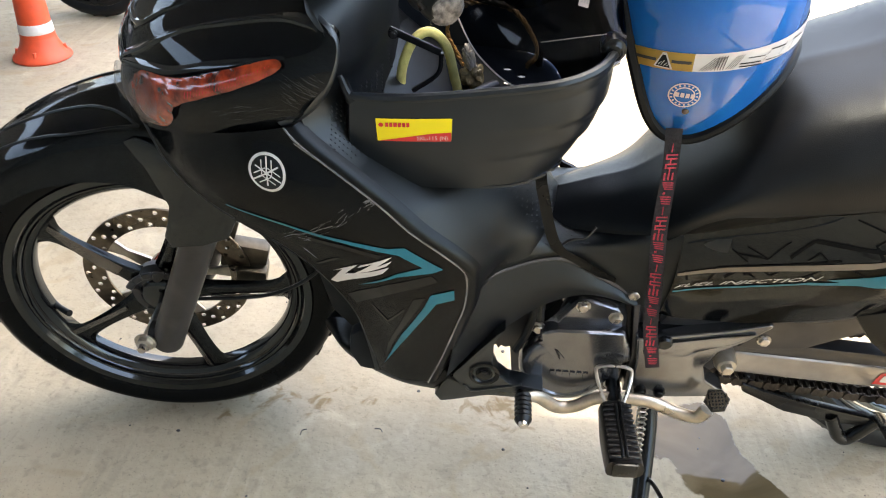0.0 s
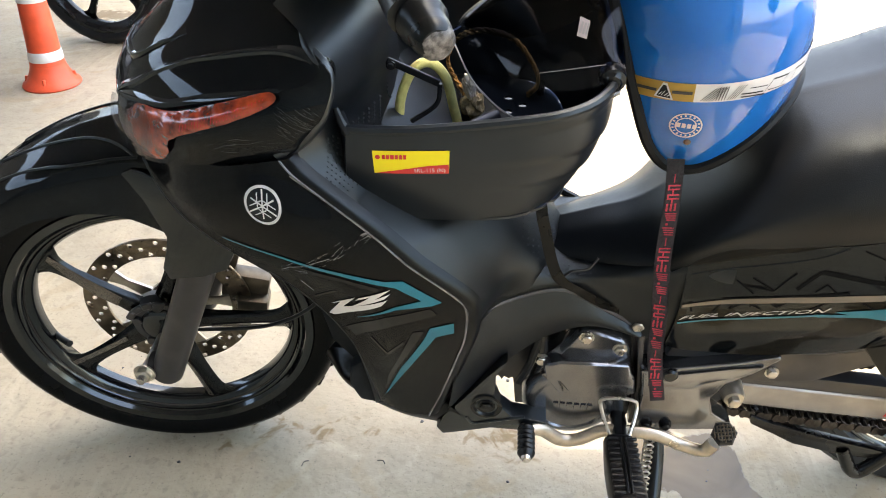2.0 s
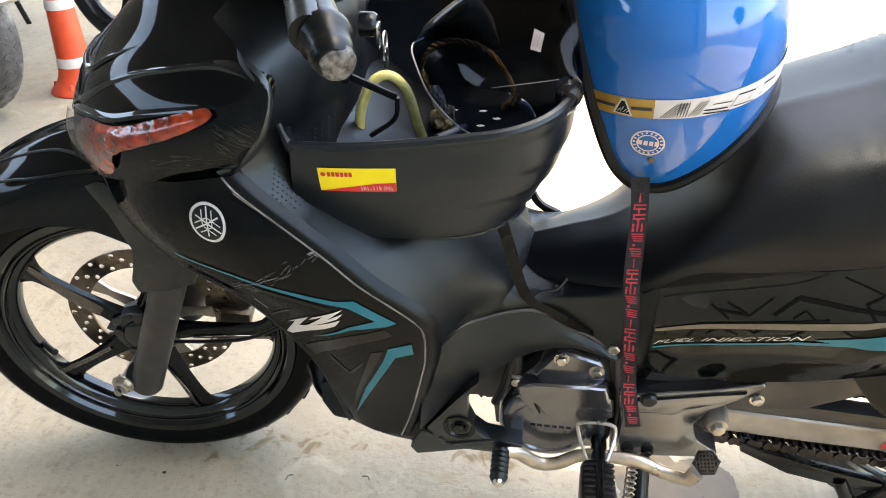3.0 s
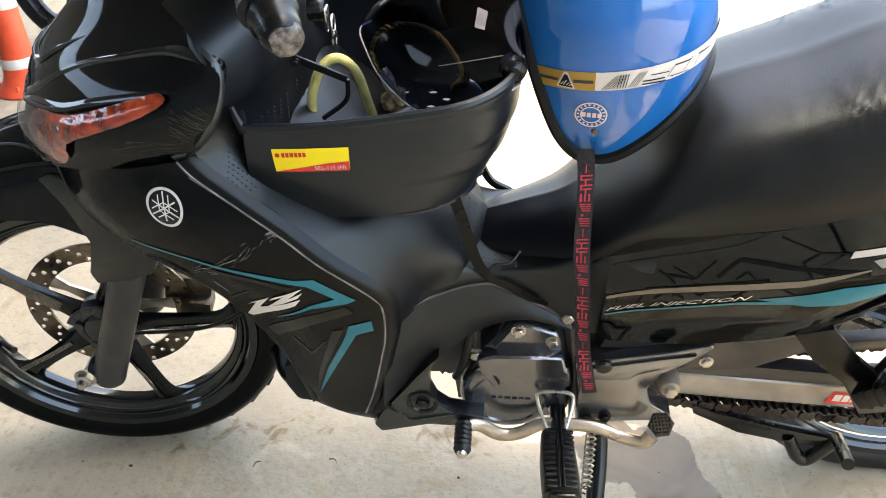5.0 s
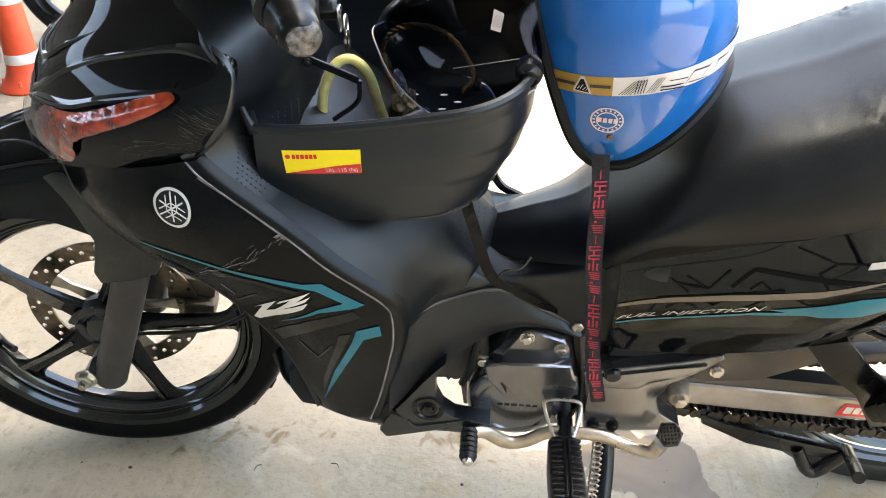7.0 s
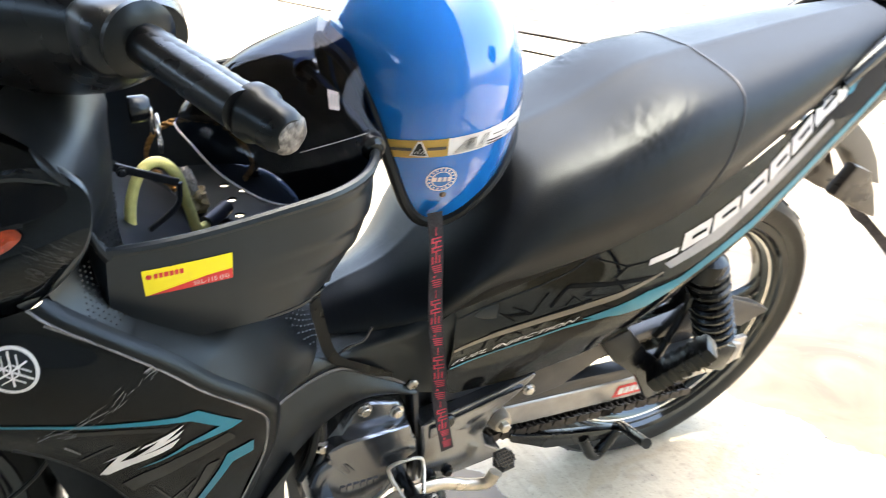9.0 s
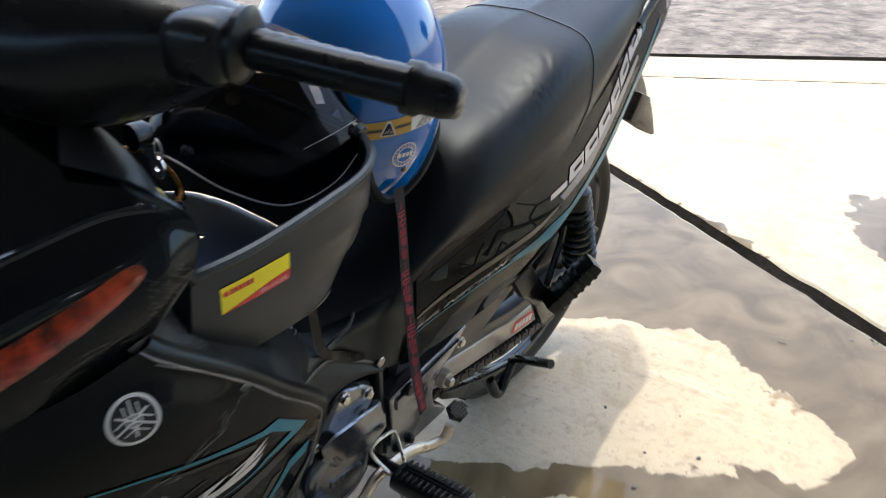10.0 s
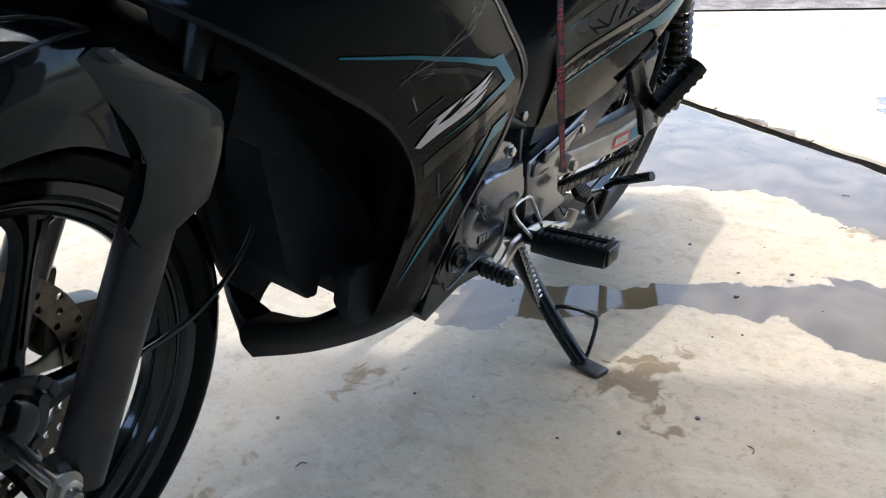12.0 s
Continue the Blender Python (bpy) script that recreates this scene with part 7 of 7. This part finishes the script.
while u > 0.365:
    for hgt, kind in ((0.011, "line"), (0.0095, "box"), (0.0095, "box"), (0.0095, "turn"), (0.011, "comb"), (0.003, "dot"), (0.012, "comb")):
        c = min(strap_c, key=lambda p: abs(p.z - (u - hgt / 2)))
        w, z0 = 0.0066, u - hgt
        if kind == "line":
            marks.append(bar_poly(c.x, u, c.x, z0, 0.0013))
        elif kind == "dot":
            marks.append([(c.x - 0.004, u), (c.x - 0.001, u), (c.x - 0.001, z0), (c.x - 0.004, z0)])
        elif kind == "comb":
            for q in range(4):
                z1 = u - hgt * q / 4
                marks.append([(c.x - w + 0.001 * q, z1), (c.x + w, z1 - 0.0008), (c.x + w, z1 - 0.0022), (c.x - w + 0.001 * q, z1 - 0.0016)])
        else:
            for q in range(2 if kind == "box" else 3):
                if kind == "box":
                    za = u - hgt * 0.5 * q
                    marks += [[(c.x - w, za), (c.x + w, za), (c.x + w, za - 0.0019), (c.x - w, za - 0.0019)], [(c.x - w + 0.0052 * q, za), (c.x - w + 0.0052 * q + 0.0017, za), (c.x - w + 0.0052 * q + 0.0017, za - 0.0066), (c.x - w + 0.0052 * q, za - 0.0066)]]
                else:
                    xa = c.x - w + 0.7 * w * q
                    marks.append([(xa, u), (xa + 0.0022, u), (xa + 0.0022, z0), (xa, z0)])
        u -= hgt + 0.0022
part("strap_mark", decal(marks, stp, -1, 0.0008, 0), REDW, strap, "plain red woven bars")

# ---- things in the basket ----
lock = thing("cable_lock", "pale yellow-green sleeved cable lock looped in the basket", "bike lock", bike_m)
part("sleeve", tube([(0.415, -0.045, 0.652), (0.408, -0.045, 0.67), (0.410, -0.042, 0.715), (0.424, -0.034, 0.748), (0.443, -0.027, 0.755), (0.461, -0.023, 0.735), (0.471, -0.02, 0.69), (0.478, -0.012, 0.66), (0.49, 0.0, 0.654)], 0.0058, 12, 70), LOCK, lock)
part("lock_body", tube([(0.49, 0.0, 0.656), (0.52, 0.03, 0.656)], 0.0095, 12, smooth=False), DARK, lock)
rope = thing("rope", "orange-brown braided rope loop in the basket", "rope", bike_m)
rp_c = spline([(0.475, 0.10, 0.65), (0.455, 0.128, 0.67), (0.452, 0.133, 0.69), (0.468, 0.130, 0.717), (0.50, 0.125, 0.728), (0.54, 0.12, 0.718), (0.568, 0.118, 0.68), (0.572, 0.11, 0.66), (0.56, 0.10, 0.65)], 120)
for q in range(2):
    part("strand", tube([p + Vector((0, math.cos(i * 0.8 + q * 3.14), math.sin(i * 0.8 + q * 3.14))) * 0.0022 for i, p in enumerate(rp_c)], 0.0026, 6, len(rp_c), smooth=False), ROPE, rope)
cloth = bmesh.new()
bmesh.ops.create_icosphere(cloth, subdivisions=4, radius=1.0)
for v in cloth.verts:
    d = 1 + 0.4 * noise.noise(v.co * 1.6) + 0.1 * math.sin(9 * v.co.x + 6 * noise.noise(v.co * 2))
    v.co = Vector((0.490 + v.co.x * 0.016 * d, 0.055 + v.co.y * 0.02 * d, max(0.6455, 0.658 + v.co.z * 0.014 * d)))
rag = part("rag", cloth, CLOTH)
rag.matrix_world = bike_m
tagged(rag, "crumpled stained brown rag", "rag")
scrap = bmesh.new()
bmesh.ops.create_icosphere(scrap, subdivisions=4, radius=1.0)
for v in scrap.verts:
    d = 1 + 0.3 * noise.noise(v.co * 1.9 + Vector((3, 0, 0))) + 0.12 * math.sin(11 * v.co.y + 7 * noise.noise(v.co * 2))
    v.co = Vector((0.484 + v.co.x * 0.008 * d - v.co.z * 0.004, 0.052 + v.co.y * 0.010 * d, 0.684 + v.co.z * 0.017 * d))
scrap_ob = part("rag", scrap, PALECLOTH)
scrap_ob.matrix_world = bike_m
tagged(scrap_ob, "small crumpled off-white cloth on the brown rag", "rag")

# ---- traffic cone ----
cone = thing("traffic_cone", "orange traffic cone with two white reflective bands", "traffic cone", pose(-1.112, 1.725, 0))
part("base", lathe([(0, 0.0), (0.097, 0.0), (0.101, 0.005), (0.098, 0.014), (0.084, 0.026), (0.071, 0.046), (0.063, 0.066), (0.058, 0.085), (0, 0.085)], 40, "z"), CONE, cone)
part("body", lathe([(0.06, 0.08), (0.056, 0.11), (0.03, 0.70), (0.022, 0.72), (0, 0.72)], 40, "z"), CONE, cone)
for z in (0.095, 0.30, 0.52):
    k = 0.0585 - (z - 0.08) * 0.0442
    part("band", lathe([(k + 0.0005, z), (k + 0.0018, z + 0.002), (k - 0.0006, z + 0.033), (k - 0.002, z + 0.035)], 40, "z"), BAND, cone, "white reflective band")
for a in (3.6, 4.9, 0.4):
    part("lug", tube([(math.cos(a) * 0.082, math.sin(a) * 0.082, 0.02), (math.cos(a) * 0.078, math.sin(a) * 0.078, 0.042)], 0.006, 8, smooth=False), CONE, cone)


# ---- motorcycles parked behind ----
def parked_bike(m, label, body_mat, tyre_mat, rim_mat, face_mat, group):
    b = thing("parked_motorcycle", label, "motorcycle", m, group)
    wheel("front_wheel", b, pose(0, 0, 0.286), 0.286, 0.08, tyre_mat, rim_mat, face_mat, 5, 0.1)
    wheel("rear_wheel", b, pose(1.24, 0, 0.29), 0.29, 0.1, tyre_mat, rim_mat, face_mat, 5, 0.5)
    for s2 in (-1, 1):
        part("fork_leg", tube([(0.0, s2 * 0.085, 0.286), (0.22, s2 * 0.085, 0.78)], 0.022, 12, smooth=False), BLACKM, b)
        part("swingarm", prism([(0.80, 0.33), (1.26, 0.31), (1.26, 0.27), (0.80, 0.285)], s2 * 0.08, s2 * 0.1, 0.004), BLACKM, b)
    part("front_mudguard", loft([[(-0.25, -0.05, 0.45), (-0.26, 0, 0.47)], [(-0.05, -0.07, 0.60), (-0.05, 0, 0.63)], [(0.2, -0.07, 0.55), (0.21, 0, 0.58)]], 20, 8, 0.003, mirror=True), body_mat, b)
    part("body", loft([[(0.08, -0.05, 0.80), (0.12, -0.02, 0.95), (0.12, 0, 0.97)], [(0.25, -0.16, 0.62), (0.30, -0.1, 0.88), (0.30, 0, 0.92)], [(0.5, -0.12, 0.30), (0.52, -0.1, 0.55), (0.52, 0, 0.60)], [(0.8, -0.12, 0.38), (0.82, -0.12, 0.60), (0.82, 0, 0.66)], [(1.2, -0.11, 0.58), (1.22, -0.1, 0.70), (1.22, 0, 0.74)], [(1.45, -0.06, 0.76), (1.46, -0.04, 0.80), (1.46, 0, 0.82)]], 40, 16, mirror=True), body_mat, b)
    part("seat", loft([[(0.62, -0.1, 0.63), (0.63, -0.06, 0.67), (0.63, 0, 0.68)], [(1.0, -0.14, 0.67), (1.0, -0.1, 0.76), (1.0, 0, 0.78)], [(1.4, -0.07, 0.78), (1.4, -0.05, 0.85), (1.4, 0, 0.86)]], 24, 12, mirror=True), VINYL, b)
    part("engine", prism([(0.42, 0.24), (0.60, 0.40), (0.84, 0.38), (0.86, 0.24), (0.66, 0.2)], -0.09, 0.09, 0.015), SILVER, b)
    part("handlebar", tube([(0.36, -0.33, 0.96), (0.30, -0.2, 0.98), (0.28, 0, 0.95), (0.30, 0.2, 0.98), (0.36, 0.33, 0.96)], 0.014, 10), BLACKM, b)
    pl = prism([(1.46, 0.70), (1.52, 0.64), (1.60, 0.42), (1.56, 0.40), (1.46, 0.56)], -0.055, 0.055, 0.006)
    part("rear_mudguard", pl, GREYP, b, "grey rear mudguard")
    part("reflector", box((0.012, 0.085, 0.035), pose(1.602, 0, 0.47, 0, -20, 0), 0.004), REDLENS, b, "red rear reflector")
    part("side_stand", tube([(0.68, -0.08, 0.21), (0.73, -0.2, 0.0)], 0.012, 10, smooth=False), BLACKM, b)
    return b


parked_bike(pose(-1.10, 2.22, 0, 0, 0, 172), "dark parked motorcycle with silver-edged cast wheels", GLOSS, RUBBER, BLACKM, ALLOY, "motorcycles parked behind")
parked_bike(pose(-2.56, 1.84, 0, 0, 0, -17), "silver-grey parked motorcycle with dusty tyres and a red reflector", GREYP, DUSTY, BLACKM, ALLOY, "motorcycles parked behind")
cb = box((0.32, 0.26, 0.02), pose(-0.95, 2.95, 0.012, 0, 0, 25), 0.002)
card = part("cardboard", cb, CARD)
tagged(card, "flattened brown cardboard piece on the floor", "cardboard")

# ---- small litter on the concrete ----
lit = bmesh.new()
rnd = random.Random(21)
for i in range(150):
    x, y = rnd.uniform(-0.3, 2.1), rnd.uniform(-0.9, 0.9)
    s = 0.0012 + 0.0035 * rnd.random() ** 3
    g = bmesh.new()
    bmesh.ops.create_icosphere(g, subdivisions=1, radius=s)
    for v in g.verts:
        v.co = Vector((v.co.x * rnd.uniform(0.7, 1.6), v.co.y, v.co.z * 0.6)) 
    g.transform(pose(x, y, s * 0.35, 0, 0, rnd.uniform(0, 360)))
    join(lit, g)
for i in range(8):
    x, y, a = rnd.uniform(0.2, 1.9), rnd.uniform(-0.8, 0.1), rnd.uniform(0, 6.28)
    tube([(x, y, 0.002), (x + 0.008 * math.cos(a), y + 0.008 * math.sin(a), 0.003), (x + 0.016 * math.cos(a + 0.5), y + 0.016 * math.sin(a + 0.5), 0.002)], 0.0009, 5, 8, bm=lit)
tagged(part("grit", lit, DARK), "dark grit and dry leaf bits on the concrete", "litter", kind="stuff")
